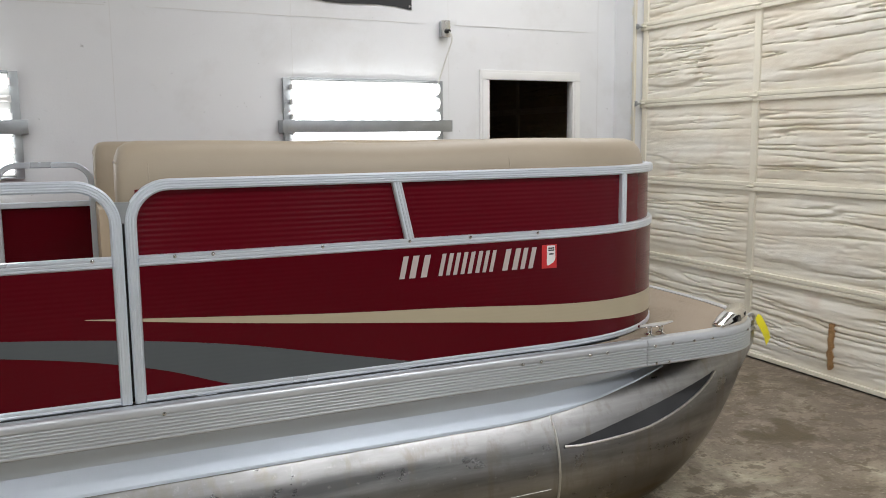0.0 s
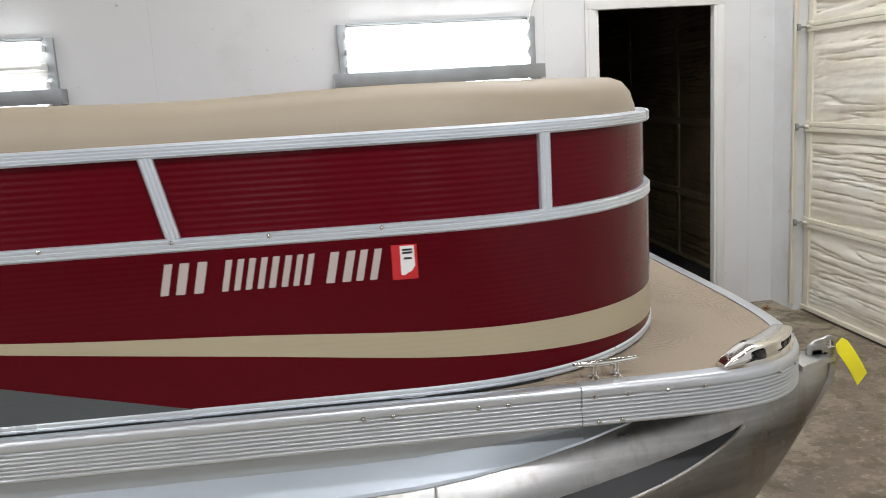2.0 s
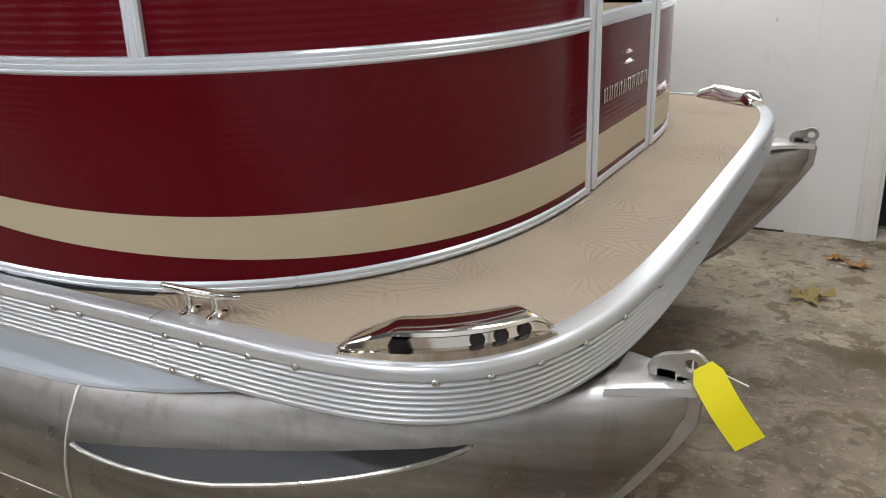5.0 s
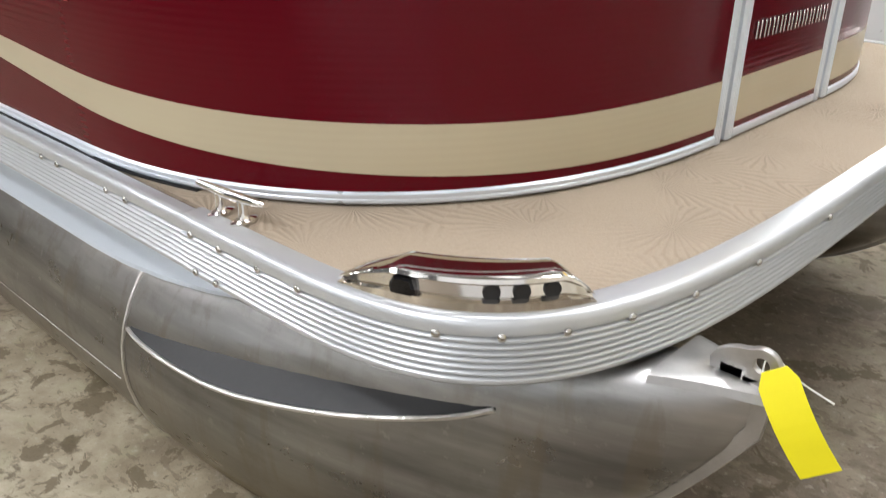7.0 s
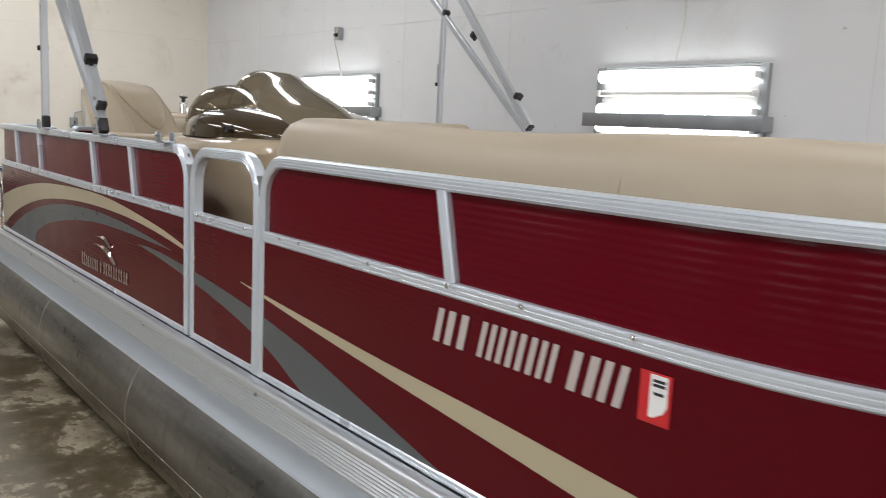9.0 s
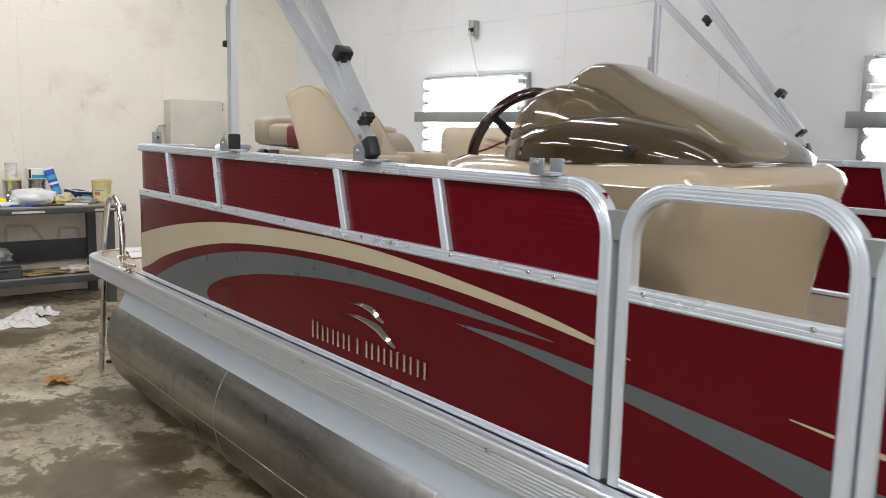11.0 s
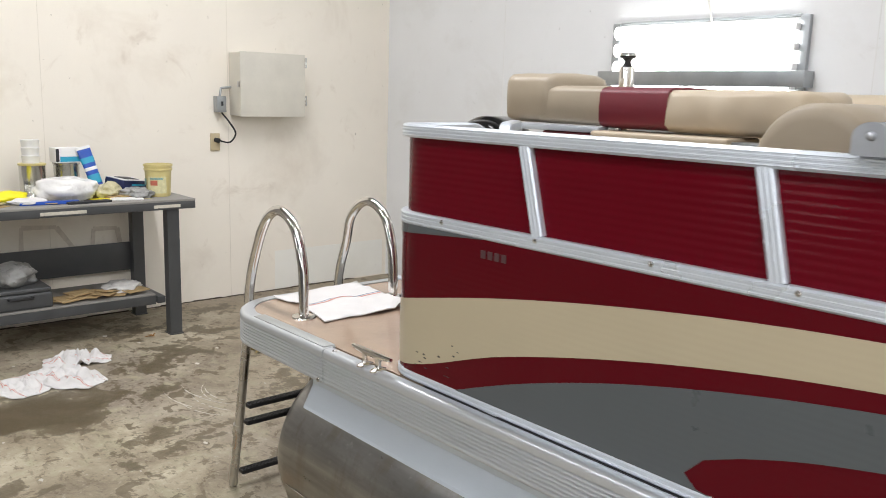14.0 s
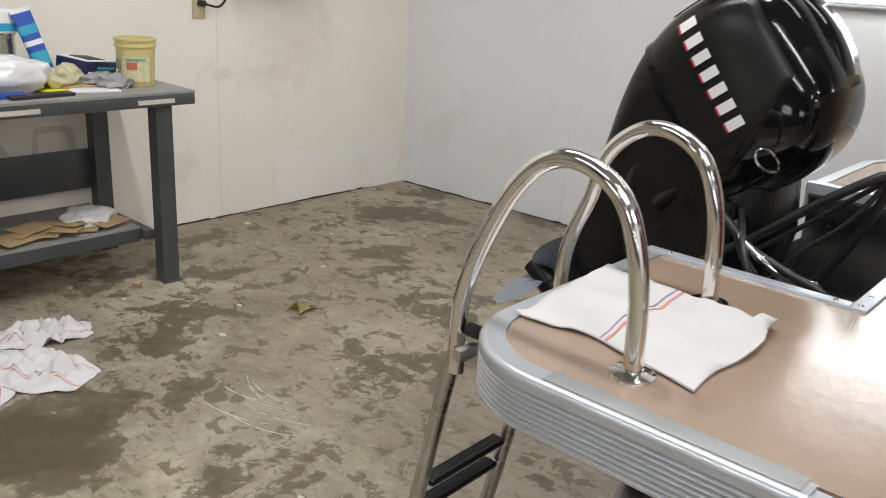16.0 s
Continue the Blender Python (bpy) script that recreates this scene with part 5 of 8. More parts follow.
def tube_loop(x, n=40):
    """Cross-section of a pontoon: round amidships, drawn up to an upright edge at the bow."""
    if x <= 1.52:
        w, zb, zt, k = TR, TZ - TR, TZ + TR, 2.0
        if x < -3.85:
            f = (x + 3.92) / 0.07
            w = TR * (0.93 + 0.07 * math.sqrt(max(0.0, f)))
            zb = TZ - w * 0.9
            zt = TZ + w
    else:
        f = (x - 1.52) / (2.70 - 1.52)
        w = TR * max(0.012, (1 - f ** 1.75)) ** 0.93
        zb = stem_z(f)
        zt = TZ + TR + 0.033 * min(1, f * 2.2)
        k = 2.0 + 0.5 * min(1, f * 2)
    zc, h = (zb + zt) / 2, (zt - zb) / 2
    out = []
    for i in range(n):
        a = 2 * math.pi * i / n
        c, s = math.cos(a), math.sin(a)
        out.append((x, TY + w * math.copysign(abs(c) ** (2 / k), c), zc + h * math.copysign(abs(s) ** (2 / k), s)))
    return out


def pontoon(flip):
    xs = [-3.92, -3.91, -3.895, -3.875, -3.85] + [-3.4 + 0.5 * i for i in range(10)] + [1.52] + [1.58 + 0.07 * i for i in range(15)] + [2.60, 2.64, 2.67, 2.69, 2.70]
    bm = rings(bmesh.new(), [tube_loop(x) for x in xs])
    p = part("pontoon", mirror(bm) if flip else bm, HULL, boat, "weathered mill aluminium pontoon")
    # welds
    for x in (1.515, -1.0, -2.40):
        lp = tube_loop(x, 40)
        pts = [Vector((q[0], TY + (q[1] - TY) * 1.003, TZ + (q[2] - TZ) * 1.003)) for q in lp]
        bm = bmesh.new()
        pipe(bm, pts + pts[:1], 0.0048 if x > 0 else 0.0016, 6, False)
        part("weld", mirror(bm) if flip else bm, WELD, p, "bright weld bead")
    a = radians(188)
    bm = pipe(bmesh.new(), [(x, TY + TR * math.cos(a) * 1.003, TZ + TR * math.sin(a) * 1.003) for x in (-3.84, -2.5, -1.0, 0.3, 1.48)], 0.0014, 6)
    part("keel_seam", mirror(bm) if flip else bm, WELD, p, "lengthwise welded seam low on the tube")
    # upright stem plate with its eye
    bm = bmesh.new()
    loops = []
    for i in range(23):
        f = 0.40 + 0.60 * i / 22
        x = 1.52 + (2.70 - 1.52) * f
        g = Vector((1.18 * 0.02, 0, stem_z(f + 0.01) - stem_z(f - 0.01))).normalized()
        nf = Vector((g.z, 0, -g.x))
        c = Vector((x, TY, stem_z(f)))
        loops.append([c + nf * o + Vector((0, w, 0)) for o, w in ((-0.008, -0.010), (0.0, -0.0080), (0.014, -0.0055), (0.016, 0.0), (0.014, 0.0055), (0.0, 0.0080), (-0.008, 0.010))])
    loops.append([q + Vector((0.006, 0, 0.066)) for q in loops[-1]])
    part("stem_bar", mirror(rings(bm, loops)) if flip else rings(bm, loops), BRIGHT_HULL, p)
    bm = bmesh.new()
    loops = []
    for x, w, z in ((2.575, 0.072, 0.680), (2.61, 0.058, 0.683), (2.66, 0.036, 0.684), (2.712, 0.012, 0.680)):
        loops.append([(x, TY - w - 0.006, z - 0.016), (x, TY - w - 0.002, z - 0.004), (x, TY - w + 0.010, z), (x, TY + w - 0.010, z), (x, TY + w + 0.002, z - 0.004), (x, TY + w + 0.006, z - 0.016)])
    rings(bm, loops)
    part("nose_plate", mirror(bm) if flip else bm, BRIGHT_HULL, p)
    bm = bmesh.new()
    ring = []
    for i in range(32):
        a = math.pi * 2 * i / 32
        r = 0.025 + 0.048 * max(0.0, math.cos(a - radians(200))) ** 4
        out, hole = Vector((math.cos(a), 0, math.sin(a))) * r, Vector((math.cos(a), 0, math.sin(a))) * 0.0115
        c = Vector((2.696, TY, 0.712))
        ring.append([c + q + Vector((0, w, 0)) for q, w in ((out * 0.94, -0.006), (out, -0.004), (out, 0.004), (out * 0.94, 0.006), (hole, 0.006), (hole, -0.006))])
    rings(bm, ring, True, False, True)
    box(bm, 2.640, 2.676, TY - 0.006, TY + 0.006, 0.676, 0.700, 0.003)
    box(bm, 2.672, 2.713, TY - 0.006, TY + 0.006, 0.640, 0.692, 0.003)
    part("bow_eye", mirror(bm) if flip else bm, BRIGHT_HULL, p, "welded aluminium bow eye plate")
    # lifting strake, outer side
    bm = bmesh.new()
    bead = []
    loops = []
    for i in range(25):
        t = i / 24
        x = 1.54 + 0.83 * t
        f = max(0.0, (x - 1.52) / 1.18)
        w = TR * max(0.012, (1 - f ** 1.75)) ** 0.93
        zb = stem_z(f)
        zt = TZ + TR + 0.033 * min(1, f * 2.2)
        zc, h = (zb + zt) / 2, (zt - zb) / 2
        k = 2.0 + 0.5 * min(1, f * 2)
        def hull_y(z):
            q = min(1, abs((z - zc) / h))
            return TY - w * (1 - q ** k) ** (1 / k)
        zi = 0.427 + 0.128 * t + 0.004 * math.sin(math.pi * t)
        tip = max(0.0, 1 - max(0.0, (t - 0.50) / 0.50) ** 2.4) ** 0.8
        out = 0.046 * min(1.0, t * 2.6 + 0.06) ** 0.8 * (1 - 0.45 * t) * tip
        zo = zi - 0.004 - (0.046 * min(1.0, t * 2.2) ** 0.8) * tip
        a = (x, hull_y(zi) + 0.006, zi)
        b = (x, hull_y(zo) - out - 0.003, zo)
        c = (x, hull_y(zo - 0.012) + 0.006, zo - 0.014)
        loops.append([a, b, (b[0], b[1] + 0.002, b[2] - 0.005), c])
        bead.append(Vector(b))
    rings(bm, loops)
    st = part("lifting_strake", mirror(bm) if flip else bm, STRAKE, p, "welded lifting strake, coloured near black for its dark reflection")
    bm = pipe(bmesh.new(), bead, 0.0048, 6)
    part("strake_weld", mirror(bm) if flip else bm, WELD, st)
    # riser from the tube to the deck
    bm = bmesh.new()
    loops = []
    for i in range(41):
        x = -3.83 + (2.05 + 3.83) * i / 40
        f = max(0.0, min(1.0, (x - 1.30) / 0.75))
        q = f * f
        pr = [(2.482, 0.664), (2.476, 0.656), (2.475, 0.590 + 0.05 * q), (2.471, 0.580 + 0.055 * q), (2.442, 0.526 + 0.105 * q), (2.440, 0.517 + 0.11 * q), (2.47, 0.515 + 0.11 * q), (2.60, 0.60), (2.60, 0.664)]
        loops.append([(x, y + 0.05 * q, z) for y, z in pr])
    rings(bm, loops)
    part("riser", mirror(bm) if flip else bm, RISER, p, "bright pale aluminium riser along the tube", 14)
    return p


pontoon(False)
pontoon(True)

# ---- deck fittings ----


def cleat(at, turn=0):
    bm = bmesh.new()
    m = Matrix.Translation(at) @ Matrix.Rotation(radians(turn), 4, "Z")
    for x in (-0.028, 0.028):
        rings(bm, [[m @ Vector((x + r * math.cos(a), q * math.sin(a), z)) for a in [2 * math.pi * i / 14 for i in range(14)]] for r, q, z in ((0.012, 0.026, 0.0), (0.012, 0.026, 0.004), (0.010, 0.020, 0.006), (0.0085, 0.010, 0.009), (0.0075, 0.0085, 0.014), (0.0075, 0.0085, 0.030), (0.009, 0.009, 0.036))])
    pts = [m @ Vector((x, 0, 0.038 + 0.004 * (abs(x) / 0.085) ** 2)) for x in np.linspace(-0.082, 0.082, 15)]
    pipe(bm, pts, [0.0050 + 0.0040 * (1 - (abs(i - 7) / 7) ** 2) for i in range(15)], 12)
    return part("mooring_cleat", bm, CHROME, boat, "polished steel mooring cleat")


for x, y, t in ((1.942, 2.408, 5), (-3.385, 2.370, 0)):
    cleat((x, y, DECK + 0.006), t)
    cleat((x, 2 * YC - y, DECK + 0.006), -t)


def corner_chock(flip):
    """Chromed bow chock with a docking lamp and drilled face, bent round the deck's corner."""
    idx = [i for i in range(len(LINE)) if LINE[i][0] > 2.20 and LINE[i][1] < 2.585][::-1]
    fine = smooth_path([(*LINE[i], 0) for i in idx], 3)
    n = len(fine)
    bm = bmesh.new()
    loops, face = [], []
    for i, p in enumerate(fine):
        t = (fine[min(i + 1, n - 1)] - fine[max(i - 1, 0)]).normalized()
        nn = Vector((-t.y, t.x, 0))
        if nn.dot(Vector((p.x - 1.5, p.y - YC, 0))) < 0:
            nn = -nn
        u = i / (n - 1)
        e = min(1.0, 5 * u + 0.03, 8 * (1 - u) + 0.05) ** 0.6
        h = 0.006 + 0.042 * e
        w = 0.030 + 0.048 * math.sin(math.pi * u) ** 0.5
        zb = DECK + 0.006
        prof = [(-0.012, 0), (-0.012, h * 0.30), (-0.022, h * 0.38), (-0.024, h * 0.70), (-0.016, h * 0.82), (-0.018, h * 0.94), (-0.026, h), (-0.030 - w * 0.3, h * 1.04), (-0.030 - w * 0.6, h * 1.0), (-0.032 - w * 0.85, h * 0.75), (-0.034 - w, 0)]
        loops.append([Vector((p.x, p.y, zb)) + nn * o + Vector((0, 0, z)) for o, z in prof])
        face.append((Vector((p.x, p.y, zb + h * 0.54)) + nn * -0.0225, nn, u))
    c = part("corner_chock", mirror(rings(bm, loops)) if flip else rings(bm, loops), CHROME, boat, "chromed bow chock with a recessed face", smooth=50)
    # black discs stand in for the shaded inside of the round holes
    for want in (0.58, 0.71, 0.84):
        p, nn, u = min(face, key=lambda f: abs(f[2] - want))
        bm = cyl(bmesh.new(), p - nn * 0.006, p + nn * 0.0035, 0.0125, 0.0115, 16)
        part("drain_hole", mirror(bm) if flip else bm, RUBBER, c, "black disc for the dark of a round opening")
    p, nn, u = min(face, key=lambda f: abs(f[2] - 0.22))
    ty = Vector((-nn.y, nn.x, 0))
    bm = bmesh.new()
    rings(bm, [[p + nn * o + ty * a * k + Vector((0, 0, z * k - 0.002)) for a, z in ((-0.017, -0.013), (0.017, -0.013), (0.019, -0.004), (0.014, 0.012), (-0.012, 0.012), (-0.018, 0.002))] for o, k in ((-0.004, 1.0), (0.008, 1.0), (0.011, 0.8))])
    part("lamp_lens", mirror(bm) if flip else bm, BLACK, c, "dark docking lamp lens")


corner_chock(False)
corner_chock(True)

# ---- seats ----


def bolster(name, label, s0, s1, flip, end_drop):
    """Bow lounge back: a padded roll along the inside of the fence, above a panelled base."""
    d = thing(name, label, "boat seat", (1.2, 2 * YC - 2.75 if flip else 2.75, DECK), group="bow lounges")
    ss = span(s0, s1)
    fine = []
    for a, b in zip(ss, ss[1:]):
        fine += [a, (a + b) / 2]
    fine = [s0, s0 + 0.012, s0 + 0.03, s0 + 0.06] + [s for s in fine if s > s0 + 0.08 and s < s1 - 0.08] + [s1 - 0.06, s1 - 0.03, s1 - 0.012, s1]
    loops = []
    for s in fine:
        p, n = side(s)
        e = min(1.0, (s - s0) / 0.06, (s1 - s) / 0.06)
        e = math.sqrt(max(0.0, 1 - (1 - e) ** 2))
        zt = 1.513 - 0.014 * math.exp(-((s - 0.95) / 0.35) ** 2) - 0.008 * min(1.0, max(0.0, (s - 1.15) / 0.7)) ** 2
        e2 = min(1.0, (s1 - s) / 0.22)
        zt = 1.40 + (zt - 1.40) * math.sqrt(max(0.0, 1 - (1 - e2) ** 2.4))
        zt = min(zt, 1.43 + (zt - 1.43) * (0.45 + 0.55 * e))
        in0, in1 = 0.043 + 0.03 * (1 - e), 0.265 - 0.03 * (1 - e)
        m = (in0 + in1) / 2
        prof = [(in0, 1.20), (in0 - 0.004, 1.36), (in0 - 0.002, 1.42), (in0 + 0.012, zt - 0.042), (in0 + 0.034, zt - 0.016), (in0 + 0.066, zt - 0.003), (m + 0.005, zt), (in1 - 0.06, zt - 0.006), (in1 - 0.03, zt - 0.024), (in1 - 0.008, zt - 0.055), (in1, 1.40), (in1 + 0.01, 1.20)]
        loops.append([p - n * o + Vector((0, 0, z)) for o, z in prof])
    bm = rings(bmesh.new(), loops)
    part("backrest", mirror(bm) if flip else bm, SEAT, d, smooth=70)
    # seams across the roll
    for s in (0.20, 1.34):
        if s0 < s < s1:
            p, n = side(s)
            zt = 1.511 if s < 0.3 else 1.506
            pts = [p - n * o + Vector((0, 0, z)) for o, z in ((0.038, 1.40), (0.040, 1.42), (0.056, zt - 0.042), (0.078, zt - 0.016), (0.11, zt - 0.003), (0.155, zt + 0.0005), (0.205, zt - 0.006))]
            bm = pipe(bmesh.new(), pts, 0.0010, 6)
            part("seam", mirror(bm) if flip else bm, SEAT, d)
    loops = []
    for s in fine:
        p, n = side(s)
        loops.append([p - n * o + Vector((0, 0, z)) for o, z in ((0.06, DECK + 0.003), (0.06, 1.19), (0.60 if s < BX else 0.45, 1.19), (0.60 if s < BX else 0.45, DECK + 0.003))])
    bm = rings(bmesh.new(), loops)
    part("seat_base", mirror(bm) if flip else bm, SEAT_PALE, d)
    # stitched end panel of the back
    p, n = side(s0)
    pts = [p - n * o + Vector((0.0005, 0, z)) for o, z in ((0.07, 1.452), (0.12, 1.456), (0.18, 1.456), (0.235, 1.450))]
    bm = pipe(bmesh.new(), pts, 0.0022, 6)
    part("seam", mirror(bm) if flip else bm, SEAT, d)


bolster("bow_lounge", "tan upholstered bow lounge with a padded roll back", FRONT0 - 0.010, BOW_END - 0.06, False, 0)
bolster("bow_lounge", "tan upholstered bow lounge along the far rail", FRONT0 - 0.010, BOW_END - 0.06, True, 0)


def pad(bm, x0, x1, y0, y1, z0, z1, r=0.04):
    return box(bm, x0, x1, y0, y1, z0, z1, r, 4)


# helm chair
chair = thing("helm_chair", "tan upholstered helm chair with a tall padded back", "chair", (-1.60, 2.79, DECK))
loops = []
prof = [(-1.965, 1.06), (-1.982, 1.25), (-1.998, 1.389), (-2.031, 1.492), (-2.058, 1.572), (-2.071, 1.608), (-2.052, 1.630), (-2.005, 1.645), (-1.967, 1.650), (-1.918, 1.636), (-1.869, 1.596), (-1.796, 1.518), (-1.75, 1.448), (-1.722, 1.40), (-1.69, 1.25), (-1.72, 1.06)]
cx, cz = -1.90, 1.36
for y, k in ((2.592, 0.925), (2.596, 0.962), (2.605, 0.985), (2.625, 0.998), (2.68, 1.012), (2.79, 1.022), (2.90, 1.012), (2.955, 0.998), (2.975, 0.985), (2.984, 0.962), (2.988, 0.925)):
    loops.append([(cx + (x - cx) * k, y, cz + (z - cz) * k) for x, z in prof])
part("backrest", rings(bmesh.new(), loops), SEAT_PALE, chair, smooth=50)
# welt round the side panels
for y in (2.604, 2.976):
    part("welt", pipe(bmesh.new(), [Vector((cx + (x - cx) * 0.986, y, cz + (z - cz) * 0.986)) for x, z in prof[2:-2]], 0.0045, 8), SEAT_PALE, chair)
# padded head panel, hanging from the top in a rounded shield shape
FRONT_X = ((1.25, -1.69), (1.40, -1.722), (1.448, -1.75), (1.518, -1.796), (1.596, -1.869), (1.636, -1.918))
loops = []
for i in range(17):
    t = i / 16
    z = 1.43 + 0.20 * t
    w = 0.012 + 0.150 * min(1.0, t * 1.25) ** 0.55
    x = float(np.interp(z, [q[0] for q in FRONT_X], [q[1] for q in FRONT_X]))
    row = []
    for j in range(13):
        u = -1 + 2 * j / 12
        puff = 0.030 * (1 - abs(u) ** 3) * min(1.0, t * 5 + 0.1) * min(1.0, (1 - t) * 4 + 0.2)
        row.append((x + 0.008 + puff, 2.79 + u * w, z + 0.5 * puff))
    loops.append(row + [(x - 0.02, 2.79 + w, z), (x - 0.02, 2.79 - w, z)])
part("head_pad", rings(bmesh.new(), loops), SEAT_PALE, chair, "puffed head panel", smooth=70)
part("seat", pad(bmesh.new(), -1.74, -1.27, 2.595, 2.985, 1.10, 1.24, 0.045), SEAT_PALE, chair)
for y0, y1 in ((2.512, 2.586), (2.994, 3.068)):
    bm = pad(bmesh.new(), -1.86, -1.50, y0, y1, 1.345, 1.412, 0.025)
    arm = part("armrest", bm, SEAT_PALE, chair)
    part("arm_bracket", boxed(-1.85, -1.79, y0 + 0.02, y1 - 0.02, 1.12, 1.35, 0.006), RUBBER, arm)
part("pedestal", cyl(bmesh.new(), (-1.60, 2.79, DECK + 0.01), (-1.60, 2.79, 1.10), 0.045, n=20), STEEL, chair)
part("foot_plate", cyl(bmesh.new(), (-1.60, 2.79, DECK + 0.003), (-1.60, 2.79, DECK + 0.02), 0.16, 0.15, 24), STEEL, chair)

# the chair stands swivelled away from the near rail
CM = Matrix.Translation((-1.90, 2.60, 0)) @ Matrix.Rotation(radians(37), 4, "Z") @ Matrix.Diagonal((math.cos(radians(32)), 1.0, 1, 1)) @ Matrix.Translation((1.90, -2.60, 0))
for o in chair.children_recursive:
    o.data.transform(CM)

# stern lounge
lounge = thing("stern_lounge", "tan stern lounge with a maroon band and rumpled cover", "boat seat", (-3.2, 3.4, DECK))


def roll(bm, x0, x1, yc, ry, z0, z1, sag=0.0, n=14, ends=(True, True), wob=0.0, p=0.6):
    loops = []
    for i in range(n + 1):
        u = i / n
        x = x0 + (x1 - x0) * u
        e = 1.0
        if ends[0]:
            e = min(e, math.sqrt(max(0.04, 1 - (1 - min(1, u * (x1 - x0) / 0.05)) ** 2)))
        if ends[1]:
            e = min(e, math.sqrt(max(0.04, 1 - (1 - min(1, (1 - u) * (x1 - x0) / 0.05)) ** 2)))
        zt = z1 - sag * math.sin(math.pi * u)
        h = (zt - z0) / 2
        c = z0 + h
        loop = []
        for k in range(20):
            a = 2 * math.pi * k / 20
            cs, sn = math.cos(a), math.sin(a)
            w = 1 + wob * noise.noise((x * 14, k * 0.9, 1.3))
            loop.append((x, yc + ry * e * w * math.copysign(abs(cs) ** p, cs), c + h * (0.5 + 0.5 * e) * (w if sn > 0 else 1.0) * math.copysign(abs(sn) ** p, sn)))
        loops.append(loop)
    return rings(bm, loops)


part("lounge_base", boxed(-3.60, -2.45, 3.26, 4.72, DECK + 0.003, 1.31, 0.02), SEAT_PALE, lounge)
part("base_trim", boxed(-3.72, -3.362, 3.205, 3.258, 1.376, 1.395, 0.004), RAIL, lounge, "aluminium edge strip")
part("head_cushion", roll(bmesh.new(), -3.81, -3.55, 3.37, 0.16, 1.396, 1.562, wob=0.05, n=20, p=0.42), SEAT, lounge, smooth=70)
part("cushion", roll(bmesh.new(), -3.67, -3.372, 3.36, 0.145, 1.396, 1.522, ends=(True, False), p=0.36), SEAT, lounge, smooth=70)
part("band", roll(bmesh.new(), -3.372, -3.130, 3.36, 0.146, 1.392, 1.520, ends=(False, False), p=0.36), SEAT_RED, lounge, "maroon vinyl band", smooth=70)
part("cushion", roll(bmesh.new(), -3.130, -2.70, 3.36, 0.145, 1.388, 1.515, ends=(False, True), wob=0.10, n=48, p=0.40), SEAT_PALE, lounge, smooth=70)
part("seat_pad", pad(bmesh.new(), -3.36, -2.90, 3.16, 3.34, 1.315, 1.386, 0.012), SEAT_PALE, lounge)
part("red_panel", boxed(-3.60, -3.362, 3.215, 3.24, 1.315, 1.375, 0.006), SEAT_RED, lounge, "dark maroon side panel")
part("grey_post", boxed(-2.895, -2.80, 3.17, 3.23, 1.315, 1.378, 0.006), GALV, lounge, "grey metal bracket")
dome = [(-2.80, 1.15), (-2.80, 1.30)] + [(-2.645 - 0.155 * math.cos(radians(a)), 1.315 + 0.170 * math.sin(radians(a))) for a in range(10, 171, 10)] + [(-2.49, 1.30), (-2.49, 1.15)]
part("arm_bolster", rings(bmesh.new(), [[(-2.645 + (x + 2.645) * k, y, 1.15 + (z - 1.15) * k) for x, z in dome] for y, k in ((3.10, 0.88), (3.105, 0.96), (3.12, 1.0), (3.44, 1.0), (3.455, 0.96), (3.46, 0.88))]), SEAT, lounge, smooth=60)
part("far_backrest", roll(bmesh.new(), -3.80, -1.72, 4.66, 0.10, 1.25, 1.530, ends=(True, True), n=40), SEAT_PALE, lounge, smooth=70)
part("far_base", boxed(-2.44, -1.75, 4.25, 4.80, DECK + 0.003, 1.24, 0.02), SEAT_PALE, lounge)
for z, w in ((1.462, 0.11), (1.425, 0.15)):
    bm = bmesh.new()
    loops = []
    for i in range(11):
        t = i / 10
        ww = 0.002 + 0.009 * t * (1 if t < 0.8 else (1 - t) / 0.2 + 0.1)
        loops.append([(-3.28 + w * 1.6 * t, 4.548, z - ww - 0.02 * t * t), (-3.28 + w * 1.6 * t, 4.552, z + ww - 0.02 * t * t), (-3.28 + w * 1.6 * t, 4.575, z - 0.02 * t * t)])
    part("stitched_mark", rings(bm, loops), SEAT, lounge, "stitched wing shape")

tow = thing("tow_post", "polished steel tow post with a black knob", "tow post", (-3.57, 3.61, 1.3))
part("post", cyl(bmesh.new(), (-3.57, 3.61, 1.30), (-3.57, 3.61, 1.595), 0.027, n=20), CHROME, tow)
bm = rings(bmesh.new(), [[(-3.57 + r * math.cos(a), 3.61 + r * math.sin(a), z) for a in [2 * math.pi * i / 18 for i in range(18)]] for r, z in ((0.022, 1.595), (0.015, 1.603), (0.012, 1.615), (0.016, 1.624), (0.029, 1.629), (0.030, 1.634))])
part("knob", bm, RUBBER, tow)
part("cap", cyl(bmesh.new(), (-3.57, 3.61, 1.634), (-3.57, 3.61, 1.645), 0.030, 0.027, 20), STEEL, tow)
bm = cyl(bmesh.new(), (-3.57, 3.61, DECK + 0.003), (-3.57, 3.61, 1.30), 0.02, n=12)
part("stem", bm, STEEL, tow)

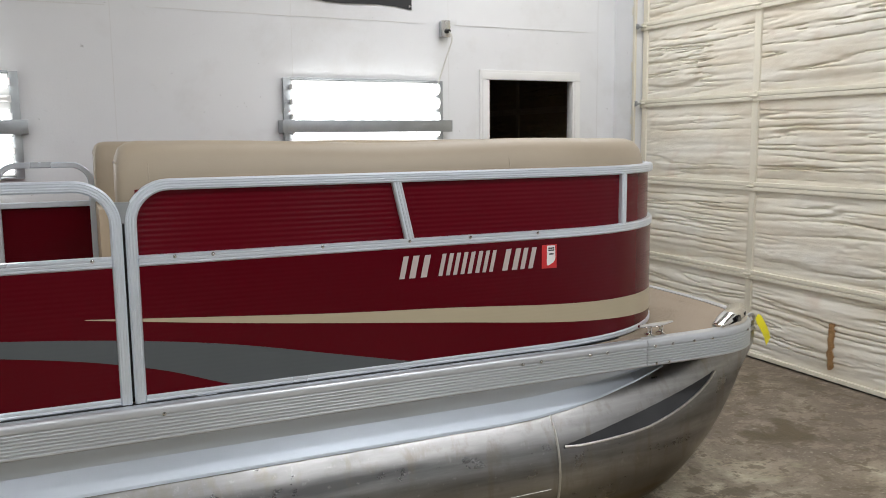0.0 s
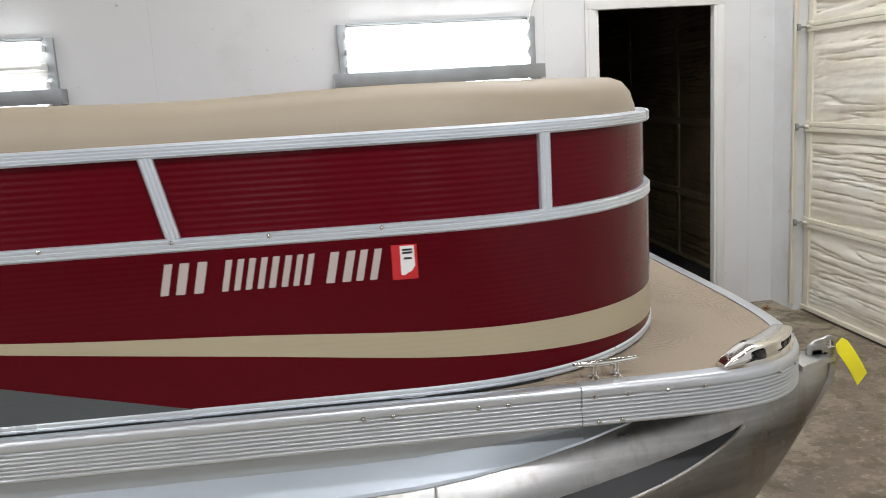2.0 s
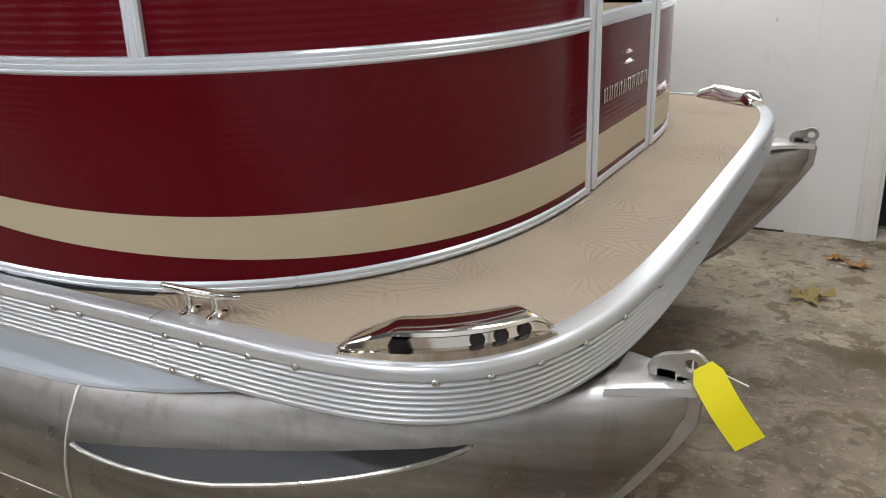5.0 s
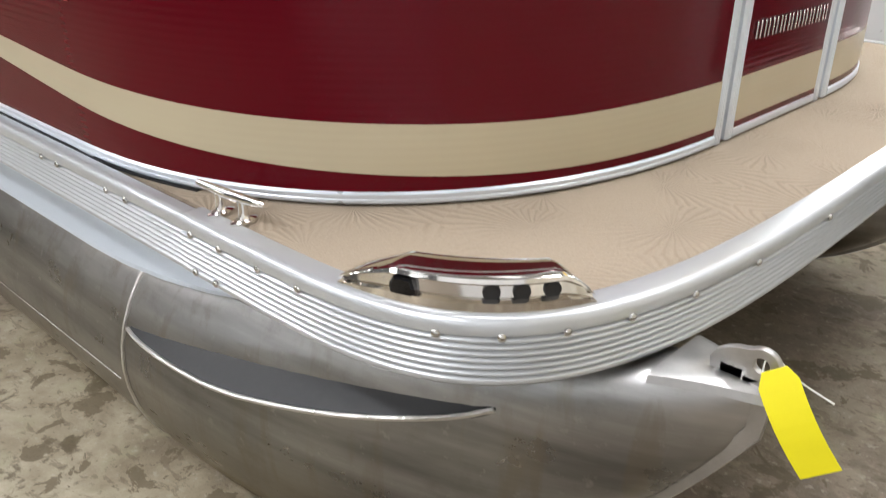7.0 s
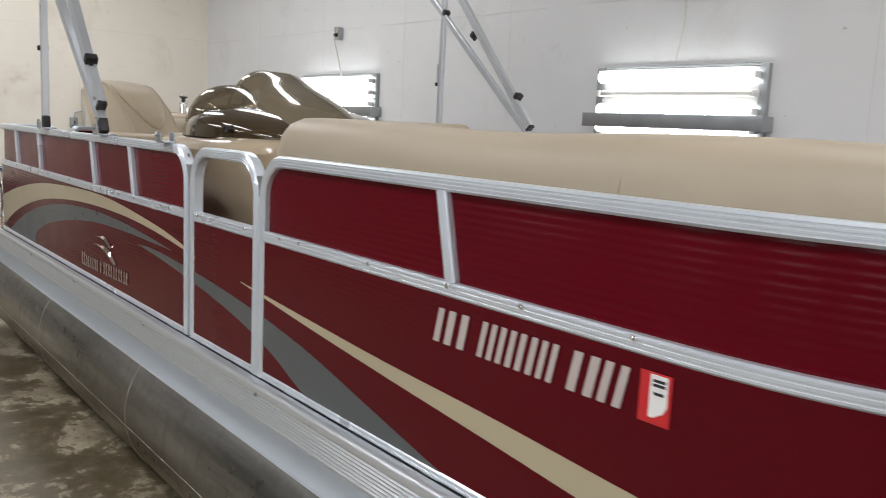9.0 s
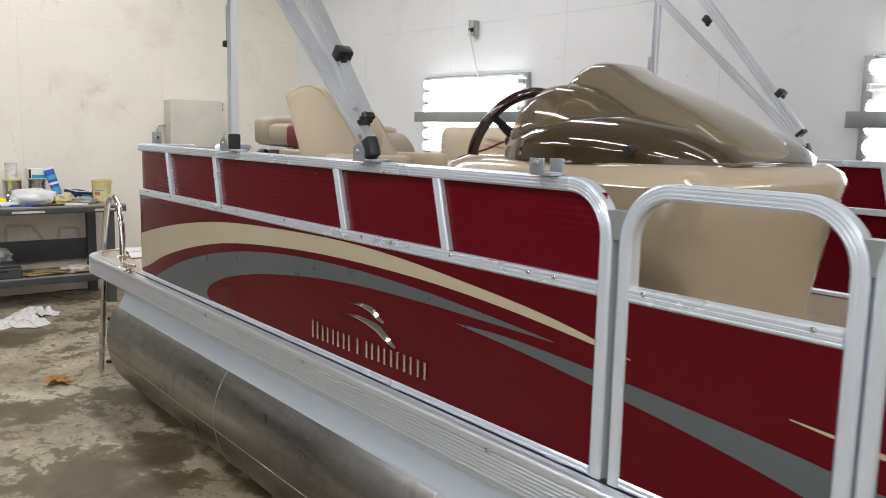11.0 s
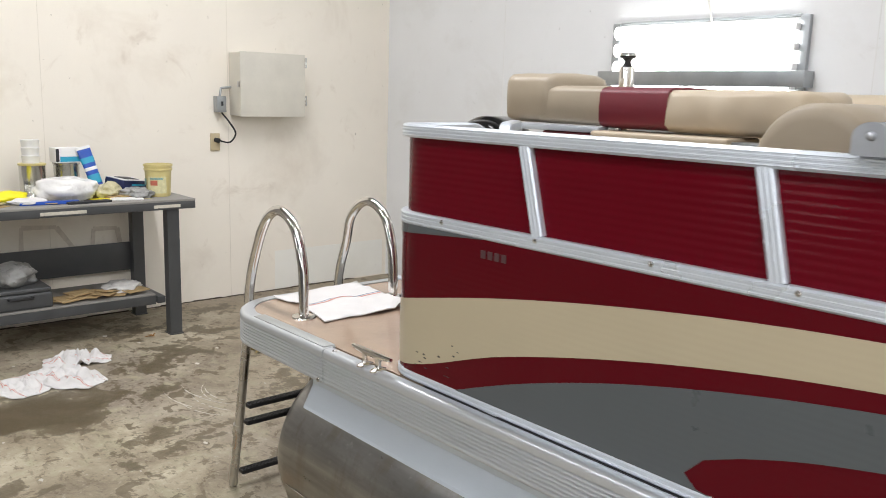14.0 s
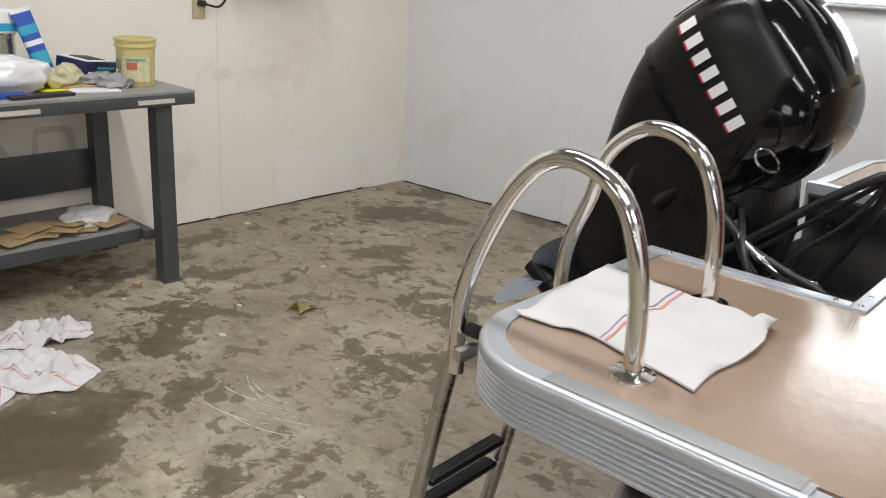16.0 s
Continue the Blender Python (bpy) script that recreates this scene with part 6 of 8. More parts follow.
table = thing("boat_table", "dark glossy boat table on a steel stem", "table", (-1.81, 3.87, DECK))
part("tabletop", boxed(-2.12, -1.50, 3.66, 4.08, 1.440, 1.478, 0.012, 3), WOOD_DARK, table)
bm = boxed(-2.06, -1.86, 3.662, 4.05, 1.414, 1.439, 0.008)
box(bm, -1.80, -1.58, 3.662, 4.05, 1.424, 1.439, 0.006)
part("under_rail", bm, RUBBER, table)
part("stem", cyl(bmesh.new(), (-1.81, 3.87, DECK + 0.003), (-1.81, 3.87, 1.4395), 0.03, n=16), STEEL, table)
part("cord", pipe(bmesh.new(), smooth_path([(-2.40, 3.62, 1.372), (-2.30, 3.64, 1.400), (-2.22, 3.66, 1.425), (-2.16, 3.68, 1.452), (-2.115, 3.69, 1.460)], 5), 0.005, 8), SEAT_RED, table, "dark red cord")

# ---- helm console ----
helm = thing("helm_console", "glossy tan helm console with a bronze domed hood", "console", (-0.6, 2.9, DECK))


def hood(bm, xs, yc, base, na=22, power=0.8):
    """A domed shell from (x, half width, height) stations."""
    loops = []
    for x, w, h in xs:
        loop = []
        for k in range(na + 1):
            a = math.pi * k / na
            c, s = math.cos(a), math.sin(a)
            loop.append((x, yc - w * math.copysign(abs(c) ** power, c), base + h * max(0.0, s) ** power))
        loops.append(loop + [(x, yc, base - 0.005)])
    return rings(bm, loops)


bm = bmesh.new()
loops = []
for z, x0, x1, y0, y1 in ((DECK + 0.003, -1.12, -0.42, 2.62, 3.30), (1.10, -1.15, -0.39, 2.58, 3.32), (1.30, -1.18, -0.35, 2.55, 3.34), (1.385, -1.22, -0.33, 2.53, 3.36), (1.412, -1.205, -0.34, 2.545, 3.35), (1.434, -1.16, -0.37, 2.58, 3.32)):
    loop = []
    for k in range(40):
        a = 2 * math.pi * k / 40
        c, s = math.cos(a), math.sin(a)
        loop.append(((x0 + x1) / 2 + (x1 - x0) / 2 * math.copysign(abs(c) ** 0.35, c), (y0 + y1) / 2 + (y1 - y0) / 2 * math.copysign(abs(s) ** 0.35, s), z))
    loops.append(loop)
part("console_body", rings(bm, loops), GEL_TAN, helm)
lower = [(-0.950, 0.27, 0.01), (-0.945, 0.33, 0.06), (-0.91, 0.355, 0.098), (-0.82, 0.368, 0.126), (-0.72, 0.372, 0.134), (-0.6, 0.362, 0.118), (-0.48, 0.325, 0.088), (-0.40, 0.26, 0.048), (-0.365, 0.18, 0.012)]
part("lower_hood", hood(bmesh.new(), lower, 2.93, 1.430, 26, 0.62), BROWN, helm, "dark brown glossy lower hood")
upper = [(-0.945, 0.10, 0.02), (-0.940, 0.155, 0.11), (-0.928, 0.172, 0.178), (-0.905, 0.176, 0.232), (-0.878, 0.174, 0.256), (-0.845, 0.170, 0.262), (-0.81, 0.168, 0.254), (-0.77, 0.170, 0.232), (-0.71, 0.182, 0.206), (-0.64, 0.196, 0.180), (-0.56, 0.205, 0.146), (-0.48, 0.20, 0.106), (-0.42, 0.18, 0.068), (-0.385, 0.14, 0.035), (-0.37, 0.09, 0.015)]
part("hood", hood(bmesh.new(), upper, 2.925, 1.432, 28, 0.60), SMOKE, helm, "bronze glossy domed hood", smooth=60)
pod = [(-0.941, 0.10, 0.02), (-0.936, 0.155, 0.09), (-0.924, 0.180, 0.140), (-0.901, 0.192, 0.176), (-0.866, 0.195, 0.194), (-0.826, 0.190, 0.196), (-0.776, 0.180, 0.182), (-0.716, 0.165, 0.156), (-0.636, 0.145, 0.122), (-0.556, 0.11, 0.085), (-0.506, 0.06, 0.05)]
part("instrument_pod", hood(bmesh.new(), pod, 2.775, 1.431, 28, 0.72), SMOKE_CLEAR, helm, "smoked see-through pod over the instruments", smooth=60)
part("dash_panel", boxed(-0.975, -0.925, 2.68, 3.12, 1.40, 1.52, 0.01), RUBBER, helm)
bm = bmesh.new()
for kx in (-0.84, -0.52):
    part("switch_knob", cyl(bmesh.new(), (kx, 2.602, 1.464), (kx + 0.012, 2.572, 1.462), 0.014, 0.010, 12), RUBBER, helm)

wc, wn = Vector((-1.195, 2.88, 1.475)), Vector((-0.86, 0, 0.51)).normalized()
wa, wb = Vector((0, 1, 0)), wn.cross(Vector((0, 1, 0)))
ring = [wc + (wa * math.cos(2 * math.pi * i / 48) + wb * math.sin(2 * math.pi * i / 48)) * 0.165 for i in range(49)]
bm = bmesh.new()
pipe(bm, ring, 0.0165, 12, False)
wheel = part("steering_wheel", bm, WOOD_DARK, helm, "dark wood-rimmed steering wheel")
bm = bmesh.new()
for a in (90, 210, 330):
    e = wc + (wa * math.cos(radians(a)) + wb * math.sin(radians(a))) * 0.16 * 1.0
    pipe(bm, [wc - wn * 0.03, wc - wn * 0.028 + (e - wc) * 0.5, e], [0.022, 0.016, 0.010], 8)
part("spokes", bm, RUBBER, wheel)
part("hub", cyl(bmesh.new(), wc - wn * 0.045, wc - wn * 0.012, 0.045, 0.035, 20), RUBBER, wheel)
part("column", cyl(bmesh.new(), wc - wn * 0.045, wc - wn * 0.27, 0.025, n=14), RUBBER, wheel)

# ---- folded sun-top frame ----
topf = thing("sun_top_frame", "folded aluminium sun-top frame clamped to the rails", "frame", (-1.7, YC, TOP))


BAR = plain("brushed_bar_aluminium", (0.66, 0.685, 0.72), 0.36, 0.7, var=0.08, scale=6, bump=0.03, bscale=300, rvar=0.1, stretch=(1, 1, 0.3))
BRACKET = plain("cast_aluminium", (0.40, 0.42, 0.45), 0.34, 0.7, var=0.1, scale=12, bump=0.1)


def square_bar(bm, a, b, w=0.030, wide=0.038, grooves=2):
    a, b = Vector(a), Vector(b)
    t = (b - a).normalized()
    n = Vector((0, -1, 0))
    h, c = wide / 2, 0.004
    face = [(0, -h + c)]
    for g in range(grooves):
        m = -h + wide * (g + 1) / (grooves + 1)
        face += [(0, m - 0.0035), (-0.005, m - 0.0025), (-0.005, m + 0.0025), (0, m + 0.0035)]
    face += [(0, h - c), (-c, h)]
    back = [(-w - o, -q) for o, q in face]
    return sweep(bm, [a, (a + b) / 2, b], [n] * 3, face + back)


def far_side(bm):
    """The far half of the frame is folded a little further aft."""
    for v in mirror(bm).verts:
        v.co.x -= 0.08
    return bm


for flip in (False, True):
    f = far_side if flip else (lambda b: b)
    y = FY - 0.017
    part("upright", f(square_bar(bmesh.new(), (-2.186, y, 1.445), (-2.175, y, 2.60))), BAR, topf)
    part("main_strut", f(square_bar(bmesh.new(), (-1.272, y, 1.455), (-2.41, y, 2.45), 0.034, 0.042)), BAR, topf)
    part("second_strut", f(square_bar(bmesh.new(), (-1.302, y + 0.002, 1.530), (-2.17, y + 0.002, 2.53), 0.034, 0.052, 2)), BAR, topf)
    for x, z, lean in ((-2.180, 1.440, 0), (-1.262, 1.444, 1)):
        bm = boxed(x - 0.019, x + 0.019, y - 0.003, y + 0.033, z - 0.026, z + 0.032, 0.008, 2, Matrix.Translation((x, 0, z)) @ Matrix.Rotation(radians(-24 if lean else 0), 4, "Y") @ Matrix.Translation((-x, 0, -z)))
        part("boot", f(bm), RUBBER, topf, "black plastic boot")
        if lean:
            x += 0.012
        bm = boxed(x - 0.068, x + 0.030, y - 0.008, y + 0.056, TOP, TOP + 0.008, 0.003)
        for ya, yb in ((y - 0.012, y - 0.006), (y + 0.033, y + 0.039)):
            plate = [(x - 0.066, TOP), (x - 0.012, TOP)] + [(x - 0.039 + 0.027 * math.cos(radians(q)), TOP + 0.026 + 0.022 * math.sin(radians(q))) for q in range(0, 181, 15)]
            rings(bm, [[(px, yy, pz) for px, pz in plate] for yy in (ya, yb)])
        ball(bm, (x - 0.039, y - 0.012, TOP + 0.028), 0.007, n=8)
        part("rail_bracket", f(bm), BRACKET, topf, "aluminium rail bracket")
    for x, z, r in ((-1.420, 1.714, 0.019), (-2.16, 2.26, 0.018), (-2.210, 1.793, 0.012), (-1.86, 2.10, 0.018)):
        tilt = Matrix.Translation((x, 0, z)) @ Matrix.Rotation(radians(0 if x < -2.2 else 41), 4, "Y") @ Matrix.Translation((-x, 0, -z))
        bm = boxed(x - r * 0.8, x + r, y - 0.010, y + 0.040, z - r, z + r, 0.006, 2, tilt)
        box(bm, x + r * 0.6, x + r * 1.5, y + 0.004, y + 0.022, z - r * 1.5, z + r * 0.2, 0.003, 2, tilt)
        part("clamp", f(bm), RUBBER, topf, "black plastic clamp")
    part("latch_plate", f(boxed(-2.222, -2.200, y + 0.006, y + 0.024, 1.80, 1.93, 0.004)), BRACKET, topf)
    # black piece stands in for the dark hollow of the open bar end
    part("dark_tube_end", f(square_bar(bmesh.new(), (-1.303, y + 0.001, 1.531), (-1.292, y + 0.001, 1.518), 0.036, 0.050)), RUBBER, topf, "black piece for the dark inside of the open bar end")
    for bx, bz in ((-1.322, 1.556), (-1.296, 1.478)):
        part("bolt", f(ball(bmesh.new(), (bx, y - 0.002, bz), 0.008, 1, 0.7, 1, 10)), STEEL, topf)
    bm = boxed(-0.602, -0.560, y - 0.008, y - 0.003, TOP, TOP + 0.036, 0.002)
    box(bm, -0.580, -0.540, y + 0.030, y + 0.036, TOP, TOP + 0.036, 0.002)
    box(bm, -0.602, -0.540, y - 0.006, y + 0.036, TOP, TOP + 0.007, 0.002)
    ball(bm, (-0.575, y - 0.015, TOP + 0.027), 0.007, n=8)
    part("rail_bracket", f(bm), BRACKET, topf, "aluminium rail bracket")

# ---- stern gate, standing open ----
sg = thing("stern_gate", "open maroon stern gate with a printed caution label", "gate", (-3.38, 2.80, DECK))
gm = Matrix.Translation((-3.392, 2.80, 0)) @ Matrix.Rotation(radians(128.5), 4, "Z")


def hung(bm):
    bmesh.ops.transform(bm, matrix=gm, verts=bm.verts[:])
    return bm


L = 0.39
path = [(0.016, LOW0)] + [(0.016 + 0.05 - 0.05 * math.cos(radians(a)), TOP - 0.066 + 0.05 * math.sin(radians(a))) for a in range(0, 91, 15)]
path += [(L - 0.016 - 0.03 + 0.03 * math.sin(radians(a)), TOP - 0.046 + 0.03 * math.cos(radians(a))) for a in range(0, 91, 15)] + [(L - 0.016, LOW0)]
part("gate_frame", hung(sweep(bmesh.new(), [Vector((x, 0, z)) for x, z in path], [Vector((0, 1, 0))] * len(path), rail_profile(0.034, 0.031, 0.005, 2))), RAIL, sg)
part("gate_bottom_rail", hung(boxed(0.031, L - 0.031, -0.033, -0.001, LOW0, LOW1, 0.004)), RAIL, sg)
gp2 = part("gate_panel", hung(boxed(0.030, L - 0.030, -0.020, -0.006, LOW1 - 0.003, TOP - 0.030)), MAROON, sg)
lb = part("label_plate", hung(boxed(0.16, L - 0.034, -0.0058, -0.0045, 1.315, 1.368)), WHITE, gp2, "white label with red print")
for k in range(3):
    part("print_bar", hung(boxed(0.18, L - 0.045, -0.0045, -0.0038, 1.325 + k * 0.014, 1.332 + k * 0.014)), RED, gp2)
for z in (1.18, 0.92, 1.33):
    part("hinge_screw", hung(ball(bmesh.new(), (L - 0.008, 0.002, z), 0.007, n=8)), STEEL, sg)

# ---- boarding ladder ----
lad = thing("boarding_ladder", "polished steel boarding ladder with black treads hung from the stern deck", "ladder", (-4.1, 2.7, DECK))
for y, back in ((2.500, 0.0), (2.895, 0.055)):
    pts = smooth_path([(x - back * (1 if x > -4.2 else 0.6), yy, z) for x, yy, z in ((-3.915, y - 0.005, DECK + 0.004), (-3.925, y, 0.90), (-3.94, y, 0.98), (-3.97, y, 1.048), (-4.02, y, 1.086), (-4.08, y, 1.097), (-4.135, y, 1.075), (-4.185, y, 1.02), (-4.232, y, 0.93), (-4.267, y, 0.84), (-4.283, y, 0.76), (-4.283, y, 0.64))], 6)
    part("grab_hoop", pipe(bmesh.new(), pts, 0.0165, 16), CHROME, lad)
    part("flange", rings(bmesh.new(), [[(-3.915 - back + r * math.cos(a), y - 0.005 + r * math.sin(a), z) for a in [2 * math.pi * i / 20 for i in range(20)]] for r, z in ((0.038, DECK + 0.003), (0.037, DECK + 0.008), (0.022, DECK + 0.013))]), CHROME, lad)
for y in (2.500, 2.800):
    part("rail", pipe(bmesh.new(), smooth_path([(-4.27, y, 0.70), (-4.30, y, 0.62), (-4.36, y, 0.33), (-4.43, y, 0.012)], 5), 0.0165, 14), STEEL, lad)
    part("collar", cyl(bmesh.new(), (-4.376, y, 0.27), (-4.384, y, 0.23), 0.020, n=14), STEEL, lad)
for x, z in ((-4.365, 0.335), (-4.382, 0.265), (-4.425, 0.055)):
    bm = boxed(x - 0.018, x + 0.018, 2.530, 2.780, z - 0.008, z + 0.008, 0.006)
    for k in range(5):
        box(bm, x - 0.015 + k * 0.007, x - 0.012 + k * 0.007, 2.535, 2.775, z + 0.007, z + 0.010)
    part("tread", bm, RUBBER, lad, "ribbed black rubber tread")
part("bumper", cyl(bmesh.new(), (-4.262, 2.505, 0.735), (-4.235, 2.505, 0.735), 0.014, n=12), RUBBER, lad)
bm = boxed(-4.25, -4.232, 2.45, 2.90, 0.69, 0.715, 0.004)
part("hanger", bm, STEEL, lad)

# ---- outboard motor, tilted up ----
mot = thing("outboard_motor", "black outboard motor tilted up, with blank white lettering bars", "outboard motor", (-4.27, YC, 0.4))
MO = Vector((-4.295, YC, 1.08))
MU = Vector((0.79, 0, 0.61)).normalized()
MV = Vector((0.61, 0, -0.79)).normalized()
COWL = [(u, v0 * 0.89, v1 * 0.86, w) for u, v0, v1, w in [(-0.47, -0.02, 0.12, 0.075), (-0.36, -0.09, 0.17, 0.115), (-0.26, -0.165, 0.24, 0.155), (-0.17, -0.225, 0.29, 0.182), (-0.10, -0.262, 0.315, 0.192), (0.0, -0.292, 0.325, 0.197), (0.09, -0.292, 0.318, 0.195), (0.16, -0.278, 0.295, 0.185), (0.215, -0.250, 0.258, 0.168), (0.26, -0.205, 0.205, 0.140), (0.288, -0.14, 0.145, 0.10), (0.30, -0.06, 0.07, 0.045)]]


def eased(rows, n=3):
    """Stations filled in along a smooth curve."""
    out = []
    for i in range(len(rows) - 1):
        p = [rows[max(0, i - 1)], rows[i], rows[i + 1], rows[min(len(rows) - 1, i + 2)]]
        for k in range(n):
            t = k / n
            out.append(tuple(0.5 * (2 * b + (c - a) * t + (2 * a - 5 * b + 4 * c - d) * t * t + (3 * b - a - 3 * c + d) * t ** 3) for a, b, c, d in zip(*p)))
    return out + [rows[-1]]


COWL = eased(COWL)


def mp(u, v, w):
    return MO + MU * u + MV * v + Vector((0, w, 0))


def cowl_ring(u, v0, v1, w, n=44, p=0.50, at=mp):
    out = []
    for k in range(n):
        a = 2 * math.pi * k / n
        c, s = math.cos(a), math.sin(a)
        out.append(at(u, (v0 + v1) / 2 + (v1 - v0) / 2 * math.copysign(abs(c) ** p, c), w * math.copysign(abs(s) ** p, s)))
    return out


def cowl_at(u):
    us = [c[0] for c in COWL]
    return [float(np.interp(u, us, [c[i] for c in COWL])) for i in (1, 2, 3)]


low = [c for c in COWL if c[0] <= -0.10]
high = [(-0.096, *[a for a in cowl_at(-0.096)])] + [c for c in COWL if c[0] > -0.09]
high[0] = (high[0][0], high[0][1] - 0.006, high[0][2] + 0.006, high[0][3] + 0.006)
part("lower_cowl", rings(bmesh.new(), [cowl_ring(*c) for c in low]), BLACK_SATIN, mot, smooth=60)
top_c = part("top_cowl", rings(bmesh.new(), [cowl_ring(*c) for c in high]), BLACK, mot, "glossy black motor cowl", smooth=60)
# raised spine over the top and a side moulding
bm = bmesh.new()
loops = []
for u, v, h in eased([(0.0, -0.268, 0.01), (0.12, -0.262, 0.016), (0.22, -0.215, 0.016), (0.280, -0.12, 0.014), (0.302, 0.0, 0.012), (0.280, 0.12, 0.008), (0.22, 0.215, 0.002)], 5):
    loops.append([mp(u - 0.02, v, -0.075), mp(u + h * 0.9, v - h * 0.4, -0.055), mp(u + h, v - h * 0.4, 0.055), mp(u - 0.02, v, 0.075)])
part("spine", rings(bm, loops), BLACK, top_c, smooth=60)


def skin_w(u, v):
    v0, v1, w = cowl_at(u)
    q = min(0.98, abs((v - (v0 + v1) / 2) / ((v1 - v0) / 2)))
    c = q ** (1 / 0.50)
    return w * math.sqrt(max(0.0, 1 - c * c)) ** 0.50


# raised satin side panel with a crisp edge, both sides
for sgn in (-1, 1):
    loops = []
    for i in range(33):
        t = i / 32
        u = -0.088 + 0.318 * t
        lo = cowl_at(u)[0] + 0.030 + 0.05 * max(0.0, t - 0.8)
        hi = 0.150 - 0.05 * t - 0.16 * max(0.0, t - 0.62) ** 1.2 - 0.10 * max(0.0, 0.25 - t)
        edge_u = min(1.0, t * 14, (1 - t) * 14)
        row = []
        for j in range(25):
            q = j / 24
            v = lo + (hi - lo) * q
            e = min(edge_u, q * 12, (1 - q) * 12, 1.0)
            row.append(mp(u, v, sgn * (skin_w(u, v) - 0.003 + 0.010 * e)))
        row += [mp(u, hi, sgn * (skin_w(u, hi) - 0.012)), mp(u, lo, sgn * (skin_w(u, lo) - 0.012))]
        loops.append(row)
    part("side_panel", rings(bmesh.new(), loops), COWL_SATIN, top_c, "flat satin black side panel", smooth=30)
for k in range(7):
    v = -0.212 + k * 0.0475
    for nm, du, mat, lift in (("accent_bar", -0.006, RED, 0.0082), ("letter_bar", 0.0, WHITE, 0.0094)):
        loops = []
        for uu in (0.032 + du, 0.078 + du):
            loops.append([mp(uu, v + dv, -skin_w(uu, v + dv) - l) for dv, l in ((0.0, lift), (0.026, lift), (0.026, lift - 0.001), (0.0, lift - 0.001))])
        part(nm, rings(bmesh.new(), loops), mat, top_c, "blank white letter bar" if mat is WHITE else "red edge of a letter bar", 0)
bm = bmesh.new()
oval = [(0.075 + 0.022 * math.sin(a), 0.205 + 0.034 * math.cos(a)) for a in [2 * math.pi * i / 24 for i in range(25)]]
pipe(bm, [mp(u, v, -skin_w(u, v) - 0.003) for u, v in oval], 0.004, 8, False)
part("oval_badge", bm, CHROME, mot, "blank chrome oval badge")
# leg, gearcase and propeller, steeper than the cowl
LEG0 = mp(-0.36, 0, 0)
LU, LV = (Vector((math.cos(radians(16.5)) * q.x - math.sin(radians(16.5)) * q.z, 0, math.sin(radians(16.5)) * q.x + math.cos(radians(16.5)) * q.z)) for q in (MU, MV))


def lp(u, v, w):
    return LEG0 + LU * (u + 0.36) + LV * v + Vector((0, w, 0))


loops = []
for u, v0, v1, w in ((-0.36, -0.06, 0.15, 0.085), (-0.46, -0.04, 0.18, 0.075), (-0.60, 0.01, 0.22, 0.06), (-0.76, 0.06, 0.27, 0.035), (-0.84, 0.08, 0.32, 0.03), (-0.93, 0.14, 0.33, 0.03), (-1.02, 0.22, 0.30, 0.012)):
    loops.append(cowl_ring(u, v0, v1, w, 24, 0.8, lp))
part("leg", rings(bmesh.new(), loops), BLACK_SATIN, mot)
bm = bmesh.new()
loops = []
for v, r in ((0.08, 0.035), (0.14, 0.05), (0.24, 0.055), (0.34, 0.048), (0.41, 0.025), (0.435, 0.006)):
    loops.append([lp(-0.90 + r * math.cos(a), v, r * math.sin(a)) for a in [2 * math.pi * i / 18 for i in range(18)]])
part("gearcase", rings(bm, loops), BLACK_SATIN, mot)
bm = boxed(-0.1, 0.1, -0.075, 0.075, -0.006, 0.006, 0.004)
bmesh.ops.transform(bm, matrix=Matrix((tuple((LV.x, 0, LU.x, lp(-0.76, 0.16, 0).x)), (0, 1, 0, YC), (LV.z, 0, LU.z, lp(-0.76, 0.16, 0).z), (0, 0, 0, 1))), verts=bm.verts[:])
part("plate", bm, BLACK_SATIN, mot)
prop = part("propeller", cyl(bmesh.new(), lp(-0.90, 0.085, 0), lp(-0.90, -0.01, 0), 0.042, 0.036, 18), BLACK_SATIN, mot, "dark grey three-bladed propeller")
PROP = plain("grey_propeller", (0.24, 0.28, 0.33), 0.3, 0.3, var=0.2)
for a0 in (0, 120, 240):
    loops = []
    for i in range(8):
        t = i / 7
        r = 0.035 + 0.165 * t
        wd = 0.105 * math.sin(math.pi * (0.18 + 0.72 * t)) + 0.01
        ring4 = []
        for s, th in ((-1, 0), (0, 0.004), (1, 0), (0, -0.004)):
            ang = radians(a0) + s * wd / max(r, 0.06) * 0.62
            ring4.append(lp(-0.90 + r * math.cos(ang), 0.04 + s * wd * 0.42 + th, r * math.sin(ang)))
        loops.append(ring4)
    part("blade", rings(bmesh.new(), loops), PROP, prop)
# swivel housing between the cowl and the transom
bm = bmesh.new()
sil = [(-4.50, 0.60), (-4.53, 0.78), (-4.50, 0.94), (-4.40, 1.02), (-4.22, 1.00), (-4.12, 0.90), (-4.10, 0.72), (-4.14, 0.52), (-4.30, 0.46)]
rings(bm, [[(x * k + -4.3 * (1 - k), YC + o, z * k + 0.75 * (1 - k)) for x, z in sil] for o, k in ((-0.155, 0.86), (-0.13, 1.0), (0.13, 1.0), (0.155, 0.86))])
part("swivel_housing", bm, BLACK_SATIN, mot, smooth=60)
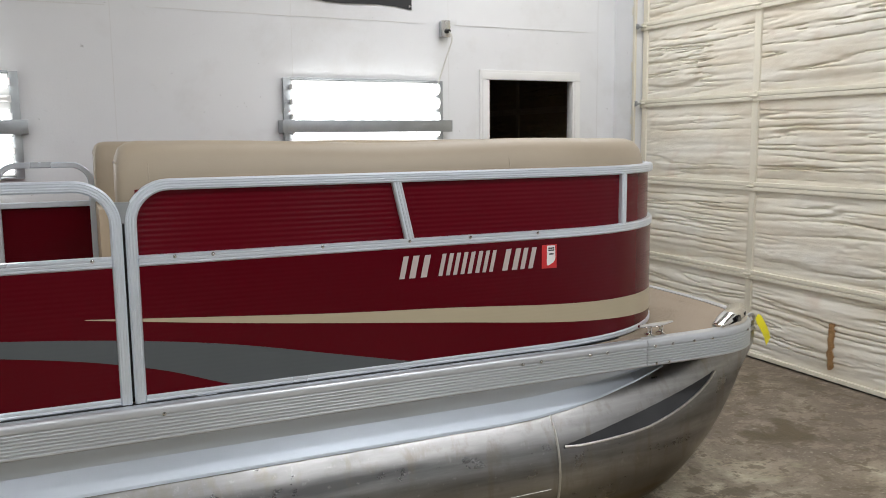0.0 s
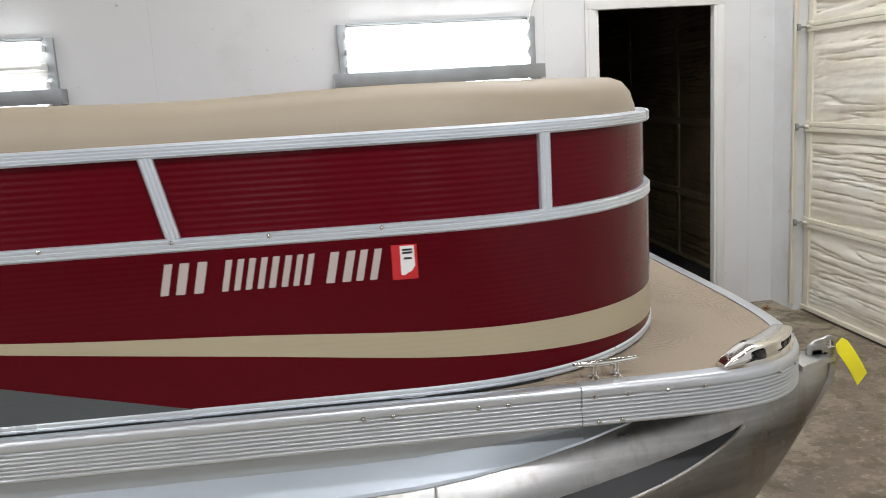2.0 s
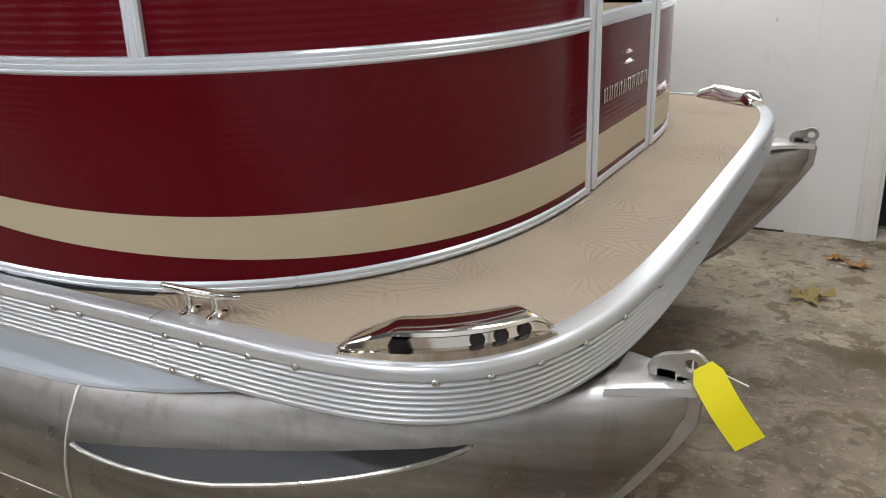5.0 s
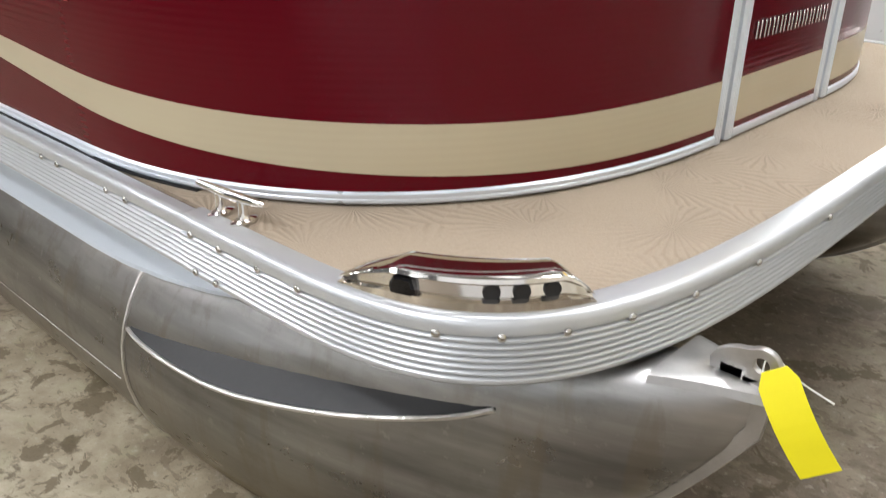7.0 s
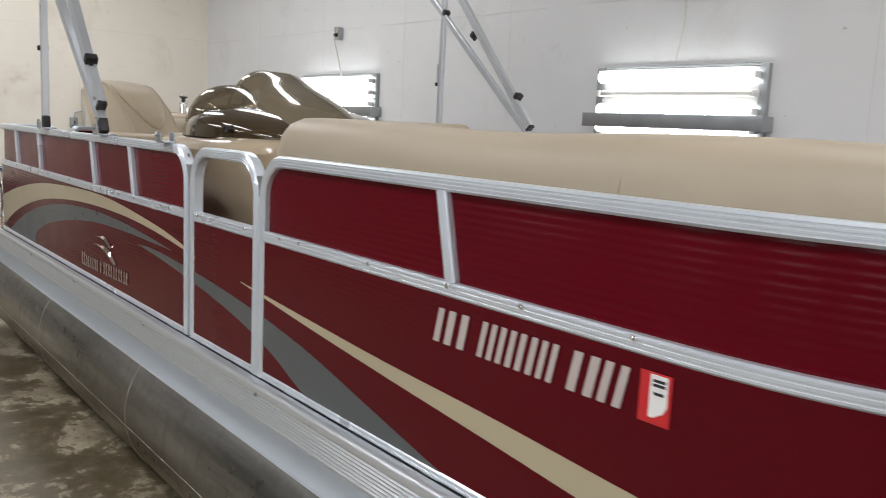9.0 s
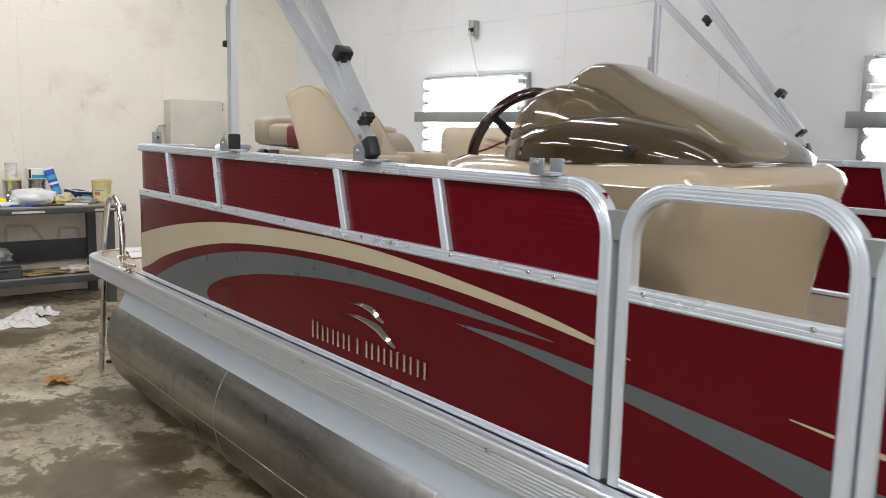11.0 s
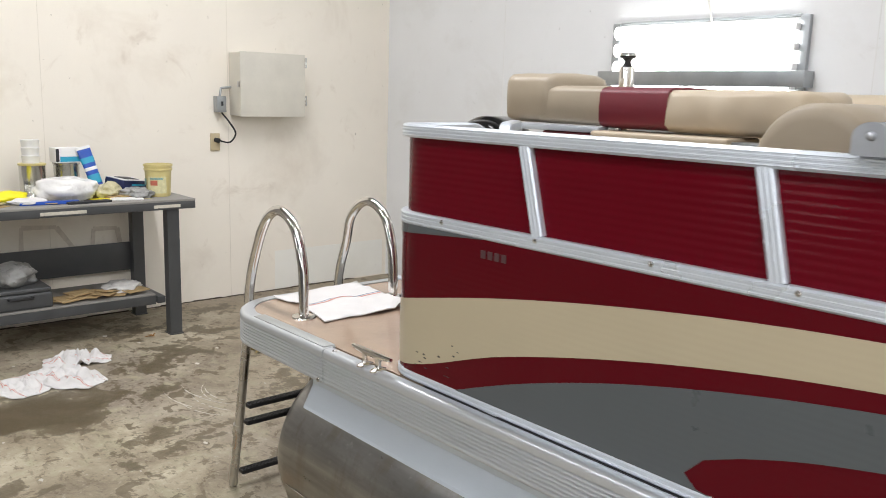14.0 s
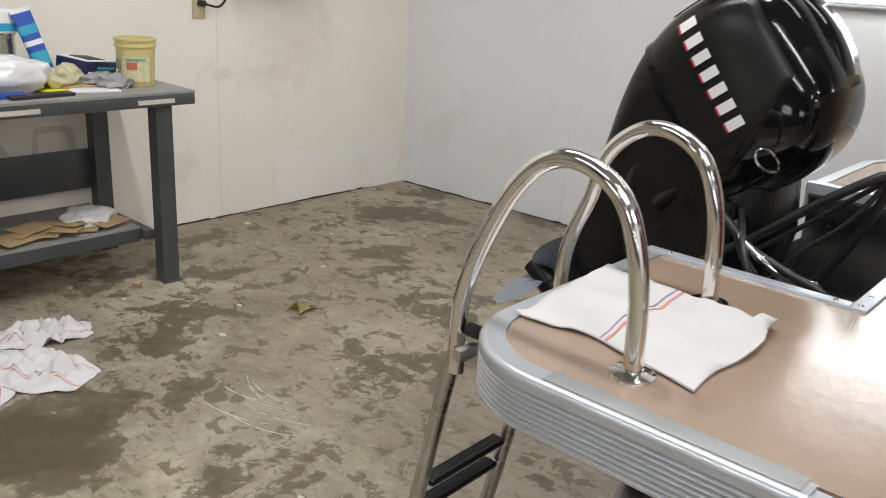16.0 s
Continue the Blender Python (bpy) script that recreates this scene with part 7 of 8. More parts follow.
# clamp bracket and hoses in the well
bm = boxed(-4.27, -4.17, YC - 0.17, YC + 0.17, 0.45, 0.84, 0.02)
for y in (-0.15, 0.15):
    pipe(bm, [(-4.20, YC + y, 0.80), (-4.32, YC + y, 0.86), (-4.40, YC + y, 0.78)], 0.022, 10)
part("clamp_bracket", bm, BLACK_SATIN, mot)
for pts, r in (
        ([(-4.24, 3.47, 0.66), (-4.10, 3.45, 0.77), (-3.97, 3.45, 0.885), (-3.87, 3.46, 0.962), (-3.838, 3.47, 0.978), (-3.832, 3.48, 0.945), (-3.86, 3.49, 0.86), (-3.92, 3.50, 0.73), (-4.0, 3.50, 0.60)], 0.012),
        ([(-4.16, 3.50, 0.68), (-4.03, 3.49, 0.79), (-3.91, 3.48, 0.90), (-3.85, 3.48, 0.955), (-3.845, 3.475, 0.945), (-3.90, 3.46, 0.85), (-3.985, 3.45, 0.76), (-4.05, 3.45, 0.66)], 0.007),
        ([(-4.18, 3.40, 0.82), (-4.08, 3.36, 0.765), (-3.97, 3.33, 0.735), (-3.87, 3.30, 0.715), (-3.83, 3.31, 0.64)], 0.011),
        ([(-4.15, 3.42, 0.80), (-4.08, 3.36, 0.72), (-3.98, 3.31, 0.66), (-3.90, 3.30, 0.60), (-3.90, 3.34, 0.48)], 0.012),
        ([(-4.16, 3.48, 0.82), (-4.10, 3.36, 0.78), (-4.04, 3.30, 0.70), (-3.98, 3.36, 0.56), (-4.02, 3.5, 0.46)], 0.009)):
    part("hose", pipe(bmesh.new(), smooth_path(pts, 6), r, 10), RUBBER, mot, "black rubber hose")
bm = bmesh.new()
pipe(bm, smooth_path([(-4.15, 3.40, 0.80), (-4.06, 3.34, 0.76), (-3.98, 3.34, 0.72), (-3.92, 3.40, 0.70)], 5), 0.010, 10)
cyl(bm, (-3.98, 3.34, 0.72), (-3.92, 3.36, 0.70), 0.018, n=12)
part("steering_link", bm, CHROME, mot, "bright steel steering link")

# ---- yellow tag on the bow eye ----
tag = thing("paper_tag", "bright yellow paper tag wired to the bow eye", "tag", (2.71, 2.705, 0.69))
a, b = Vector((2.716, 2.683, 0.722)), Vector((2.797, 2.690, 0.598))
t = (b - a).normalized()
sd = t.cross(Vector((0.25, -0.95, 0.25))).normalized() * 0.026
nn = t.cross(sd).normalized() * 0.0008
loops = []
for i in range(9):
    u = i / 8
    c = a + (b - a) * u + Vector((0, -0.010 * math.sin(math.pi * u), 0))
    k = 0.62 if i == 0 else (0.85 if u < 0.1 else 1.0)
    loops.append([c - sd * k + nn, c + sd * k + nn, c + sd * k - nn, c - sd * k - nn])
part("card", rings(bmesh.new(), loops), YELLOW, tag, "", 0)
c = a + t * 0.016
part("eyelet", pipe(bmesh.new(), [c + nn * 1.4 + (t * math.cos(q) + sd.normalized() * math.sin(q)) * 0.006 for q in [2 * math.pi * i / 14 for i in range(15)]], 0.0022, 6), CARDBOARD, tag)
c = a + t * 0.045
part("pen_stroke", pipe(bmesh.new(), smooth_path([c + nn * 1.3 - sd * 0.2, c + nn * 1.3 + t * 0.006, c + nn * 1.3 + sd * 0.25], 4), 0.0012, 5), INK, tag)
part("wire", pipe(bmesh.new(), smooth_path([a + t * 0.016, (2.700, 2.694, 0.705), (2.705, 2.70, 0.730), (2.74, 2.715, 0.70), (2.78, 2.74, 0.672)], 5), 0.0013, 6), WHITE, tag)

# ---- towel and rags ----


def cloth_z(x, y, k=0.006, seed=0.0):
    return k * (noise.noise((x * 9, y * 9, seed)) + 0.5 * noise.noise((x * 22, y * 22, seed + 3)))


towel = thing("towel", "white cotton towel with a red and blue stripe on deck", "towel", (-3.97, 2.66, DECK))


def towel_strip(x0, x1, y0, y1, lift, n):
    bm = bmesh.new()
    rows = []
    for i in range(n + 1):
        row = []
        for j in range(19):
            u, v = i / n, j / 18
            x, y = x0 + (x1 - x0) * u, y0 + (y1 - y0) * v
            gx = x - 0.03 * (y - 2.71) + 0.026 * noise.noise((y * 7, x * 3, 1.0))
            gy = y - 0.075 * (x + 4.0) + 0.030 * noise.noise((x * 7, y * 3 + 5.0, 1.0))
            z = DECK + 0.009 + max(0, cloth_z(gx, gy, 0.020)) + 0.006 * abs(noise.noise((gx * 5 + gy * 14, gy * 3, 4.0))) + lift
            if x > -3.85 and y > 2.82:
                z += 0.018 * (1 - abs(u - 0.8))
            row.append(bm.verts.new((gx, gy, z)))
        rows.append(row)
    for a, b in zip(rows, rows[1:]):
        for j in range(18):
            bm.faces.new((a[j], a[j + 1], b[j + 1], b[j]))
    geo = bmesh.ops.extrude_face_region(bm, geom=bm.faces[:])
    bmesh.ops.translate(bm, vec=(0, 0, -0.0035 if lift < 0.001 else -0.001), verts=[g for g in geo["geom"] if isinstance(g, bmesh.types.BMVert)])
    return bm


part("cloth", towel_strip(-4.197, -3.815, 2.540, 2.885, 0.0, 26), CLOTH, towel, smooth=80)
part("red_stripe", towel_strip(-4.017, -4.011, 2.542, 2.883, 0.0012, 2), CLOTH_RED, towel, smooth=80)
part("blue_stripe", towel_strip(-4.030, -4.027, 2.542, 2.883, 0.0012, 2), CLOTH_BLUE, towel, smooth=80)


def rag(name, label, cx, cy, lx, ly, h, seed, turn):
    d = thing(name, label, "rag", (cx, cy, 0), group="floor rags")
    ca, sa = math.cos(radians(turn)), math.sin(radians(turn))

    def at(u, v, lift=0.0):
        r = math.hypot(u, v)
        x, y = u * lx, v * ly
        x += 0.10 * lx * noise.noise((u * 3, v * 3, seed))
        y += 0.16 * ly * noise.noise((u * 3, v * 3, seed + 7))
        z = abs(noise.noise((u * 2.6, v * 2.6, seed + 2))) * h * 1.1 + abs(noise.noise((u * 5.5, v * 5.5, seed + 5))) * h * 0.8
        z *= max(0.06, 1 - r ** 2.2)
        return Vector((cx + x * ca - y * sa, cy + x * sa + y * ca, 0.004 + z + lift))
    for nm, rng, mat, lift in (("cloth", [(-1, 1)], CLOTH, 0), ("red_stripe", [(-0.55, -0.525), (-0.47, -0.455), (0.62, 0.645)], CLOTH_RED, 0.0015)):
        for v0, v1 in rng:
            n, m = 40, (40 if v1 - v0 > 1 else 2)
            bm = bmesh.new()
            rows = []
            for i in range(n + 1):
                u = -1 + 2 * i / n
                lim = math.sqrt(max(0.05, 1 - 0.75 * u * u)) * (0.85 + 0.25 * noise.noise((u * 2.1, seed, 0)))
                rows.append([bm.verts.new(at(u, (v0 + (v1 - v0) * j / m) * lim, lift)) for j in range(m + 1)])
            for a, b in zip(rows, rows[1:]):
                for j in range(m):
                    bm.faces.new((a[j], a[j + 1], b[j + 1], b[j]))
            geo = bmesh.ops.extrude_face_region(bm, geom=bm.faces[:])
            bmesh.ops.translate(bm, vec=(0, 0, -0.003 if lift == 0 else -0.001), verts=[g for g in geo["geom"] if isinstance(g, bmesh.types.BMVert)])
            part(nm, bm, mat, d, smooth=80)


rag("floor_rag", "crumpled white cotton rag with red stripes on the concrete", -6.02, 2.38, 0.22, 0.16, 0.085, 3.3, 30)
rag("floor_rag", "bunched white rag lying against another on the concrete", -6.28, 2.52, 0.17, 0.12, 0.095, 8.1, 70)
rag("floor_rag", "flattened white rag with red stripes on the concrete", -6.02, 2.16, 0.16, 0.13, 0.05, 5.7, 10)

# ---- leaves on the floor ----


def leaf(x, y, size, seed, mat, label, turn):
    bm = bmesh.new()
    n = 44
    rim = []
    for k in range(n):
        a = 2 * math.pi * k / n
        lobe = 0.62 + 0.26 * math.cos(5 * a + 0.4) + 0.10 * math.cos(11 * a + seed) + 0.08 * noise.noise((math.cos(a) * 3, math.sin(a) * 3, seed))
        r = size * max(0.22, lobe)
        px, py = r * math.cos(a), r * math.sin(a)
        rim.append((px, py, 0.004 + 0.75 * size * abs(noise.noise((px * 18, py * 18, seed)))))
    c = bm.verts.new((0, 0, 0.005))
    vs = [bm.verts.new(p) for p in rim]
    mid = [bm.verts.new((p[0] * 0.5, p[1] * 0.5, 0.006 + 0.18 * size * abs(noise.noise((p[0] * 9, p[1] * 9, seed + 4))))) for p in rim]
    for k in range(n):
        j = (k + 1) % n
        bm.faces.new((c, mid[k], mid[j]))
        bm.faces.new((mid[k], vs[k], vs[j], mid[j]))
    pipe(bm, [(0, 0, 0.006), (-size * 0.6, size * 0.1, 0.006), (-size * 1.25, size * 0.28, 0.005)], 0.0018, 5)
    bmesh.ops.rotate(bm, cent=(0, 0, 0), matrix=Matrix.Rotation(radians(turn), 3, "Z"), verts=bm.verts[:])
    bmesh.ops.translate(bm, vec=(x, y, 0), verts=bm.verts[:])
    return solo("fallen_leaf", bm, mat, label, "leaf", group="fallen leaves")


leaf(-4.33, 2.24, 0.105, 1.0, LEAF, "orange-brown curled maple leaf on the concrete", 160)
leaf(-5.86, 3.40, 0.075, 2.2, LEAF_OLIVE, "olive curled dry leaf on the concrete", 30)
leaf(2.74, 4.83, 0.105, 3.1, LEAF_OLIVE, "olive dry maple leaf near the doorway", 80)
leaf(2.90, 5.27, 0.07, 4.4, LEAF, "brown dry leaf near the doorway", 10)
leaf(2.80, 5.33, 0.05, 5.9, LEAF, "small brown leaf near the doorway", 210)
leaf(3.62, 5.56, 0.06, 6.3, LEAF, "brown dry leaf by the threshold", 120)
leaf(3.45, 5.50, 0.04, 7.7, LEAF, "small brown leaf by the threshold", 250)
leaf(-6.50, 3.02, 0.03, 8.8, LEAF, "tiny brown leaf by the bench leg", 100)
leaf(3.98, 5.50, 0.035, 9.1, LEAF, "tiny brown leaf in the corner", 60)

# paint flecks on the floor
bm = bmesh.new()
rng = random.Random(4)
for k in range(80):
    z0 = rng.random()
    if k < 45:
        x, y = rng.uniform(2.7, 4.0), rng.gauss(5.1, 0.3)
    else:
        x, y = rng.uniform(-7.0, -4.3), rng.uniform(1.4, 5.0)
    y = min(y, 5.55) if x > 0 else min(y, 5.1)
    r = rng.uniform(0.003, 0.012) * (1.0 if z0 < 0.85 else 1.6)
    ring = [bm.verts.new((x + r * (0.6 + 0.6 * rng.random()) * math.cos(a) * 1.4, y + r * (0.6 + 0.6 * rng.random()) * math.sin(a), 0.0015)) for a in [2 * math.pi * i / 7 for i in range(7)]]
    bm.faces.new(ring)
for k in range(7):
    cx, cy = -5.45 + rng.uniform(-0.12, 0.12), 3.02 + rng.uniform(-0.1, 0.1)
    r, a0 = rng.uniform(0.22, 0.38), rng.uniform(215, 265)
    prev = None
    for i in range(13):
        a = radians(a0 + 62 * i / 12 * rng.uniform(0.97, 1.03))
        w = 0.0024 * math.sin(math.pi * (i + 0.4) / 13) * (0.5 + rng.random())
        pair = [bm.verts.new((cx + (r + d) * math.cos(a), cy + (r + d) * math.sin(a) * 0.8, 0.0015)) for d in (-w, w)]
        if prev and rng.random() < 0.86:
            bm.faces.new((prev[0], prev[1], pair[1], pair[0]))
        prev = pair
geo = bmesh.ops.extrude_face_region(bm, geom=bm.faces[:])
bmesh.ops.translate(bm, vec=(0, 0, -0.0012), verts=[g for g in geo["geom"] if isinstance(g, bmesh.types.BMVert)])
solo("paint_flecks", bm, plain("fleck_paint", (0.54, 0.51, 0.45), 0.7, var=0.2), "pale paint and plaster flecks scattered on the concrete", "flecks", kind="stuff", smooth=0)

# ---- work bench and what lies on it ----
BX0, BX1, BY0, BY1, BZ = -7.12, -6.44, 1.46, 3.295, 0.83
bench = thing("work_bench", "grey painted steel work bench with a dusty top", "work bench", (-6.8, 2.4, 0))
part("bench_top", boxed(BX0, BX1, BY0, BY1, BZ - 0.012, BZ, 0.002), BENCHTOP, bench)
bm = boxed(BX1 - 0.02, BX1 - 0.001, BY0, BY1, BZ - 0.058, BZ - 0.012, 0.004)
part("front_apron", bm, BENCH, bench)
part("end_apron", boxed(BX0, BX1 - 0.021, BY1 - 0.02, BY1 - 0.001, BZ - 0.058, BZ - 0.012, 0.004), BENCH, bench)
for x, y in ((-6.50, 3.165), (-7.06, 3.165), (-6.50, 1.60), (-7.06, 1.60)):
    # a channel, open towards the wall of the bench end
    chan = [(-0.033, -0.036), (0.033, -0.036), (0.033, 0.036), (0.027, 0.036), (0.027, -0.030), (-0.027, -0.030), (-0.027, 0.036), (-0.033, 0.036)]
    leg = part("leg", rings(bmesh.new(), [[(x + dx, y + dy, z) for dx, dy in chan] for z in (0.006, BZ - 0.013)]), BENCH, bench, "", 0)
    part("foot", boxed(x - 0.045, x + 0.045, y - 0.042, y + 0.042, 0.0, 0.006, 0.002), BENCH, leg)
part("lower_shelf", boxed(-7.02, -6.56, 1.62, 3.08, 0.235, 0.245, 0.002), BENCHTOP, bench)
part("shelf_rail", boxed(-6.578, -6.56, 1.62, 3.08, 0.180, 0.234, 0.004), BENCH, bench)
part("shelf_tie", boxed(-7.03, -6.53, 3.082, 3.128, 0.190, 0.232, 0.004), BENCH, bench)
part("back_panel", boxed(-7.09, -7.075, 1.62, 3.13, 0.30, 0.485, 0.003), BENCH, bench)
for y0, y1 in ((2.42, 2.66), (3.04, 3.20)):
    part("paper_label", boxed(BX1 - 0.001, BX1 + 0.001, y0, y1, BZ - 0.046, BZ - 0.028), plain("label_paper_" + str(round(y0 * 10)), (0.55, 0.52, 0.44), 0.7, var=0.25, scale=40), bench, "torn paper label")


def turned_body(bm, x, y, prof, n=24):
    return rings(bm, [[(x + r * math.cos(a), y + r * math.sin(a), z) for a in [2 * math.pi * i / n for i in range(n)]] for r, z in prof])


# pail
FADED_RED = plain("faded_red_print", (0.48, 0.13, 0.08), 0.5, var=0.3, scale=60)
FADED_TEAL = plain("faded_teal_print", (0.20, 0.36, 0.32), 0.5, var=0.3, scale=60)
FADED_LEAF = plain("faded_print_field", (0.62, 0.58, 0.34), 0.5, var=0.25, scale=50)
pail = thing("pail", "yellow plastic pail with a faded printed label on the bench", "pail", (-6.66, 3.16, BZ))
part("pail_body", turned_body(bmesh.new(), -6.66, 3.16, ((0.066, BZ), (0.070, BZ + 0.01), (0.078, BZ + 0.15), (0.079, BZ + 0.158), (0.084, BZ + 0.160), (0.084, BZ + 0.168), (0.080, BZ + 0.170), (0.081, BZ + 0.182), (0.086, BZ + 0.184), (0.086, BZ + 0.194), (0.079, BZ + 0.195), (0.074, BZ + 0.10), (0.064, BZ + 0.012))), PAIL, pail)


def wrap(x, y, r, a0, a1, z0, z1, n=8):
    bm = bmesh.new()
    loops = []
    for i in range(n + 1):
        a = radians(a0 + (a1 - a0) * i / n)
        loops.append([(x + (r + d) * math.cos(a), y + (r + d) * math.sin(a), z) for d, z in ((0.0, z0), (0.001, z0), (0.001, z1), (0.0, z1))])
    return rings(bm, loops)


part("print_patch", wrap(-6.66, 3.16, 0.0752, -75, 15, BZ + 0.022, BZ + 0.125), FADED_LEAF, pail, "faded printed label")
part("print_patch", wrap(-6.66, 3.16, 0.0765, -58, -26, BZ + 0.070, BZ + 0.10), FADED_RED, pail, "faded red print")
part("print_patch", wrap(-6.66, 3.16, 0.0765, -60, 0, BZ + 0.105, BZ + 0.115), FADED_TEAL, pail, "faded blue print")
part("print_patch", wrap(-6.66, 3.16, 0.0745, -60, 5, BZ + 0.030, BZ + 0.040), FADED_TEAL, pail, "faded blue print")
part("print_patch", wrap(-6.66, 3.16, 0.0775, -112, -84, BZ + 0.07, BZ + 0.11), FADED_TEAL, pail, "faded blue print")
# cans
CAN = plain("tin_can", (0.55, 0.54, 0.50), 0.22, 0.95, var=0.1, scale=12)


def paint_can(x, y, lab, band):
    c = thing("paint_can", lab, "paint can", (x, y, BZ), group="paint cans")
    part("can_body", turned_body(bmesh.new(), x, y, ((0.072, BZ), (0.074, BZ + 0.004), (0.071, BZ + 0.008), (0.071, BZ + 0.185), (0.074, BZ + 0.189), (0.074, BZ + 0.195), (0.066, BZ + 0.193), (0.064, BZ + 0.186))), CAN, c)
    part("can_rim", turned_body(bmesh.new(), x, y, ((0.0745, BZ + 0.186), (0.0765, BZ + 0.19), (0.0765, BZ + 0.197), (0.070, BZ + 0.198))), band, c)


paint_can(-6.92, 2.52, "open tin paint can with a yellow rim on the bench", PAIL)
paint_can(-6.92, 2.71, "plain tin paint can on the bench", CAN)
cups = thing("cup_stack", "stack of white plastic cups on a paint can", "cups", (-6.92, 2.515, BZ + 0.198))
for k in range(3):
    z = BZ + 0.199 + k * 0.045
    part("cup", turned_body(bmesh.new(), -6.92, 2.515, ((0.045, z), (0.049, z + 0.04), (0.051, z + 0.043), (0.046, z + 0.044))), WHITE, cups)
bx = thing("glove_box", "white cardboard glove box with blue print on a paint can", "box", (-6.92, 2.71, BZ + 0.198))
part("carton", boxed(-6.98, -6.86, 2.635, 2.785, BZ + 0.199, BZ + 0.285, 0.003), WHITE, bx)
part("print_patch", boxed(-6.8602, -6.859, 2.66, 2.78, BZ + 0.205, BZ + 0.235), TEAL, bx, "blue print")
part("print_patch", boxed(-6.8602, -6.859, 2.637, 2.655, BZ + 0.205, BZ + 0.28), INK, bx, "dark print")
sl = thing("sealant_tube", "blue and red printed sealant tube leaning on a paint can", "tube", (-6.86, 2.80, BZ))
tm = Matrix.Translation((-6.80, 2.862, BZ + 0.006)) @ Matrix.Rotation(radians(15), 4, "X") @ Matrix.Rotation(radians(-10), 4, "Y")


def flat_tube(z0, z1, grow):
    """A squeezed tube: round at its foot, flat at its crimped head."""
    loops = []
    for k in range(9):
        z = z0 + (z1 - z0) * k / 8
        q = z / 0.30
        rx, ry = 0.030 * (1 - q) + 0.006 + grow, 0.034 + 0.006 * q + grow
        loops.append([tm @ Vector((rx * math.cos(a), ry * math.sin(a), z)) for a in [2 * math.pi * i / 20 for i in range(20)]])
    return rings(bmesh.new(), loops)


part("tube_body", flat_tube(0.0, 0.30, 0.0), BLUE, sl)
for nm, z0, z1, mat in (("tube_foot", 0.002, 0.05, FADED_RED), ("print_patch", 0.075, 0.13, TEAL), ("print_patch", 0.155, 0.175, WHITE), ("print_patch", 0.20, 0.235, TEAL), ("crimp", 0.285, 0.302, WHITE)):
    part(nm, flat_tube(z0, z1, 0.0012), mat, sl)
sbx = thing("sander_box", "navy and white cardboard tool box lying on the bench", "box", (-6.74, 3.0, BZ))
NAVY = plain("navy_print", (0.012, 0.018, 0.07), 0.35, var=0.2, scale=30)
tm = Matrix.Translation((-6.80, 3.005, BZ + 0.012)) @ Matrix.Rotation(radians(28), 4, "Z") @ Matrix.Rotation(radians(-6), 4, "X") @ Matrix.Rotation(radians(7), 4, "Y")
for nm, b, mat in (("carton", (-0.07, 0.07, -0.10, 0.10, 0.0, 0.085), NAVY), ("lid", (-0.068, 0.068, -0.098, 0.098, 0.086, 0.090), WHITE), ("window", (-0.045, 0.045, -0.06, 0.055, 0.090, 0.0925), INK), ("side_print", (0.0701, 0.0715, -0.085, 0.06, 0.020, 0.045), WHITE), ("side_print", (0.0701, 0.0715, -0.03, 0.085, 0.055, 0.066), TEAL)):
    bm = box(bmesh.new(), *b, 0.001)
    bmesh.ops.transform(bm, matrix=tm, verts=bm.verts[:])
    part(nm, bm, mat, sbx)


def lump(name, label, cat, x, y, z, lx, ly, h, seed, mat, turn=0, rough=0.25, n=26):
    """A soft, creased bag or wad that lies on its support."""
    bm = bmesh.new()
    bmesh.ops.create_icosphere(bm, subdivisions=4, radius=1)
    for v in bm.verts:
        p = v.co.copy()
        d = 1 + rough * noise.noise(p * 1.7 + Vector((seed, 0, 0))) + rough * 0.7 * abs(noise.noise(p * 4.5 + Vector((0, seed, 0))))
        v.co = Vector((p.x * lx * d, p.y * ly * d, max(-0.85, p.z * d) * h))
    lo = min(v.co.z for v in bm.verts)
    bmesh.ops.translate(bm, vec=(0, 0, -lo), verts=bm.verts[:])
    bmesh.ops.rotate(bm, cent=(0, 0, 0), matrix=Matrix.Rotation(radians(turn), 3, "Z"), verts=bm.verts[:])
    bmesh.ops.translate(bm, vec=(x, y, z), verts=bm.verts[:])
    return solo(name, bm, mat, label, cat, smooth=80)


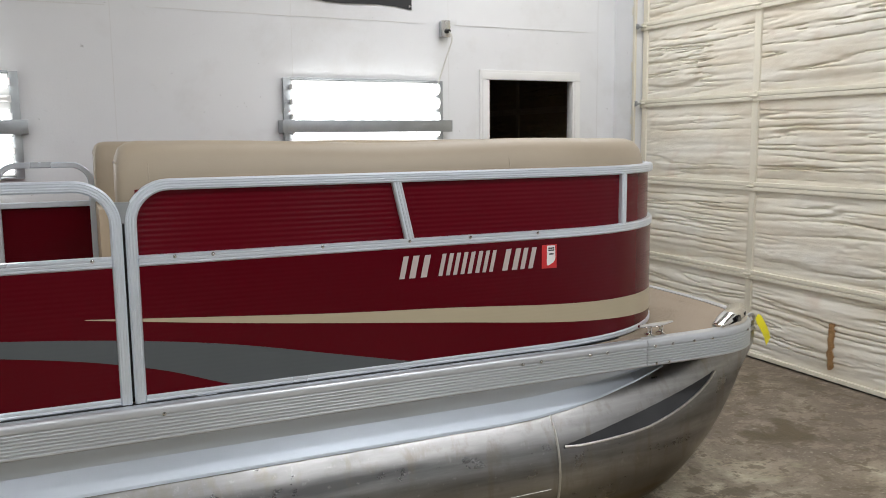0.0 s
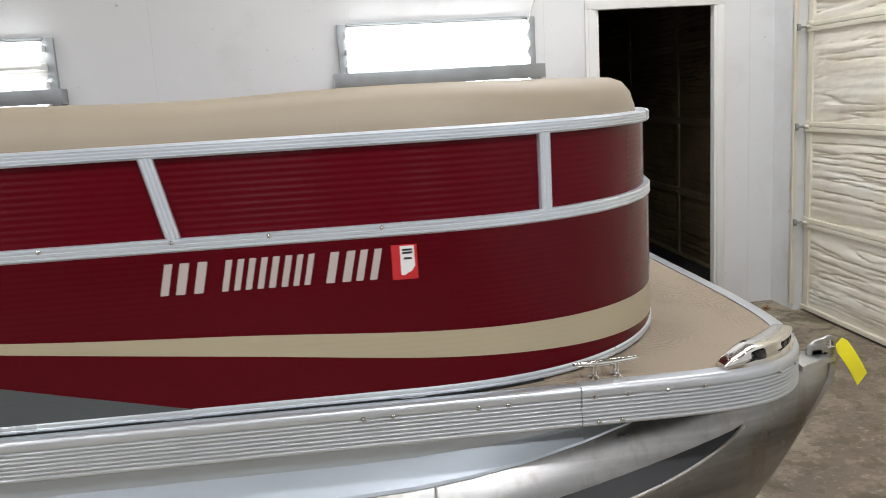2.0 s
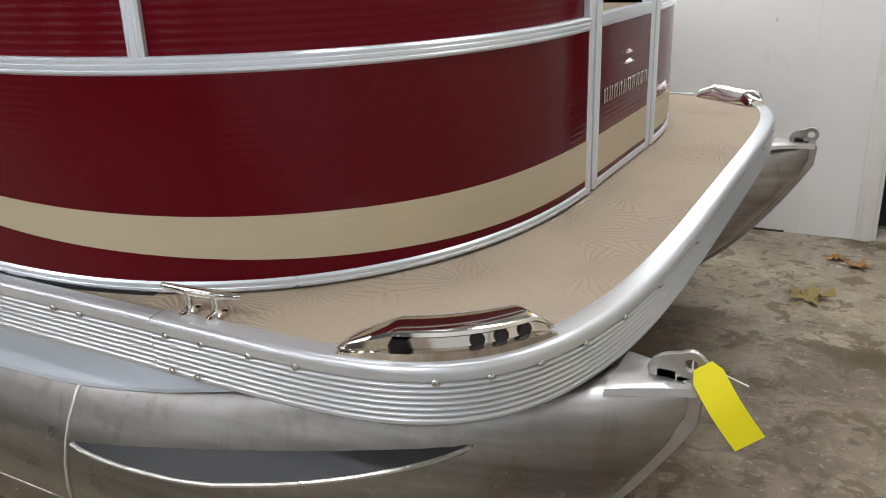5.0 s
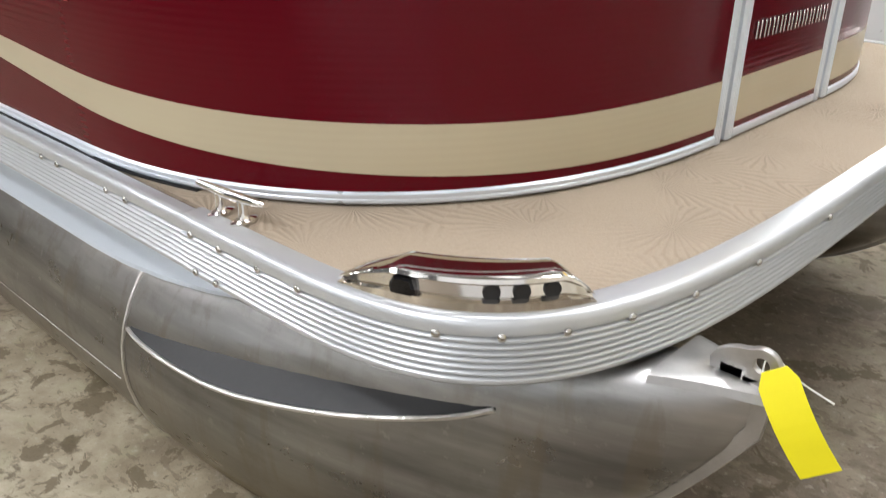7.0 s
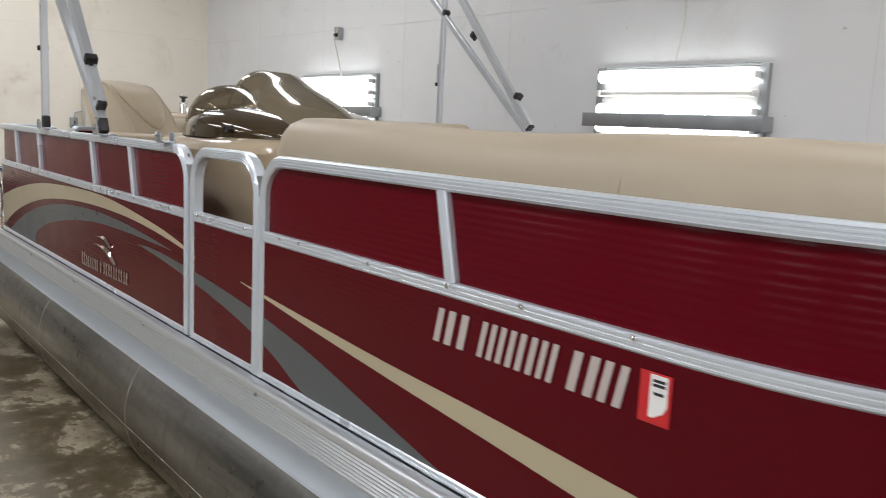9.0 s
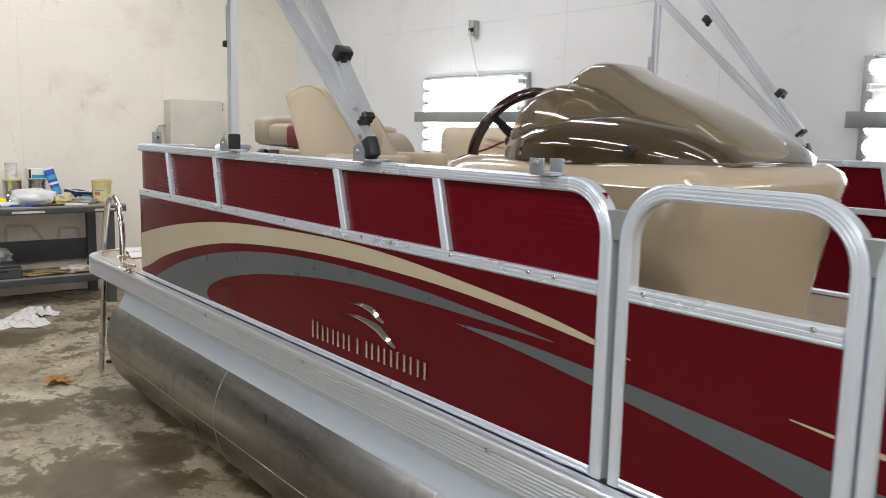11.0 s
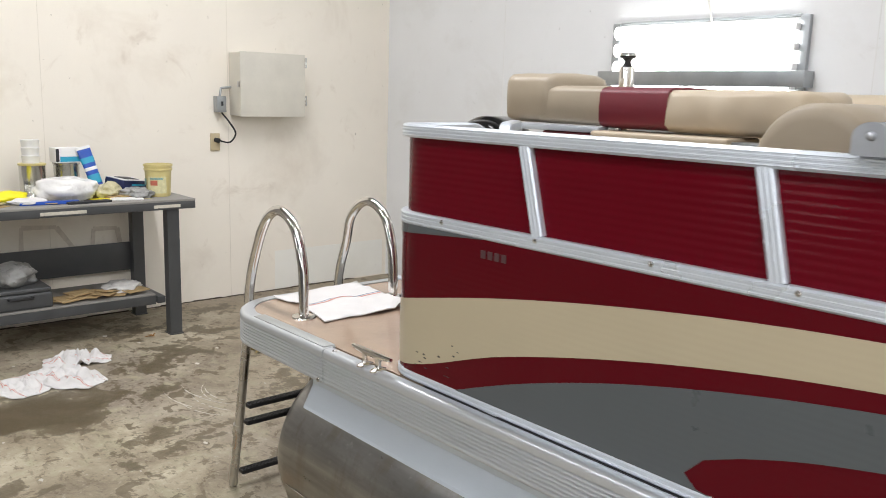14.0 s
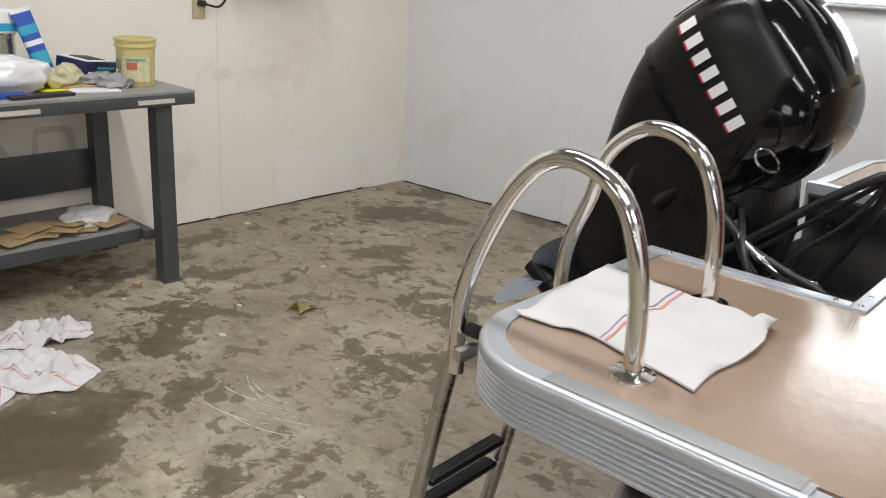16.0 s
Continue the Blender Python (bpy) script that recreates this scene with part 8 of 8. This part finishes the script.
lump("plastic_bag", "full white plastic bag lying on the bench", "bag", -6.66, 2.62, BZ, 0.09, 0.165, 0.075, 2.0, BAG, -8)
lump("plastic_bag", "crumpled clear plastic bag beside the pail", "bag", -6.72, 3.01, BZ + 0.002, 0.05, 0.09, 0.028, 6.0, BAG_GREY, 20)
lump("rubber_gloves", "bright yellow rubber gloves on the bench", "gloves", -6.72, 2.33, BZ, 0.07, 0.11, 0.035, 11.0, YELLOW, 10)
lump("white_rag", "flat white rag on the bench edge", "rag", -6.60, 2.40, BZ, 0.06, 0.09, 0.02, 15.0, CLOTH, 0)
for k, (x, y, lx, ly, mat, lab, tn) in enumerate(((-6.62, 2.86, 0.06, 0.11, YELLOW, "yellow sheet of abrasive paper on the bench", 12), (-6.57, 2.93, 0.045, 0.09, WHITE, "white plastic spreader on the bench", -14), (-6.52, 2.70, 0.03, 0.12, INK, "dark sanding strip on the bench edge", 4), (-6.72, 2.90, 0.07, 0.10, CARDBOARD, "brown paper packet on the bench", 30), (-6.55, 2.50, 0.02, 0.15, BLUE, "blue handled scraper on the bench", -6))):
    bm = boxed(-lx, lx, -ly, ly, 0, 0.006 + 0.003 * k, 0.002)
    bmesh.ops.transform(bm, matrix=pose(x, y, BZ + 0.0005, 0, 0, tn), verts=bm.verts[:])
    solo("bench_clutter", bm, mat, lab, "workshop supplies")
WRAP = plain("yellowed_wrap", (0.52, 0.48, 0.30), 0.25, var=0.25, scale=16, bump=0.5, bscale=45, dist=0.006)
lump("plastic_wrap", "crumpled yellowed plastic wrap beside the bag", "wrap", -6.70, 2.86, BZ, 0.06, 0.085, 0.045, 31.0, WRAP, 25, 0.45)
lump("plastic_wrap", "crumpled clear wrap by the cardboard box", "wrap", -6.60, 3.03, BZ, 0.05, 0.06, 0.03, 37.0, BAG_GREY, -10, 0.45)
lump("foam_wad", "pinkish wad of packing foam on the bench", "wad", -6.78, 2.80, BZ, 0.05, 0.05, 0.04, 41.0, plain("pink_foam", (0.50, 0.30, 0.26), 0.7, var=0.2), 0, 0.4)
rng = random.Random(17)
for k in range(9):
    lx, ly = rng.uniform(0.012, 0.04), rng.uniform(0.04, 0.10)
    bm = boxed(-lx, lx, -ly, ly, 0, 0.004, 0.001)
    bmesh.ops.transform(bm, matrix=pose(rng.uniform(-6.68, -6.52), rng.uniform(1.9, 3.0), BZ + 0.0008 + 0.005 * (k % 3), 0, 0, rng.uniform(-70, 70)), verts=bm.verts[:])
    solo("bench_scrap", bm, (CARDBOARD, BENCH, WRAP, WHITE)[k % 4], ("brown card scrap on the bench", "grey metal strip on the bench", "yellowed abrasive strip on the bench", "white paper scrap on the bench")[k % 4], "scrap", group="bench scraps")
tb = thing("tool_case", "closed grey plastic tool case on the lower shelf", "tool case", (-6.72, 2.35, 0.245))
part("case_body", boxed(-6.90, -6.58, 2.16, 2.50, 0.246, 0.335, 0.014, 3), BENCH, tb)
part("case_lid", boxed(-6.895, -6.585, 2.165, 2.495, 0.337, 0.362, 0.010, 3), BENCH, tb)
part("handle", pipe(bmesh.new(), smooth_path([(-6.58, 2.27, 0.315), (-6.555, 2.275, 0.315), (-6.55, 2.33, 0.315), (-6.555, 2.385, 0.315), (-6.58, 2.39, 0.315)], 4), 0.008, 8), RUBBER, tb)
lump("plastic_bag", "crumpled grey plastic bag on the tool case", "bag", -6.74, 2.34, 0.362, 0.10, 0.115, 0.065, 21.0, BAG_GREY, 15, 0.4)
lump("plastic_bag", "crumpled clear bag on the lower shelf", "bag", -6.74, 2.94, 0.245, 0.09, 0.12, 0.035, 25.0, BAG, 35, 0.4)
rng = random.Random(9)
for k in range(11):
    x, y = -6.64 - 0.10 * rng.random(), 2.56 + 0.042 * k
    bm = boxed(-0.055, 0.055, -0.075, 0.075, 0, 0.005, 0.001)
    box(bm, -0.03, 0.02, -0.045, 0.03, 0.005, 0.0058)
    bmesh.ops.transform(bm, matrix=pose(x, y, 0.2455 + 0.006 * (k % 4) + 0.010, rng.uniform(-6, 6), rng.uniform(-5, 5), rng.uniform(15, 60)), verts=bm.verts[:])
    solo("abrasive_packet", bm, CARDBOARD, "open brown card packet of abrasive sheets on the shelf", "packet", group="abrasive packets")

# blurry shadow outlines on the wall under the bench, drawn as brownish strips
bm = bmesh.new()


def wall_mark(bm, y0, z0, y1, z1, w, lift):
    d = Vector((0, y1 - y0, z1 - z0)).normalized()
    s = Vector((0, -d.z, d.y)) * w
    a, b = Vector((-7.150, y0, z0)), Vector((-7.150, y1, z1))
    rings(bm, [[a + s, a - s, a - s + Vector((lift, 0, 0)), a + s + Vector((lift, 0, 0))], [b + s * 0.7, b - s * 0.7, b - s * 0.7 + Vector((lift, 0, 0)), b + s * 0.7 + Vector((lift, 0, 0))]])


for k, (y0, z0, y1, z1) in enumerate(((2.485, 0.382, 2.497, 0.615), (2.497, 0.615, 2.698, 0.606), (2.698, 0.606, 2.859, 0.370), (2.905, 0.375, 2.924, 0.576), (2.924, 0.576, 3.071, 0.572), (3.071, 0.572, 3.109, 0.363))):
    wall_mark(bm, y0, z0, y1, z1, 0.016, 0.0010 + 0.0005 * k)
part("shadow_outline", bm, plain("outline_shadow_tone", (0.64, 0.58, 0.50), 0.7, var=0.2, scale=30), bpy.data.objects["wall_west"], "brownish outline drawn in for a blurry shadow", 0)
